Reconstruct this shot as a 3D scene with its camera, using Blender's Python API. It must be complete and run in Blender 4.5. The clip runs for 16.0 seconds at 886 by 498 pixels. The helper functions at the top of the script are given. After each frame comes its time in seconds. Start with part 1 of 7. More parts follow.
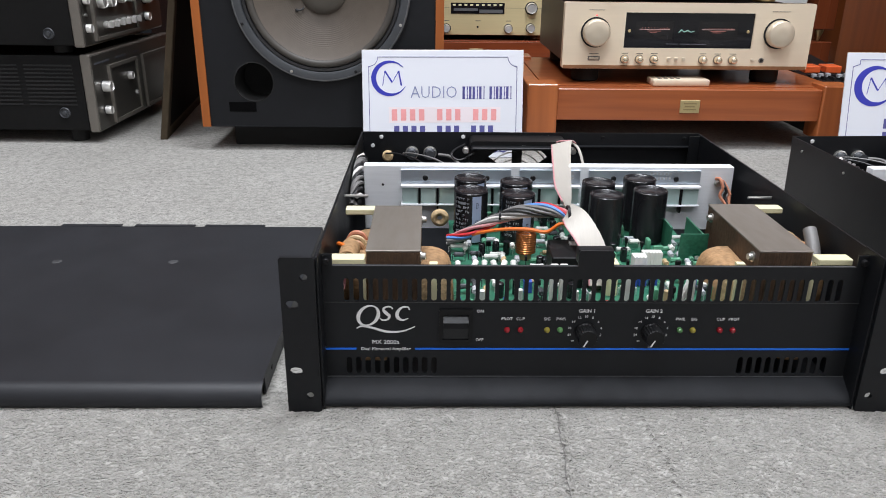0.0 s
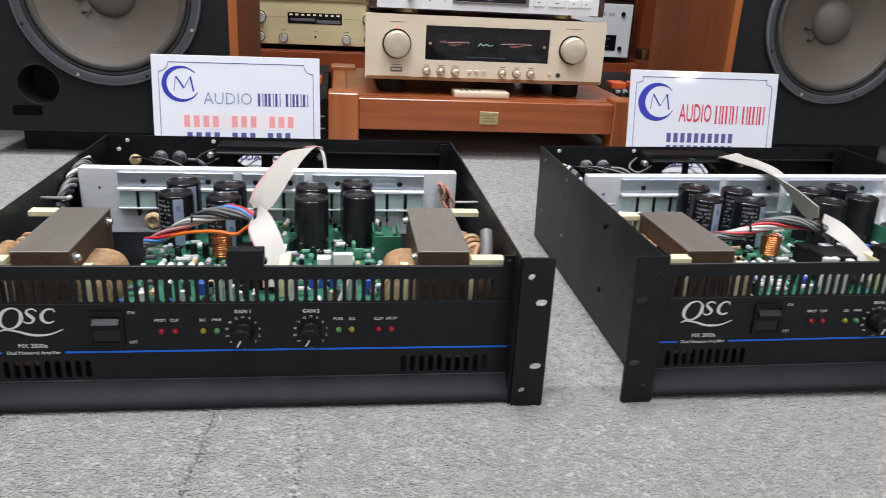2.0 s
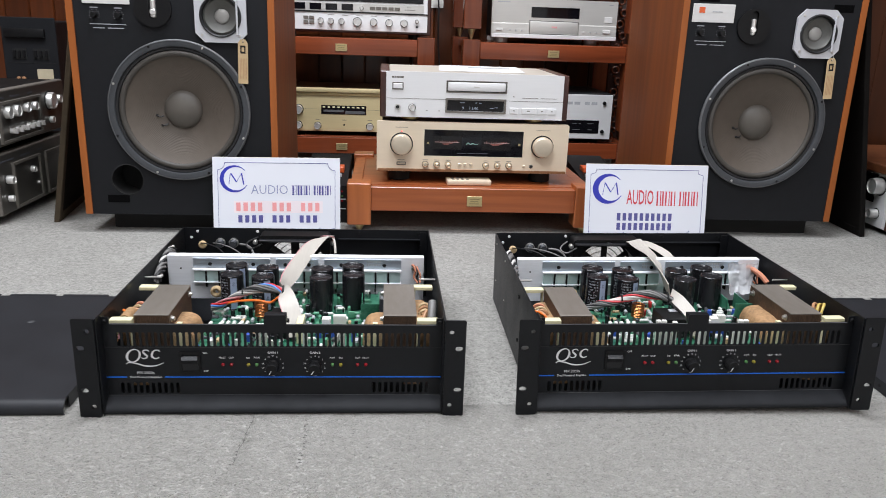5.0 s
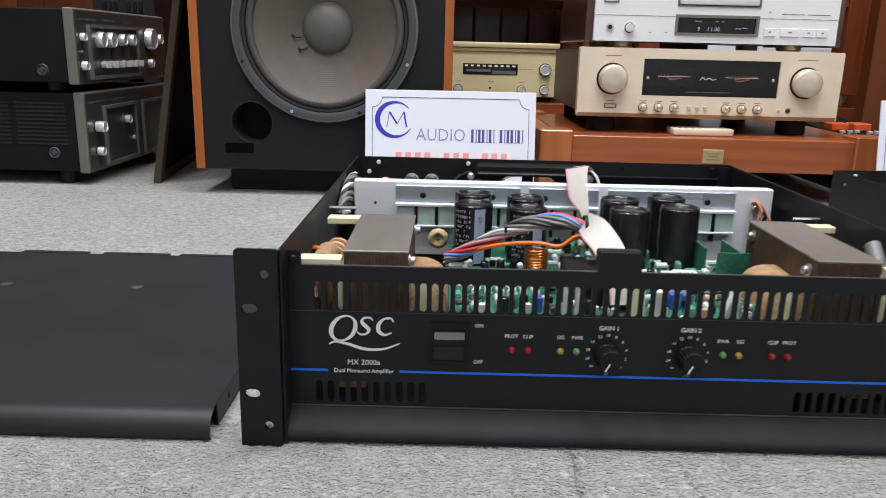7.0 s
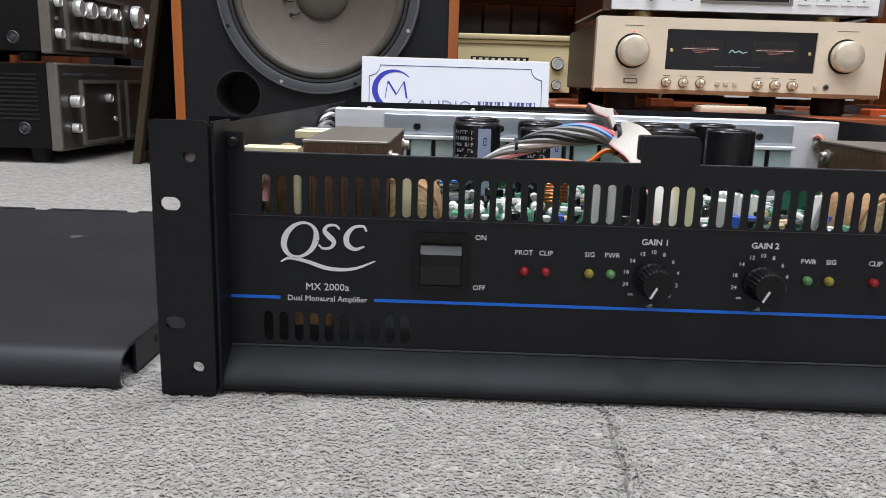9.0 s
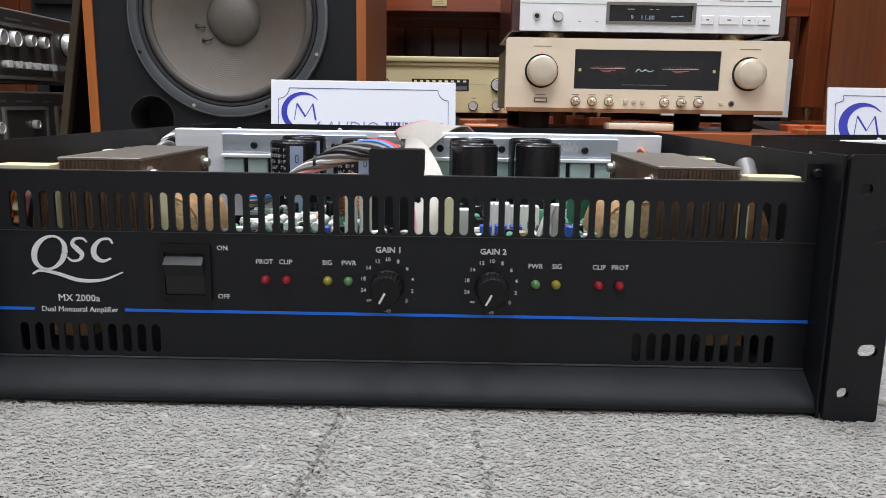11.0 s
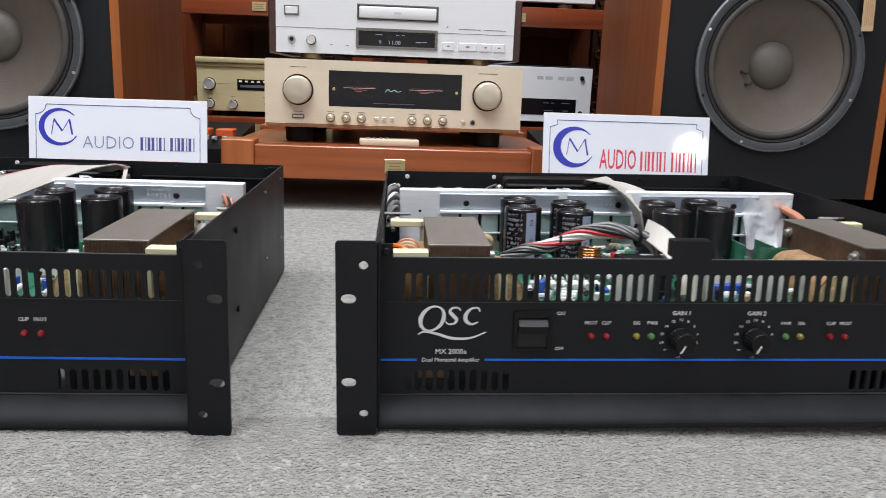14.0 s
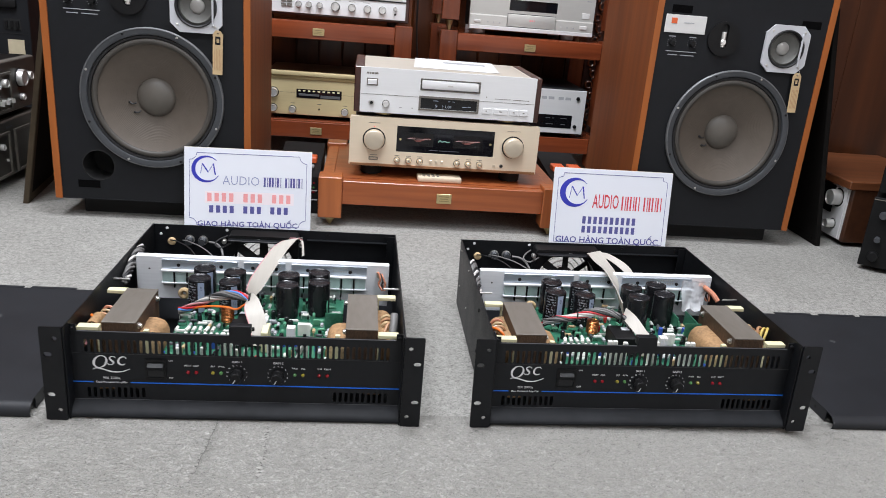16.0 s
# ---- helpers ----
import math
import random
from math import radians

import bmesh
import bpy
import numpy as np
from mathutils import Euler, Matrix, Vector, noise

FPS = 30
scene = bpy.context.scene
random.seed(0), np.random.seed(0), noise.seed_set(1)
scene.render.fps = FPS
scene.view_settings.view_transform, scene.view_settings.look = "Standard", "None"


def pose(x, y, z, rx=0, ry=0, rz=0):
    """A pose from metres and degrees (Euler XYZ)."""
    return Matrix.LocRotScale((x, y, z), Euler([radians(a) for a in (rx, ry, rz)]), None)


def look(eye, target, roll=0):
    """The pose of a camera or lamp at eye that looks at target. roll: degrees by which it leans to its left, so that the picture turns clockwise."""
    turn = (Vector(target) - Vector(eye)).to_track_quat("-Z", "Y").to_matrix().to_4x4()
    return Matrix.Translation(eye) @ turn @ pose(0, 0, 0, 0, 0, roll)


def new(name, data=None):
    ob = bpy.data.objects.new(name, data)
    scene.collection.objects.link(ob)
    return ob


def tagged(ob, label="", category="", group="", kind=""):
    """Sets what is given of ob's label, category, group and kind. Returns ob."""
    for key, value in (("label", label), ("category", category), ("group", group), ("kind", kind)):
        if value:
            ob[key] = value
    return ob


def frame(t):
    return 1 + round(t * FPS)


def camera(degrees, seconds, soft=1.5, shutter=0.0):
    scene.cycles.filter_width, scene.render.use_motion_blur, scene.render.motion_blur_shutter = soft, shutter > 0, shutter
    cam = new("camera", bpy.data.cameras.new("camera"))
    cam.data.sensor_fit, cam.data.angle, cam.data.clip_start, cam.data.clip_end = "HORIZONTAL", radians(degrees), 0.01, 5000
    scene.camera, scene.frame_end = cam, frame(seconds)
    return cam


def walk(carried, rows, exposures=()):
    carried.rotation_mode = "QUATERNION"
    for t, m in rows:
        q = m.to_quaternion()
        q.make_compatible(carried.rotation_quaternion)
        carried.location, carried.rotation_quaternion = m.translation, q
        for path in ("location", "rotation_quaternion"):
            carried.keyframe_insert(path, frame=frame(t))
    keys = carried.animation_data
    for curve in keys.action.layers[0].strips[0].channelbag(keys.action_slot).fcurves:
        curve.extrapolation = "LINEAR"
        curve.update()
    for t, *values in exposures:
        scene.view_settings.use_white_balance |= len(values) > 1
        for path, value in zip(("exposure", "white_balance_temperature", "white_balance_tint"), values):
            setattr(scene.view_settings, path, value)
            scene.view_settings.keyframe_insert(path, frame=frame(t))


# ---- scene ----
cam = camera(60.2, 16.0, soft=0.7, shutter=0.2)
PATH = [
    (0, (-0.129, -0.523, 0.343), (-0.094, 1.341, -0.381), 0.6),
    (0.5, (-0.098, -0.52, 0.34), (-0.016, 1.352, -0.359), 1.0),
    (1, (-0.052, -0.52, 0.339), (0.076, 1.355, -0.346), 1.2),
    (1.5, (-0.003, -0.527, 0.331), (0.171, 1.343, -0.356), 1.9),
    (2, (0.074, -0.544, 0.34), (0.336, 1.317, -0.343), 2.9),
    (2.5, (0.146, -0.578, 0.356), (0.472, 1.277, -0.316), 3.6),
    (3, (0.204, -0.591, 0.371), (0.544, 1.261, -0.303), 4.0),
    (5.5, (0.097, -0.917, 0.503), (0.185, 1.004, -0.047), 1.8),
    (6, (0.039, -0.79, 0.463), (0.072, 1.135, -0.081), 1.9),
    (6.5, (-0.054, -0.601, 0.368), (-0.054, 1.321, -0.186), 1.7),
    (7, (-0.113, -0.447, 0.253), (-0.115, 1.487, -0.255), 1.4),
    (7.5, (-0.143, -0.364, 0.179), (-0.145, 1.581, -0.285), 1.5),
    (8, (-0.144, -0.343, 0.158), (-0.151, 1.602, -0.304), 1.6),
    (8.5, (-0.127, -0.343, 0.155), (-0.15, 1.605, -0.299), 1.7),
    (9, (-0.102, -0.344, 0.153), (-0.129, 1.609, -0.277), 1.7),
    (9.5, (-0.069, -0.347, 0.151), (-0.099, 1.611, -0.253), 1.4),
    (12, (0.101, -0.381, 0.158), (0.099, 1.584, -0.212), 0.6),
    (12.5, (0.153, -0.4, 0.18), (0.175, 1.563, -0.199), 0.8),
    (13, (0.225, -0.426, 0.196), (0.281, 1.533, -0.2), 0.8),
    (13.5, (0.282, -0.44, 0.205), (0.369, 1.516, -0.203), 1.4),
    (14, (0.343, -0.475, 0.236), (0.482, 1.472, -0.198), 2.1),
    (14.5, (0.365, -0.58, 0.321), (0.584, 1.341, -0.189), 3.1),
    (15, (0.292, -0.703, 0.432), (0.55, 1.187, -0.168), 3.6),
    (15.5, (0.202, -0.813, 0.515), (0.46, 1.061, -0.135), 4.5),
    (16, (0.147, -0.899, 0.568), (0.369, 0.98, -0.081), 4.8),
]
walk(cam, [(t, look(eye, target, roll)) for t, eye, target, roll in PATH])

# ---- world, ceiling lights ----
world = bpy.data.worlds.new("World")
scene.world = world
world.use_nodes = True
world.node_tree.nodes["Background"].inputs[0].default_value = (0.85, 0.92, 1.0, 1)
world.node_tree.nodes["Background"].inputs[1].default_value = 0.035
ROOM = (-2.3, 2.9, -3.6, 2.15, 2.75)


def ceiling_lamp(x, y, watts, sx=0.6, sy=0.6):
    lamp = bpy.data.lights.new("ceiling_lamp", "AREA")
    lamp.shape, lamp.size, lamp.size_y, lamp.energy = "RECTANGLE", sx, sy, watts
    lamp.color = (0.965, 1.0, 1.075)
    ob = new("ceiling_lamp", lamp)
    ob.matrix_basis = pose(x, y, ROOM[4] - 0.03)
    return ob


for lx, ly, watts in ((-0.75, -2.2, 16), (1.9, -2.5, 37), (-0.5, -0.75, 34), (1.0, -0.8, 18), (0.3, 0.42, 54), (-1.0, 0.38, 38)):
    ceiling_lamp(lx, ly, watts)


def spot_lamp(eye, target, size, watts):
    """The small round work lamp behind the camera whose disc shows in the glossy signs."""
    lamp = bpy.data.lights.new("work_lamp", "AREA")
    lamp.shape, lamp.size, lamp.energy = "DISK", size, watts
    ob = new("work_lamp", lamp)
    ob.matrix_basis = look(eye, target)
    return ob


spot_lamp((1.95, -1.60, 0.72), (0.80, 0.82, 0.12), 0.14, 2.4)


# ---- materials ----
def material(name, color, rough=0.5, metal=0.0, vary=0.15, scale=40.0, bump=0.0, bump_scale=None, stretch=(1, 1, 1),
             other=None, coat=0.0, rough_vary=0.1, spec=0.5, island=0.0):
    """A surface whose colour, gloss and relief vary at two scales."""
    m = bpy.data.materials.new(name)
    m.use_nodes = True
    nt = m.node_tree
    n, l = nt.nodes, nt.links
    p = n["Principled BSDF"]
    co = n.new("ShaderNodeTexCoord")
    mp = n.new("ShaderNodeMapping")
    mp.inputs["Scale"].default_value = stretch
    l.new(co.outputs["Object"], mp.inputs["Vector"])
    fine, coarse = n.new("ShaderNodeTexNoise"), n.new("ShaderNodeTexNoise")
    fine.inputs["Scale"].default_value, coarse.inputs["Scale"].default_value = scale, scale / 9
    fine.inputs["Detail"].default_value, coarse.inputs["Detail"].default_value = 4, 3
    for t in (fine, coarse):
        l.new(mp.outputs[0], t.inputs["Vector"])
    mixv = n.new("ShaderNodeMath")
    mixv.operation = "ADD"
    l.new(fine.outputs[0], mixv.inputs[0])
    l.new(coarse.outputs[0], mixv.inputs[1])
    ramp = n.new("ShaderNodeValToRGB")
    e = ramp.color_ramp.elements
    e[0].position, e[1].position = 0.3, 0.7
    dark = other if other else tuple(c * (1 - vary) for c in color)
    light = tuple(min(1, c * (1 + vary)) for c in color)
    e[0].color, e[1].color = (*dark, 1), (*light, 1)
    half = n.new("ShaderNodeMath")
    half.operation = "MULTIPLY"
    half.inputs[1].default_value = 0.5
    l.new(mixv.outputs[0], half.inputs[0])
    l.new(half.outputs[0], ramp.inputs[0])
    colour_out = ramp.outputs[0]
    if island:
        info = n.new("ShaderNodeObjectInfo")
        hsv = n.new("ShaderNodeHueSaturation")
        mr = n.new("ShaderNodeMapRange")
        mr.inputs[3].default_value, mr.inputs[4].default_value = 1 - island, 1 + island
        l.new(info.outputs["Random"], mr.inputs[0])
        l.new(mr.outputs[0], hsv.inputs["Value"])
        l.new(colour_out, hsv.inputs["Color"])
        colour_out = hsv.outputs[0]
    l.new(colour_out, p.inputs["Base Color"])
    rr = n.new("ShaderNodeMapRange")
    rr.inputs[3].default_value, rr.inputs[4].default_value = max(0.02, rough - rough_vary), min(1, rough + rough_vary)
    l.new(coarse.outputs[0], rr.inputs[0])
    l.new(rr.outputs[0], p.inputs["Roughness"])
    p.inputs["Metallic"].default_value = metal
    p.inputs["Specular IOR Level"].default_value = spec
    p.inputs["Coat Weight"].default_value = coat
    p.inputs["Coat Roughness"].default_value = 0.12
    if bump:
        b = n.new("ShaderNodeBump")
        b.inputs["Strength"].default_value = bump
        b.inputs["Distance"].default_value = 0.001
        src = fine
        if bump_scale:
            src = n.new("ShaderNodeTexNoise")
            src.inputs["Scale"].default_value = bump_scale
            src.inputs["Detail"].default_value = 3
            l.new(mp.outputs[0], src.inputs["Vector"])
        l.new(src.outputs[0], b.inputs["Height"])
        l.new(b.outputs[0], p.inputs["Normal"])
    return m


def wood_material(name, color, dark, axis="x", scale=14.0, rough=0.35, coat=0.3, island=0.0):
    st = {"x": (0.25, 5, 5), "y": (5, 0.25, 5), "z": (5, 5, 0.25)}[axis]
    return material(name, color, rough, 0, 0.25, scale, 0.08, None, st, dark, coat, 0.08, island=island)


def glowing(name, color, strength):
    m = bpy.data.materials.new(name)
    m.use_nodes = True
    p = m.node_tree.nodes["Principled BSDF"]
    p.inputs["Base Color"].default_value = (*color, 1)
    p.inputs["Emission Color"].default_value = (*color, 1)
    p.inputs["Emission Strength"].default_value = strength
    p.inputs["Roughness"].default_value = 0.3
    return m


def carpet_material():
    m = bpy.data.materials.new("carpet")
    m.use_nodes = True
    nt = m.node_tree
    n, l = nt.nodes, nt.links
    p = n["Principled BSDF"]
    p.inputs["Roughness"].default_value = 0.95
    p.inputs["Specular IOR Level"].default_value = 0.1
    p.inputs["Sheen Weight"].default_value = 0.1
    co = n.new("ShaderNodeTexCoord")
    nz, speck, clump, big = (n.new("ShaderNodeTexNoise") for _ in range(4))
    for t, s, d, w in ((nz, 360, 4, 1.2), (speck, 230, 2, 2.0), (clump, 105, 3, 0.6), (big, 5, 4, 0)):
        t.inputs["Scale"].default_value, t.inputs["Detail"].default_value, t.inputs["Distortion"].default_value = s, d, w
        l.new(co.outputs["Object"], t.inputs["Vector"])
    def ramp(src, rows):
        r = n.new("ShaderNodeValToRGB")
        e = r.color_ramp.elements
        e[0].position, e[1].position = rows[0][0], rows[-1][0]
        e[0].color, e[1].color = (*rows[0][1], 1), (*rows[-1][1], 1)
        for q, c in rows[1:-1]:
            e.new(q).color = (*c, 1)
        l.new(src.outputs[0], r.inputs[0])
        return r.outputs[0]
    r1 = ramp(nz, [(0.33, (0.195, 0.190, 0.177)), (0.45, (0.318, 0.310, 0.288)), (0.62, (0.382, 0.373, 0.347))])
    r2 = ramp(speck, [(0.32, (0.60, 0.60, 0.60)), (0.42, (1, 1, 1)), (0.7, (1.06, 1.06, 1.06))])
    r4 = ramp(clump, [(0.34, (0.77, 0.77, 0.77)), (0.5, (0.99, 0.99, 0.99)), (0.66, (1.10, 1.10, 1.10))])
    r3 = ramp(big, [(0.3, (0.84, 0.84, 0.83)), (0.7, (1.0, 1.0, 1.0))])
    out = r1
    for q in (r2, r4, r3):
        mm = n.new("ShaderNodeMix")
        mm.data_type, mm.blend_type = "RGBA", "MULTIPLY"
        mm.inputs["Factor"].default_value = 1
        l.new(out, mm.inputs["A"])
        l.new(q, mm.inputs["B"])
        out = mm.outputs["Result"]
    l.new(out, p.inputs["Base Color"])
    b = n.new("ShaderNodeBump")
    b.inputs["Strength"].default_value, b.inputs["Distance"].default_value = 0.8, 0.0015
    l.new(nz.outputs[0], b.inputs["Height"])
    l.new(b.outputs[0], p.inputs["Normal"])
    return m


def pile_material():
    """Single yarn loops: mostly pale warm grey, some dark."""
    m = bpy.data.materials.new("carpet_yarn")
    m.use_nodes = True
    n, l = m.node_tree.nodes, m.node_tree.links
    p = n["Principled BSDF"]
    p.inputs["Roughness"].default_value = 0.95
    p.inputs["Specular IOR Level"].default_value = 0.1
    g, r = n.new("ShaderNodeNewGeometry"), n.new("ShaderNodeValToRGB")
    e = r.color_ramp.elements
    e[0].position, e[1].position = 0.0, 1.0
    e[0].color, e[1].color = (0.280, 0.270, 0.251, 1), (0.384, 0.373, 0.347, 1)
    for q, c in ((0.05, 0.296), (0.11, 0.336), (0.6, 0.358)):
        e.new(q).color = (c * 0.985, c * 0.957, c * 0.895, 1)
    l.new(g.outputs["Random Per Island"], r.inputs[0])
    l.new(r.outputs[0], p.inputs["Base Color"])
    return m


YARN = pile_material()
SEAM_GREY = material("seam_dirt", (0.165, 0.158, 0.147), 0.95, 0, 0.4, 400)
CARPET = carpet_material()
PLASTER = material("plaster", (0.75, 0.74, 0.71), 0.85, 0, 0.05, 6, 0.1, 90)
PLANK = wood_material("panelling", (0.135, 0.034, 0.0075), (0.050, 0.0115, 0.0032), "z", 9, 0.3, 0.3, island=0.42)
DARK_WALNUT = wood_material("walnut_panel", (0.070, 0.021, 0.0065), (0.018, 0.006, 0.0030), "z", 5, 0.35, 0.15)
BRASS_DARK = material("engraved_brass", (0.40, 0.31, 0.15), 0.4, 0.6, 0.15, 300)
RACK_WOOD = wood_material("rack_cherry", (0.250, 0.056, 0.019), (0.10, 0.022, 0.009), "x", 12, 0.25, 0.5)
RACK_POST = wood_material("rack_cherry_upright", (0.195, 0.046, 0.015), (0.09, 0.020, 0.008), "z", 12, 0.28, 0.35)
CHERRY = wood_material("cherry_wood", (0.345, 0.098, 0.030), (0.19, 0.045, 0.014), "x", 12, 0.36, 0.22)
CHERRY_UP = wood_material("cherry_wood_upright", (0.39, 0.118, 0.034), (0.22, 0.058, 0.018), "z", 12, 0.36, 0.22)
# cherry with shade put into its colour, for rear beams and screen stile
CHERRY_SHADED = wood_material("shaded_cherry", (0.24, 0.075, 0.026), (0.13, 0.035, 0.013), "x", 12, 0.35, 0.3)
VENEER = wood_material("walnut_veneer", (0.205, 0.054, 0.0090), (0.130, 0.032, 0.0058), "z", 10, 0.58, 0.0)
VENEER_EDGE = wood_material("veneer_edge", (0.33, 0.092, 0.014), (0.26, 0.070, 0.011), "z", 10, 0.52, 0.0)
ROSEWOOD = wood_material("rosewood", (0.06, 0.02, 0.014), (0.025, 0.009, 0.007), "y", 10, 0.3, 0.4)
BLACK_STEEL = material("black_painted_steel", (0.0066, 0.0073, 0.0088), 0.45, 0, 0.25, 160, 0.2, 900, spec=0.30)
BLACK_PANEL = material("black_anodised_panel", (0.0074, 0.0082, 0.0098), 0.44, 0, 0.12, 120, 0.1, 1500, spec=0.28)
BLACK_LIP = material("black_vinyl_lip", (0.0175, 0.0188, 0.0215), 0.58, 0, 0.38, 34, 0.14, 500, spec=0.20)
BLACK_PLASTIC = material("black_plastic", (0.0075, 0.0075, 0.008), 0.45, 0, 0.2, 60, spec=0.22)
SEAM = material("panel_seam", (0.03, 0.03, 0.031), 0.5, 0, 0.1, 100)
DEEP_BLACK = material("matt_black", (0.008, 0.008, 0.008), 0.8, 0, 0.2, 50)
COVER = material("cover_black", (0.0165, 0.0175, 0.0205), 0.5, 0, 0.25, 22, 0.08, 1500, spec=0.35)
ALUMINIUM = material("brushed_aluminium", (0.84, 0.86, 0.89), 0.45, 0.2, 0.06, 60, 0.15, None, (0.4, 6, 6))
BLUE_ALU = material("polished_aluminium", (0.52, 0.58, 0.65), 0.28, 0.7, 0.08, 30, 0.1, None, (0.4, 4, 4))
CHROME = material("chrome", (0.86, 0.85, 0.82), 0.24, 0.62, 0.05, 30, rough_vary=0.04)
ZINC = material("zinc_screw", (0.62, 0.61, 0.58), 0.3, 0.9, 0.1, 200)
CORE_TOP = material("transformer_steel", (0.205, 0.185, 0.162), 0.40, 0.35, 0.08, 60, 0.1, None, (3, 0.6, 1), (0.172, 0.150, 0.124))
CORE_END = material("transformer_laminations", (0.105, 0.062, 0.036), 0.58, 0.15, 0.4, 260, 0.4, None, (2, 1, 0.8), (0.042, 0.025, 0.016))
COIL_PAPER = material("varnished_coil_paper", (0.36, 0.21, 0.10), 0.7, 0, 0.3, 260, 0.9, None, (1, 1, 1), (0.15, 0.09, 0.042))
CREAM = material("cream_bobbin", (0.74, 0.69, 0.44), 0.5, 0, 0.06, 60)
COPPER = material("enamelled_copper", (0.55, 0.2, 0.07), 0.25, 0.9, 0.1, 100)
PCB = material("green_circuit_board", (0.040, 0.165, 0.100), 0.30, 0, 0.3, 320, 0.12, 900, other=(0.010, 0.075, 0.042))
# paler black for lid scuffs and for highlights painted on panel edges
SCUFF_GLINT = material("scuffed_paint", (0.045, 0.046, 0.049), 0.6, 0, 0.4, 300, 0.2, 900)
CAP_BLACK = material("capacitor_sleeve", (0.013, 0.013, 0.015), 0.22, 0, 0.2, 40, 0.15, 250, rough_vary=0.08)
CAP_STRIPE = material("capacitor_stripe", (0.32, 0.38, 0.52), 0.3, 0, 0.06, 60)
PRINT_GREY = material("grey_print", (0.42, 0.43, 0.45), 0.5, 0, 0.1, 200)
MARK_GREY = material("dim_print", (0.10, 0.102, 0.107), 0.55, 0, 0.1, 200)
SLEEVE_PRINT = material("sleeve_print", (0.30, 0.31, 0.34), 0.45, 0, 0.1, 200)
CAP_PRINT = material("dim_print", (0.085, 0.09, 0.105), 0.4, 0, 0.1, 200)
PRINT_WHITE = material("white_print", (0.7, 0.7, 0.7), 0.5, 0, 0.05, 200)
PRINT_BLUE = material("blue_stripe", (0.004, 0.125, 0.62), 0.55, 0, 0.05, 100)
RIBBON_MAT = material("ribbon_cable", (0.49, 0.46, 0.41), 0.5, 0, 0.08, 20, 0.35, None, (120, 2, 2))
WHITE_PLASTIC = material("white_plastic", (0.79, 0.78, 0.73), 0.45, 0, 0.05, 80)
CERAMIC = material("ceramic", (0.60, 0.61, 0.57), 0.5, 0, 0.12, 200)
TAN = material("tan_part", (0.5, 0.36, 0.2), 0.5, 0, 0.15, 200)
TAN_LEAD = material("salmon_wire", (0.55, 0.22, 0.13), 0.5, 0, 0.15, 200)
BROWN_WIRE = material("tan_wire", (0.42, 0.22, 0.11), 0.5, 0, 0.1, 200)


def plain(name, c, rough=0.4):
    return material(name, c, rough, 0, 0.08, 150)


RED_WIRE, BLUE_WIRE, ORANGE_WIRE = plain("red_wire", (0.55, 0.03, 0.04)), plain("blue_wire", (0.10, 0.26, 0.62)), plain("orange_wire", (0.75, 0.16, 0.02))
GREY_WIRE, BLACK_WIRE, WHITE_WIRE = plain("grey_wire", (0.17, 0.165, 0.16)), plain("black_wire", (0.015, 0.015, 0.016)), plain("white_wire", (0.62, 0.60, 0.57))
PINK_WIRE, YELLOW_WIRE, GREEN_WIRE = plain("pink_wire", (0.6, 0.28, 0.3)), plain("yellow_wire", (0.6, 0.45, 0.12)), plain("green_wire", (0.02, 0.25, 0.1))
BLUE_PART, RED_PART, GREEN_PART = plain("blue_part", (0.03, 0.08, 0.4)), plain("red_part", (0.5, 0.02, 0.02)), plain("green_part", (0.10, 0.30, 0.18))
LED_RED, LED_YELLOW, LED_GREEN = plain("red_lens", (0.24, 0.012, 0.018), 0.12), plain("yellow_lens", (0.26, 0.22, 0.035), 0.12), plain("green_lens", (0.09, 0.22, 0.08), 0.12)
BAFFLE = material("black_baffle", (0.0088, 0.0096, 0.0116), 0.62, 0, 0.15, 60, 0.2, 700, spec=0.26)
CONE = material("paper_cone", (0.098, 0.079, 0.062), 0.6, 0, 0.12, 60, 0.25, 600)
DUST_CAP = material("doped_dust_cap", (0.105, 0.094, 0.080), 0.5, 0, 0.12, 60, 0.15, 600)
SURROUND = material("cloth_surround", (0.058, 0.052, 0.045), 0.55, 0, 0.15, 80)
BASKET = material("cast_basket", (0.055, 0.059, 0.065), 0.48, 0.15, 0.15, 80)
RIM = material("worn_rim_edge", (0.15, 0.155, 0.16), 0.42, 0.4, 0.2, 120)
BLACK_RUBBER = material("black_rubber", (0.012, 0.012, 0.013), 0.55, 0, 0.2, 80)
DRIVER_WHITE = material("grey_white_plate", (0.6, 0.61, 0.64), 0.4, 0.2, 0.05, 80)
PLATE_WHITE = material("white_plate", (0.68, 0.67, 0.65), 0.4, 0, 0.04, 80)
ORANGE = plain("orange_mark", (0.72, 0.12, 0.03))
KRAFT = material("kraft_card", (0.55, 0.40, 0.22), 0.7, 0, 0.08, 60)
CHAMPAGNE = material("champagne_aluminium", (0.74, 0.63, 0.48), 0.4, 0.15, 0.03, 40, 0.08, None, (0.3, 6, 6))
CHAMPAGNE_KNOB = material("champagne_knob", (0.67, 0.58, 0.45), 0.3, 0.45, 0.05, 60)
SILVER = material("silver_aluminium", (0.78, 0.78, 0.78), 0.38, 0.15, 0.03, 40, 0.08, None, (0.3, 6, 6))
SILVER_DULL = material("dull_silver", (0.62, 0.605, 0.57), 0.36, 0.4, 0.04, 40, 0.08, None, (0.3, 6, 6))
SILVER_TOP = material("silver_case", (0.66, 0.60, 0.51), 0.38, 0.25, 0.04, 30)
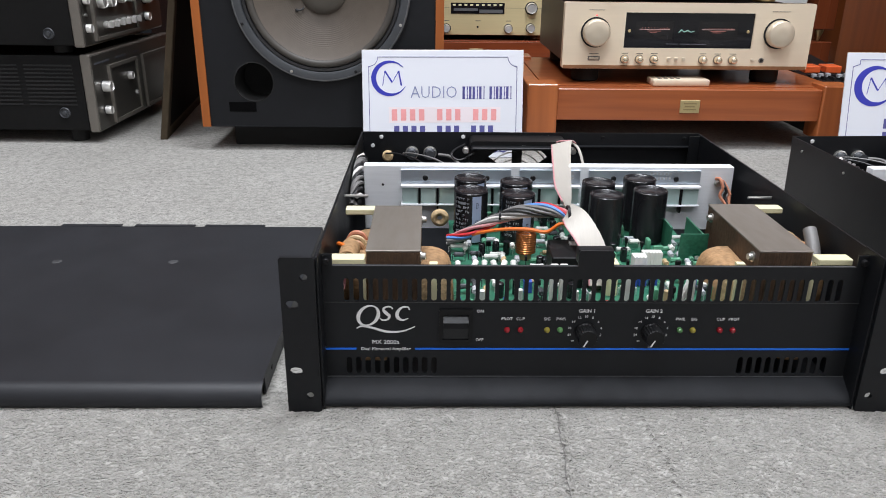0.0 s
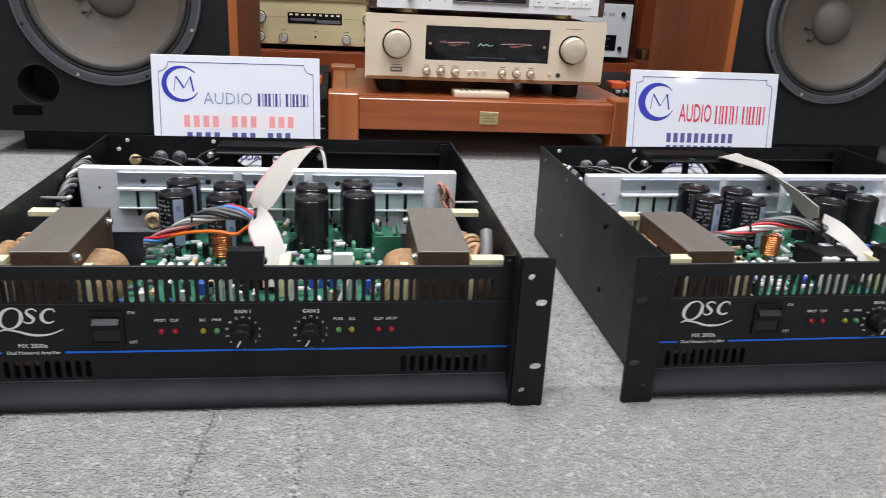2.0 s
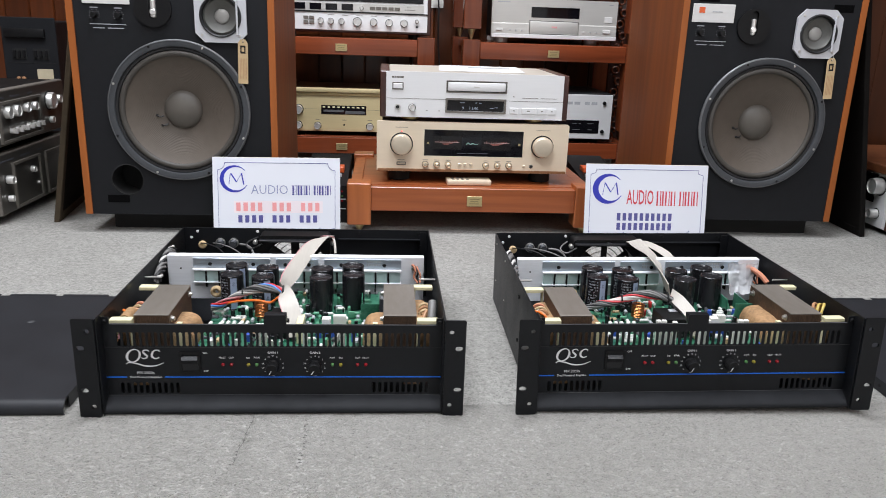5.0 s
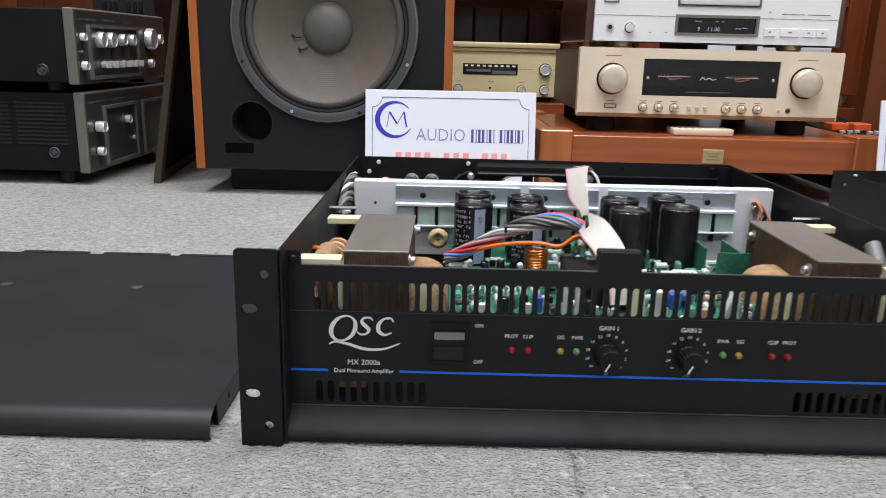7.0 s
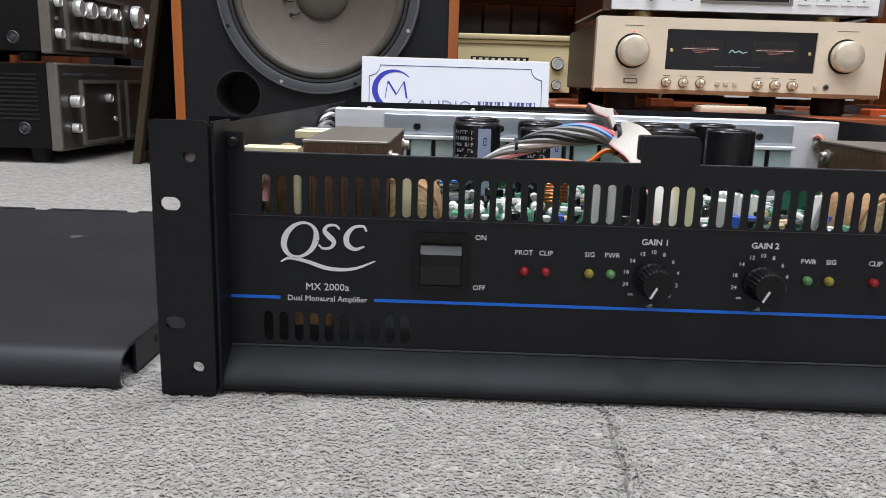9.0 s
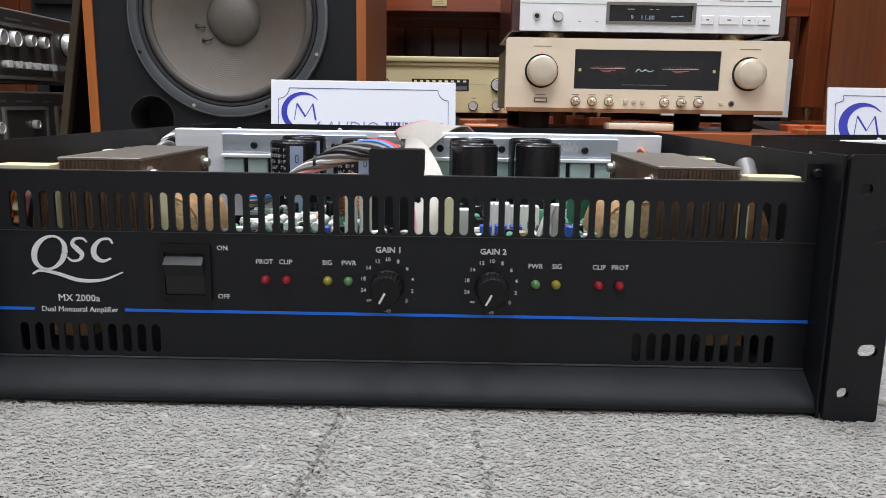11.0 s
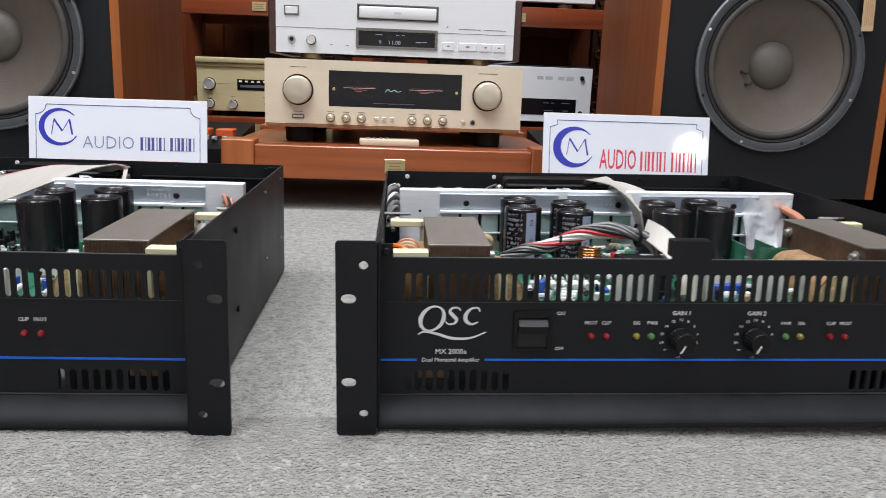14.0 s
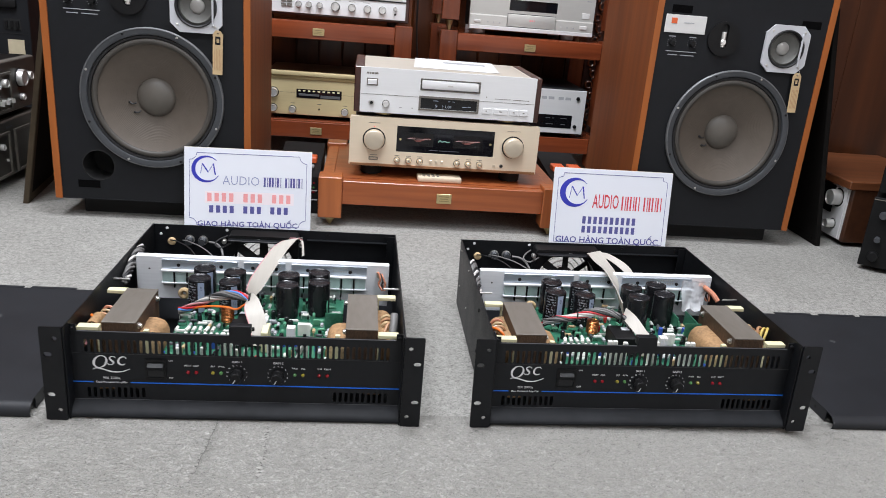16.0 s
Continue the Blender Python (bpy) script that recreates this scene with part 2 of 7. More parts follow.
VELCRO = material("black_loop_tape", (0.0028, 0.0028, 0.003), 0.95, 0, 0.3, 300, 0.4, 900, spec=0.05)
PAPER_FACE = material("cut_paper_layers", (0.56, 0.42, 0.24), 0.75, 0, 0.35, 420, 0.8, None, (1, 1, 1), (0.26, 0.165, 0.08))
FILM = material("crumpled_clear_film", (0.86, 0.87, 0.89), 0.25, 0, 0.1, 60, 0.5, 120)
FILM.node_tree.nodes["Principled BSDF"].inputs["Transmission Weight"].default_value = 0.6
GOLD_PANEL = material("gold_anodised", (0.66, 0.55, 0.31), 0.38, 0.25, 0.06, 40, 0.08, None, (0.3, 6, 6))
COPPER_TRIM = material("copper_brown_trim", (0.30, 0.15, 0.07), 0.4, 0.4, 0.08, 60)
BRASS = material("brass_plaque", (0.62, 0.50, 0.26), 0.35, 0.7, 0.1, 200)
GOLD_KNOB = material("pale_gold_knob", (0.80, 0.69, 0.52), 0.18, 0.75, 0.08, 60)
METER_FACE = material("smoked_meter_face", (0.009, 0.0085, 0.009), 0.25, 0, 0.1, 40)
CASE_BLACK = material("matt_black_case", (0.0065, 0.0065, 0.0066), 0.6, 0, 0.25, 120, 0.2, 900, spec=0.18)
BRONZE = material("bronze_grey_edge", (0.17, 0.155, 0.135), 0.5, 0.3, 0.08, 60)
BRONZE_DARK = material("dull_grey_base", (0.035, 0.032, 0.030), 0.5, 0, 0.15, 60)
GREY_PANEL = material("dark_grey_panel", (0.10, 0.095, 0.085), 0.32, 0.6, 0.1, 50, 0.1, None, (6, 0.3, 6))
GLASS_BLACK = material("black_display_glass", (0.006, 0.006, 0.008), 0.08, 0, 0.1, 20, rough_vary=0.03)
CARD_BEIGE = material("beige_label", (0.55, 0.48, 0.33), 0.6, 0, 0.08, 60)
GRILLE = material("grille_cloth", (0.0085, 0.0075, 0.0068), 0.9, 0, 0.3, 200, 0.4, 900, spec=0.1)
GRILLE_EDGE = material("grille_edge", (0.060, 0.045, 0.028), 0.75, 0, 0.2, 60, spec=0.2)
SIGN_WHITE = material("sign_acrylic", (0.74, 0.76, 0.82), 0.052, 0, 0.02, 10, rough_vary=0.015, spec=0.6)
SIGN_EDGE = material("sign_edge", (0.8, 0.76, 0.70), 0.5, 0, 0.1, 40)
SIGN_BLUE = plain("sign_blue", (0.028, 0.035, 0.38))
SIGN_NAVY = plain("sign_navy", (0.07, 0.07, 0.26))
SIGN_SLATE = plain("sign_slate", (0.22, 0.25, 0.42))
SIGN_DIGIT = plain("sign_digit_blue", (0.09, 0.09, 0.28))
SIGN_RED = plain("sign_red", (0.60, 0.05, 0.07))
SIGN_PINK = plain("sign_pink", (0.80, 0.34, 0.34))
PAPER = material("paper", (0.8, 0.8, 0.82), 0.6, 0, 0.03, 30)
METER_GLOW = glowing("meter_lamp", (0.36, 0.13, 0.11), 0.10)
METER_PALE = glowing("pale_scale_lamp", (0.55, 0.36, 0.34), 0.30)
METER_GREEN = glowing("green_lamp", (0.24, 0.42, 0.36), 0.2)
DISPLAY_GLOW = glowing("display_segments", (0.30, 0.34, 0.42), 0.35)
RED_GLOW = glowing("red_lamp", (1.0, 0.03, 0.05), 2.0)


# ---- mesh helpers ----
def part(name, bm, mat, parent=None, label="", smooth=35):
    """Links a bmesh as one mesh object under a thing or a part; a list of them as one object each."""
    if isinstance(bm, list):
        return [part(name, b, mat, parent, label, smooth) for b in bm][0]
    me = bpy.data.meshes.new(name)
    bm.to_mesh(me)
    bm.free()
    me.materials.append(mat)
    if smooth:
        me.polygons.foreach_set("use_smooth", [True] * len(me.polygons))
        me.set_sharp_from_angle(angle=radians(smooth))
    ob = new(name, me)
    ob.parent = parent
    if label:
        ob["label"] = label
    return ob


def again(ob, parent=None, loc=(0, 0, 0)):
    """One more object on the same mesh, at another place."""
    o = new(ob.name.split(".")[0], ob.data)
    o.parent = parent if parent else ob.parent
    o.location = loc
    return o


def thing(name, m, label, category, group="", kind=""):
    ob = new(name)
    ob.empty_display_size = 0.05
    ob.matrix_basis = m
    return tagged(ob, label, category, group, kind)


def box(lo, hi, bev=0.0, seg=1):
    bm = bmesh.new()
    bmesh.ops.create_cube(bm, size=1)
    for v in bm.verts:
        v.co = Vector([(lo[i] + hi[i]) / 2 + v.co[i] * (hi[i] - lo[i]) for i in range(3)])
    if bev:
        bmesh.ops.bevel(bm, geom=bm.edges[:], offset=bev, segments=seg, affect="EDGES", profile=0.5)
    return bm


def join(*bms):
    out = bmesh.new()
    for b in bms:
        me = bpy.data.meshes.new("joined")
        b.to_mesh(me)
        b.free()
        out.from_mesh(me)
        bpy.data.meshes.remove(me)
    return out


TURN = {"z": Matrix.Identity(4), "y": Matrix.Rotation(radians(90), 4, "X"), "x": Matrix.Rotation(radians(90), 4, "Y")}


def lathe(profile, at=(0, 0, 0), axis="z", seg=32):
    """A turned body: profile rows of (radius, height) along the axis ('y' turns up into -y, 'x' into +x)."""
    bm = bmesh.new()
    rings = []
    for r, h in profile:
        if r < 1e-6:
            rings.append([bm.verts.new((0, 0, h))])
        else:
            rings.append([bm.verts.new((r * math.cos(2 * math.pi * k / seg), r * math.sin(2 * math.pi * k / seg), h)) for k in range(seg)])
    for a, b in zip(rings, rings[1:]):
        for k in range(seg):
            j = (k + 1) % seg
            if len(a) == 1 and len(b) == 1:
                continue
            if len(a) == 1:
                bm.faces.new((a[0], b[k], b[j]))
            elif len(b) == 1:
                bm.faces.new((a[k], a[j], b[0]))
            else:
                bm.faces.new((a[k], a[j], b[j], b[k]))
    bmesh.ops.transform(bm, matrix=Matrix.Translation(at) @ TURN[axis], verts=bm.verts)
    bmesh.ops.recalc_face_normals(bm, faces=bm.faces)
    return bm


def rod(at, r, h, axis="z", seg=16, bev=0.0):
    if bev:
        return lathe([(0, 0), (r - bev, 0), (r, bev), (r, h - bev), (r - bev, h), (0, h)], at, axis, seg)
    return lathe([(0, 0), (r, 0), (r, h), (0, h)], at, axis, seg)


def smooth_path(pts, steps=6):
    out = []
    p = [Vector(q) for q in pts]
    p = [2 * p[0] - p[1]] + p + [2 * p[-1] - p[-2]]
    for i in range(1, len(p) - 2):
        for s in range(steps):
            t = s / steps
            out.append(0.5 * (2 * p[i] + (p[i + 1] - p[i - 1]) * t + (2 * p[i - 1] - 5 * p[i] + 4 * p[i + 1] - p[i + 2]) * t * t
                              + (3 * p[i] - p[i - 1] - 3 * p[i + 1] + p[i + 2]) * t ** 3))
    out.append(p[-2])
    return out


def tube(pts, r, sides=7, steps=6):
    """A round wire along a smooth line."""
    line = smooth_path(pts, steps) if steps > 1 else [Vector(q) for q in pts]
    bm = bmesh.new()
    rings = []
    up = Vector((0.13, 0.21, 0.97))
    for i, c in enumerate(line):
        d = (line[min(i + 1, len(line) - 1)] - line[max(i - 1, 0)]).normalized()
        a = d.cross(up)
        if a.length < 1e-4:
            a = d.orthogonal()
        a.normalize()
        b = d.cross(a).normalized()
        rings.append([bm.verts.new(c + r * (math.cos(2 * math.pi * k / sides) * a + math.sin(2 * math.pi * k / sides) * b)) for k in range(sides)])
    for q, w in zip(rings, rings[1:]):
        for k in range(sides):
            j = (k + 1) % sides
            bm.faces.new((q[k], q[j], w[j], w[k]))
    bm.faces.new(rings[0][::-1])
    bm.faces.new(rings[-1])
    bmesh.ops.recalc_face_normals(bm, faces=bm.faces)
    return bm


def strip(pts, sides, thick, steps=6):
    """A flat band along a smooth line; sides are the half-width vectors at the points."""
    line, half = smooth_path(pts, steps), smooth_path(sides, steps)
    bm = bmesh.new()
    rings = []
    for i, (c, s) in enumerate(zip(line, half)):
        d = (line[min(i + 1, len(line) - 1)] - line[max(i - 1, 0)]).normalized()
        n = d.cross(s).normalized() * thick / 2
        rings.append([bm.verts.new(c + q) for q in (s + n, -s + n, -s - n, s - n)])
    for q, w in zip(rings, rings[1:]):
        for k in range(4):
            j = (k + 1) % 4
            bm.faces.new((q[k], q[j], w[j], w[k]))
    bm.faces.new(rings[0][::-1])
    bm.faces.new(rings[-1])
    bmesh.ops.recalc_face_normals(bm, faces=bm.faces)
    return bm


def sheet(outer, holes, thick, at=(0, 0, 0)):
    """A plate with holes through it, drawn in x and z; its front lies at y = 0 and it is thick towards +y."""
    bm = bmesh.new()
    edges = []
    for loop in (outer, *holes):
        vs = [bm.verts.new((x, 0, z)) for x, z in loop]
        edges += [bm.edges.new((vs[k], vs[(k + 1) % len(vs)])) for k in range(len(vs))]
    bmesh.ops.triangle_fill(bm, use_beauty=True, edges=edges, normal=(0, -1, 0))
    faces = bm.faces[:]
    out = bmesh.ops.extrude_face_region(bm, geom=faces)
    moved = [g for g in out["geom"] if isinstance(g, bmesh.types.BMVert)]
    bmesh.ops.translate(bm, verts=moved, vec=(0, thick, 0))
    bmesh.ops.recalc_face_normals(bm, faces=bm.faces)
    bmesh.ops.translate(bm, verts=bm.verts, vec=at)
    return bm


def rect(x0, z0, x1, z1):
    return [(x0, z0), (x1, z0), (x1, z1), (x0, z1)]


def round_rect(x0, z0, x1, z1, r, n=4):
    out = []
    for cx, cz, a in ((x1 - r, z0 + r, -90), (x1 - r, z1 - r, 0), (x0 + r, z1 - r, 90), (x0 + r, z0 + r, 180)):
        out += [(cx + r * math.cos(radians(a + 90 * k / n)), cz + r * math.sin(radians(a + 90 * k / n))) for k in range(n + 1)]
    return out


def slot(x, z, w, h, n=5):
    """An upright or lying slot with round ends."""
    out = []
    if h >= w:
        r, d = w / 2, (h - w) / 2
        out += [(x + r * math.cos(radians(180 * k / n)), z + d + r * math.sin(radians(180 * k / n))) for k in range(n + 1)]
        out += [(x + r * math.cos(radians(180 + 180 * k / n)), z - d + r * math.sin(radians(180 + 180 * k / n))) for k in range(n + 1)]
    else:
        r, d = h / 2, (w - h) / 2
        out += [(x + d + r * math.cos(radians(-90 + 180 * k / n)), z + r * math.sin(radians(-90 + 180 * k / n))) for k in range(n + 1)]
        out += [(x - d + r * math.cos(radians(90 + 180 * k / n)), z + r * math.sin(radians(90 + 180 * k / n))) for k in range(n + 1)]
    clean = [out[0]]
    for q in out[1:]:
        if math.dist(q, clean[-1]) > 1e-5:
            clean.append(q)
    if math.dist(clean[0], clean[-1]) < 1e-5:
        clean.pop()
    return clean


def ring(x, z, r, n=24, rz=None):
    return [(x + r * math.cos(2 * math.pi * k / n), z + (rz or r) * math.sin(2 * math.pi * k / n)) for k in range(n)]


def prism(profile, x0, x1):
    """A profile of (y, z) rows drawn out along x."""
    bm = bmesh.new()
    a = [bm.verts.new((x0, y, z)) for y, z in profile]
    b = [bm.verts.new((x1, y, z)) for y, z in profile]
    n = len(profile)
    for k in range(n):
        bm.faces.new((a[k], a[(k + 1) % n], b[(k + 1) % n], b[k]))
    bm.faces.new(a[::-1])
    bm.faces.new(b)
    bmesh.ops.recalc_face_normals(bm, faces=bm.faces)
    return bm


LETTERS = {}


def words(body, size, x, y, z, align="CENTER", bold=0.0, wide=1.0, slant=0.0):
    """Raised lettering that faces -y, its middle line at height z."""
    key = (body, size, align, bold, slant)
    if key not in LETTERS:
        cu = bpy.data.curves.new("lettering", "FONT")
        cu.body, cu.size, cu.align_x, cu.align_y, cu.extrude, cu.offset, cu.shear = body, 1.0, align, "CENTER", 0.00012 / size, bold / size, slant
        cu.resolution_u = 2
        ob = bpy.data.objects.new("lettering", cu)
        scene.collection.objects.link(ob)
        dg = bpy.context.evaluated_depsgraph_get()
        LETTERS[key] = bpy.data.meshes.new_from_object(ob.evaluated_get(dg))
        bpy.data.objects.remove(ob)
    bm = bmesh.new()
    bm.from_mesh(LETTERS[key])
    bmesh.ops.transform(bm, matrix=Matrix.Translation((x, y, z)) @ TURN["y"] @ Matrix.Diagonal((wide * size, size, size, 1)), verts=bm.verts)
    return bm


def stroke(pts, w, y=0.0, thick=0.0003, steps=6):
    """A flat painted stroke in x and z with widths w along it."""
    line = smooth_path([(a, 0, b) for a, b in pts], steps)
    ws = smooth_path([(q, 0, 0) for q in w], steps)
    bm = bmesh.new()
    f, g = [], []
    for i, c in enumerate(line):
        d = (line[min(i + 1, len(line) - 1)] - line[max(i - 1, 0)]).normalized()
        n = Vector((-d.z, 0, d.x)) * ws[i].x / 2
        f.append(bm.verts.new((c.x + n.x, y, c.z + n.z)))
        g.append(bm.verts.new((c.x - n.x, y, c.z - n.z)))
    for k in range(len(f) - 1):
        bm.faces.new((f[k], f[k + 1], g[k + 1], g[k]))
    out = bmesh.ops.extrude_face_region(bm, geom=bm.faces[:])
    bmesh.ops.translate(bm, verts=[q for q in out["geom"] if isinstance(q, bmesh.types.BMVert)], vec=(0, thick, 0))
    bmesh.ops.recalc_face_normals(bm, faces=bm.faces)
    return bm


def bars(rows, y, h, thick=0.0003):
    """Plain printed bars: rows of (x0, x1, z)."""
    return [box((a, y, z - h / 2), (b, y + thick, z + h / 2)) for a, b, z in rows]


# ---- room ----
def seam_off(x, y):
    """Distance from the worn seam in the carpet, and from the fainter one beside it."""
    q = min(0.0, y - 0.012)
    a = x + 0.0268 - 0.024 * q - 0.30 * q * q * -1.0 + 0.0007 * math.sin(y * 140) + 0.0008 * noise.noise((y * 160, 7, 0))
    b = x - 0.0425 - 0.0015 * math.sin(y * 70) + 0.0022 * noise.noise((y * 90, 2, 0))
    return a, b


def carpet():
    x0, x1, y0, y1, _ = ROOM
    # the stretch in front of the amplifiers is uneven, the rest is flat
    nx, ny, ax, bx, ay, by = 560, 200, -0.75, 1.05, -0.62, 0.06
    xs, ys = np.linspace(ax, bx, nx + 1), np.linspace(ay, by, ny + 1)
    verts = []
    for j, y in enumerate(ys):
        for i, x in enumerate(xs):
            edge = min(i, nx - i, j, ny - j)
            z = 0.0
            if edge > 0:
                z = 0.0005 * noise.noise((x * 60, y * 60, 3.0)) - 0.0003
                a, b = seam_off(x, y)
                if -0.14 < y < 0.012:
                    z -= 0.0020 * math.exp(-(a / 0.0022) ** 2)
            verts.append((x, y, z))
    w = nx + 1
    faces = [(j * w + i, j * w + i + 1, (j + 1) * w + i + 1, (j + 1) * w + i) for j in range(ny) for i in range(nx)]
    k = len(verts)
    verts += [(x0, y0, 0), (x1, y0, 0), (x1, y1, 0), (x0, y1, 0), (ax, ay, 0), (bx, ay, 0), (bx, by, 0), (ax, by, 0)]
    faces += [(k, k + 1, k + 5, k + 4), (k + 1, k + 2, k + 6, k + 5), (k + 2, k + 3, k + 7, k + 6), (k + 3, k, k + 4, k + 7)]
    me = bpy.data.meshes.new("floor")
    me.from_pydata(verts, [], faces)
    me.materials.append(CARPET)
    me.polygons.foreach_set("use_smooth", [True] * len(me.polygons))
    floor = new("floor", me)
    rnd = random.Random(8)
    line = []
    for k in range(34):
        y = 0.010 - 0.0042 * k
        line.append((-seam_off(0.0, y)[0], y, 0.0002 - 0.0011 * max(0.0, (k - 20) / 14)))
    part("seam_groove", tube(line, 0.0005, 5, 2), SEAM_GREY, floor, "dark line in the carpet seam")
    tufts = []
    for k in range(26):
        y = -0.002 - 0.0045 * k - 0.002 * rnd.random()
        x = -seam_off(0.0, y)[1 if k % 3 else 0] + rnd.uniform(-0.0015, 0.0015)
        tufts.append(tube([(x - 0.0014, y, 0.0006), (x, y + rnd.uniform(-0.001, 0.001), 0.0013), (x + 0.0014, y - 0.0006, 0.0006)], 0.00045, 4, 3))
    part("dark_tufts", join(*tufts), SEAM_GREY, floor)
    return tagged(floor, "grey flecked loop-pile carpet with a worn seam", "floor", kind="structure")


def carpet_pile():
    """Curled yarn loops where the camera comes nearest, thinning out towards the edges."""
    rnd = np.random.default_rng(4)
    n = 190000
    px, py = rnd.uniform(-0.62, 0.98, n), rnd.uniform(-0.36, 0.030, n)
    ang, ln, bend = rnd.normal(0, 0.6, n), rnd.uniform(0.0020, 0.0042, n), rnd.uniform(-1.0, 1.0, n)
    top, wid = rnd.uniform(0.0003, 0.0008, n), rnd.uniform(0.00024, 0.00044, n)
    keep_end = rnd.uniform(0, 1, n)
    verts, faces = [], []
    for k in range(n):
        x, y = px[k], py[k]
        near = min((y + 0.36) / 0.10, (x + 0.62) / 0.10, (0.98 - x) / 0.10)
        if keep_end[k] > near:
            continue
        a, b = seam_off(x, y)
        if abs(a) < 0.0011 * min(1.0, max(0.0, (y + 0.13) / 0.06)) and y < 0.012:
            continue
        if abs(b) < 0.0022 and y < 0.0 and keep_end[k] < 0.55:
            continue
        h = top[k] + (0.0010 * math.exp(-((a - 0.0035) / 0.003) ** 2) if y > -0.10 else 0.0)
        base = len(verts)
        for q, z in ((-0.5, -0.0004), (-0.2, h * 0.9), (0.2, h), (0.5, 0.0)):
            t = ang[k] + bend[k] * q
            cx, cy = x + ln[k] * q * math.cos(t), y + ln[k] * q * math.sin(t)
            ox, oy = -math.sin(t) * wid[k], math.cos(t) * wid[k]
            verts += [(cx + ox, cy + oy, z - 0.00018), (cx, cy, z + 0.0002), (cx - ox, cy - oy, z - 0.00018)]
        for r in range(3):
            i = base + 3 * r
            faces += [(i, i + 1, i + 4, i + 3), (i + 1, i + 2, i + 5, i + 4)]
    me = bpy.data.meshes.new("carpet_pile")
    me.from_pydata(verts, [], faces)
    me.materials.append(YARN)
    return tagged(new("carpet_pile", me), "pale grey curled carpet yarn with dark flecks", "carpet pile", kind="stuff")


carpet_pile()
carpet()
RX0, RX1, RY0, RY1, RZ = ROOM


def slab(name, lo, hi, mat, label, category):
    return tagged(part(name, box(lo, hi), mat, None, "", 0), label, category, kind="structure")


slab("ceiling", (RX0, RY0, RZ), (RX1, RY1, RZ + 0.1), PLASTER, "plain white plastered ceiling", "ceiling")
slab("wall_south", (RX0 - 0.1, RY0 - 0.1, 0), (RX1 + 0.1, RY0, RZ), PLASTER, "plain white plastered wall", "wall")
# side walls added out of view, coloured dark to cut bounced light
slab("wall_west", (RX0 - 0.1, RY0, 0), (RX0, RY1, RZ), PLANK, "unseen side wall, darkened to cut bounced light", "wall")
slab("wall_east", (RX1, RY0, 0), (RX1 + 0.1, RY1, RZ), PLANK, "unseen side wall, darkened to cut bounced light", "wall")
WALL_NORTH = slab("wall_north", (RX0 - 0.1, RY1, 0), (RX1 + 0.1, RY1 + 0.1, RZ), PLANK, "wall clad in dark red-brown wooden planks", "wall")


def planks(wall, y, x0, x1, z1, pitch=0.0872):
    """Upright panelling boards with open grooves between them."""
    first = None
    k = 0
    while x0 + (k + 1) * pitch <= x1 + 1e-6:
        if first is None:
            first = part("plank", box((-pitch / 2 + 0.0005, -0.012, 0), (pitch / 2 - 0.0005, 0, z1), 0.0045), PLANK, wall)
            first.location = (x0 + pitch / 2, y, 0)
        else:
            again(first, wall, (x0 + (k + 0.5) * pitch, y, 0))
        k += 1


planks(WALL_NORTH, RY1, RX0, RX1, 2.7)


# ---- power amplifiers with their lids off ----
SLOT_PITCH = 0.0076


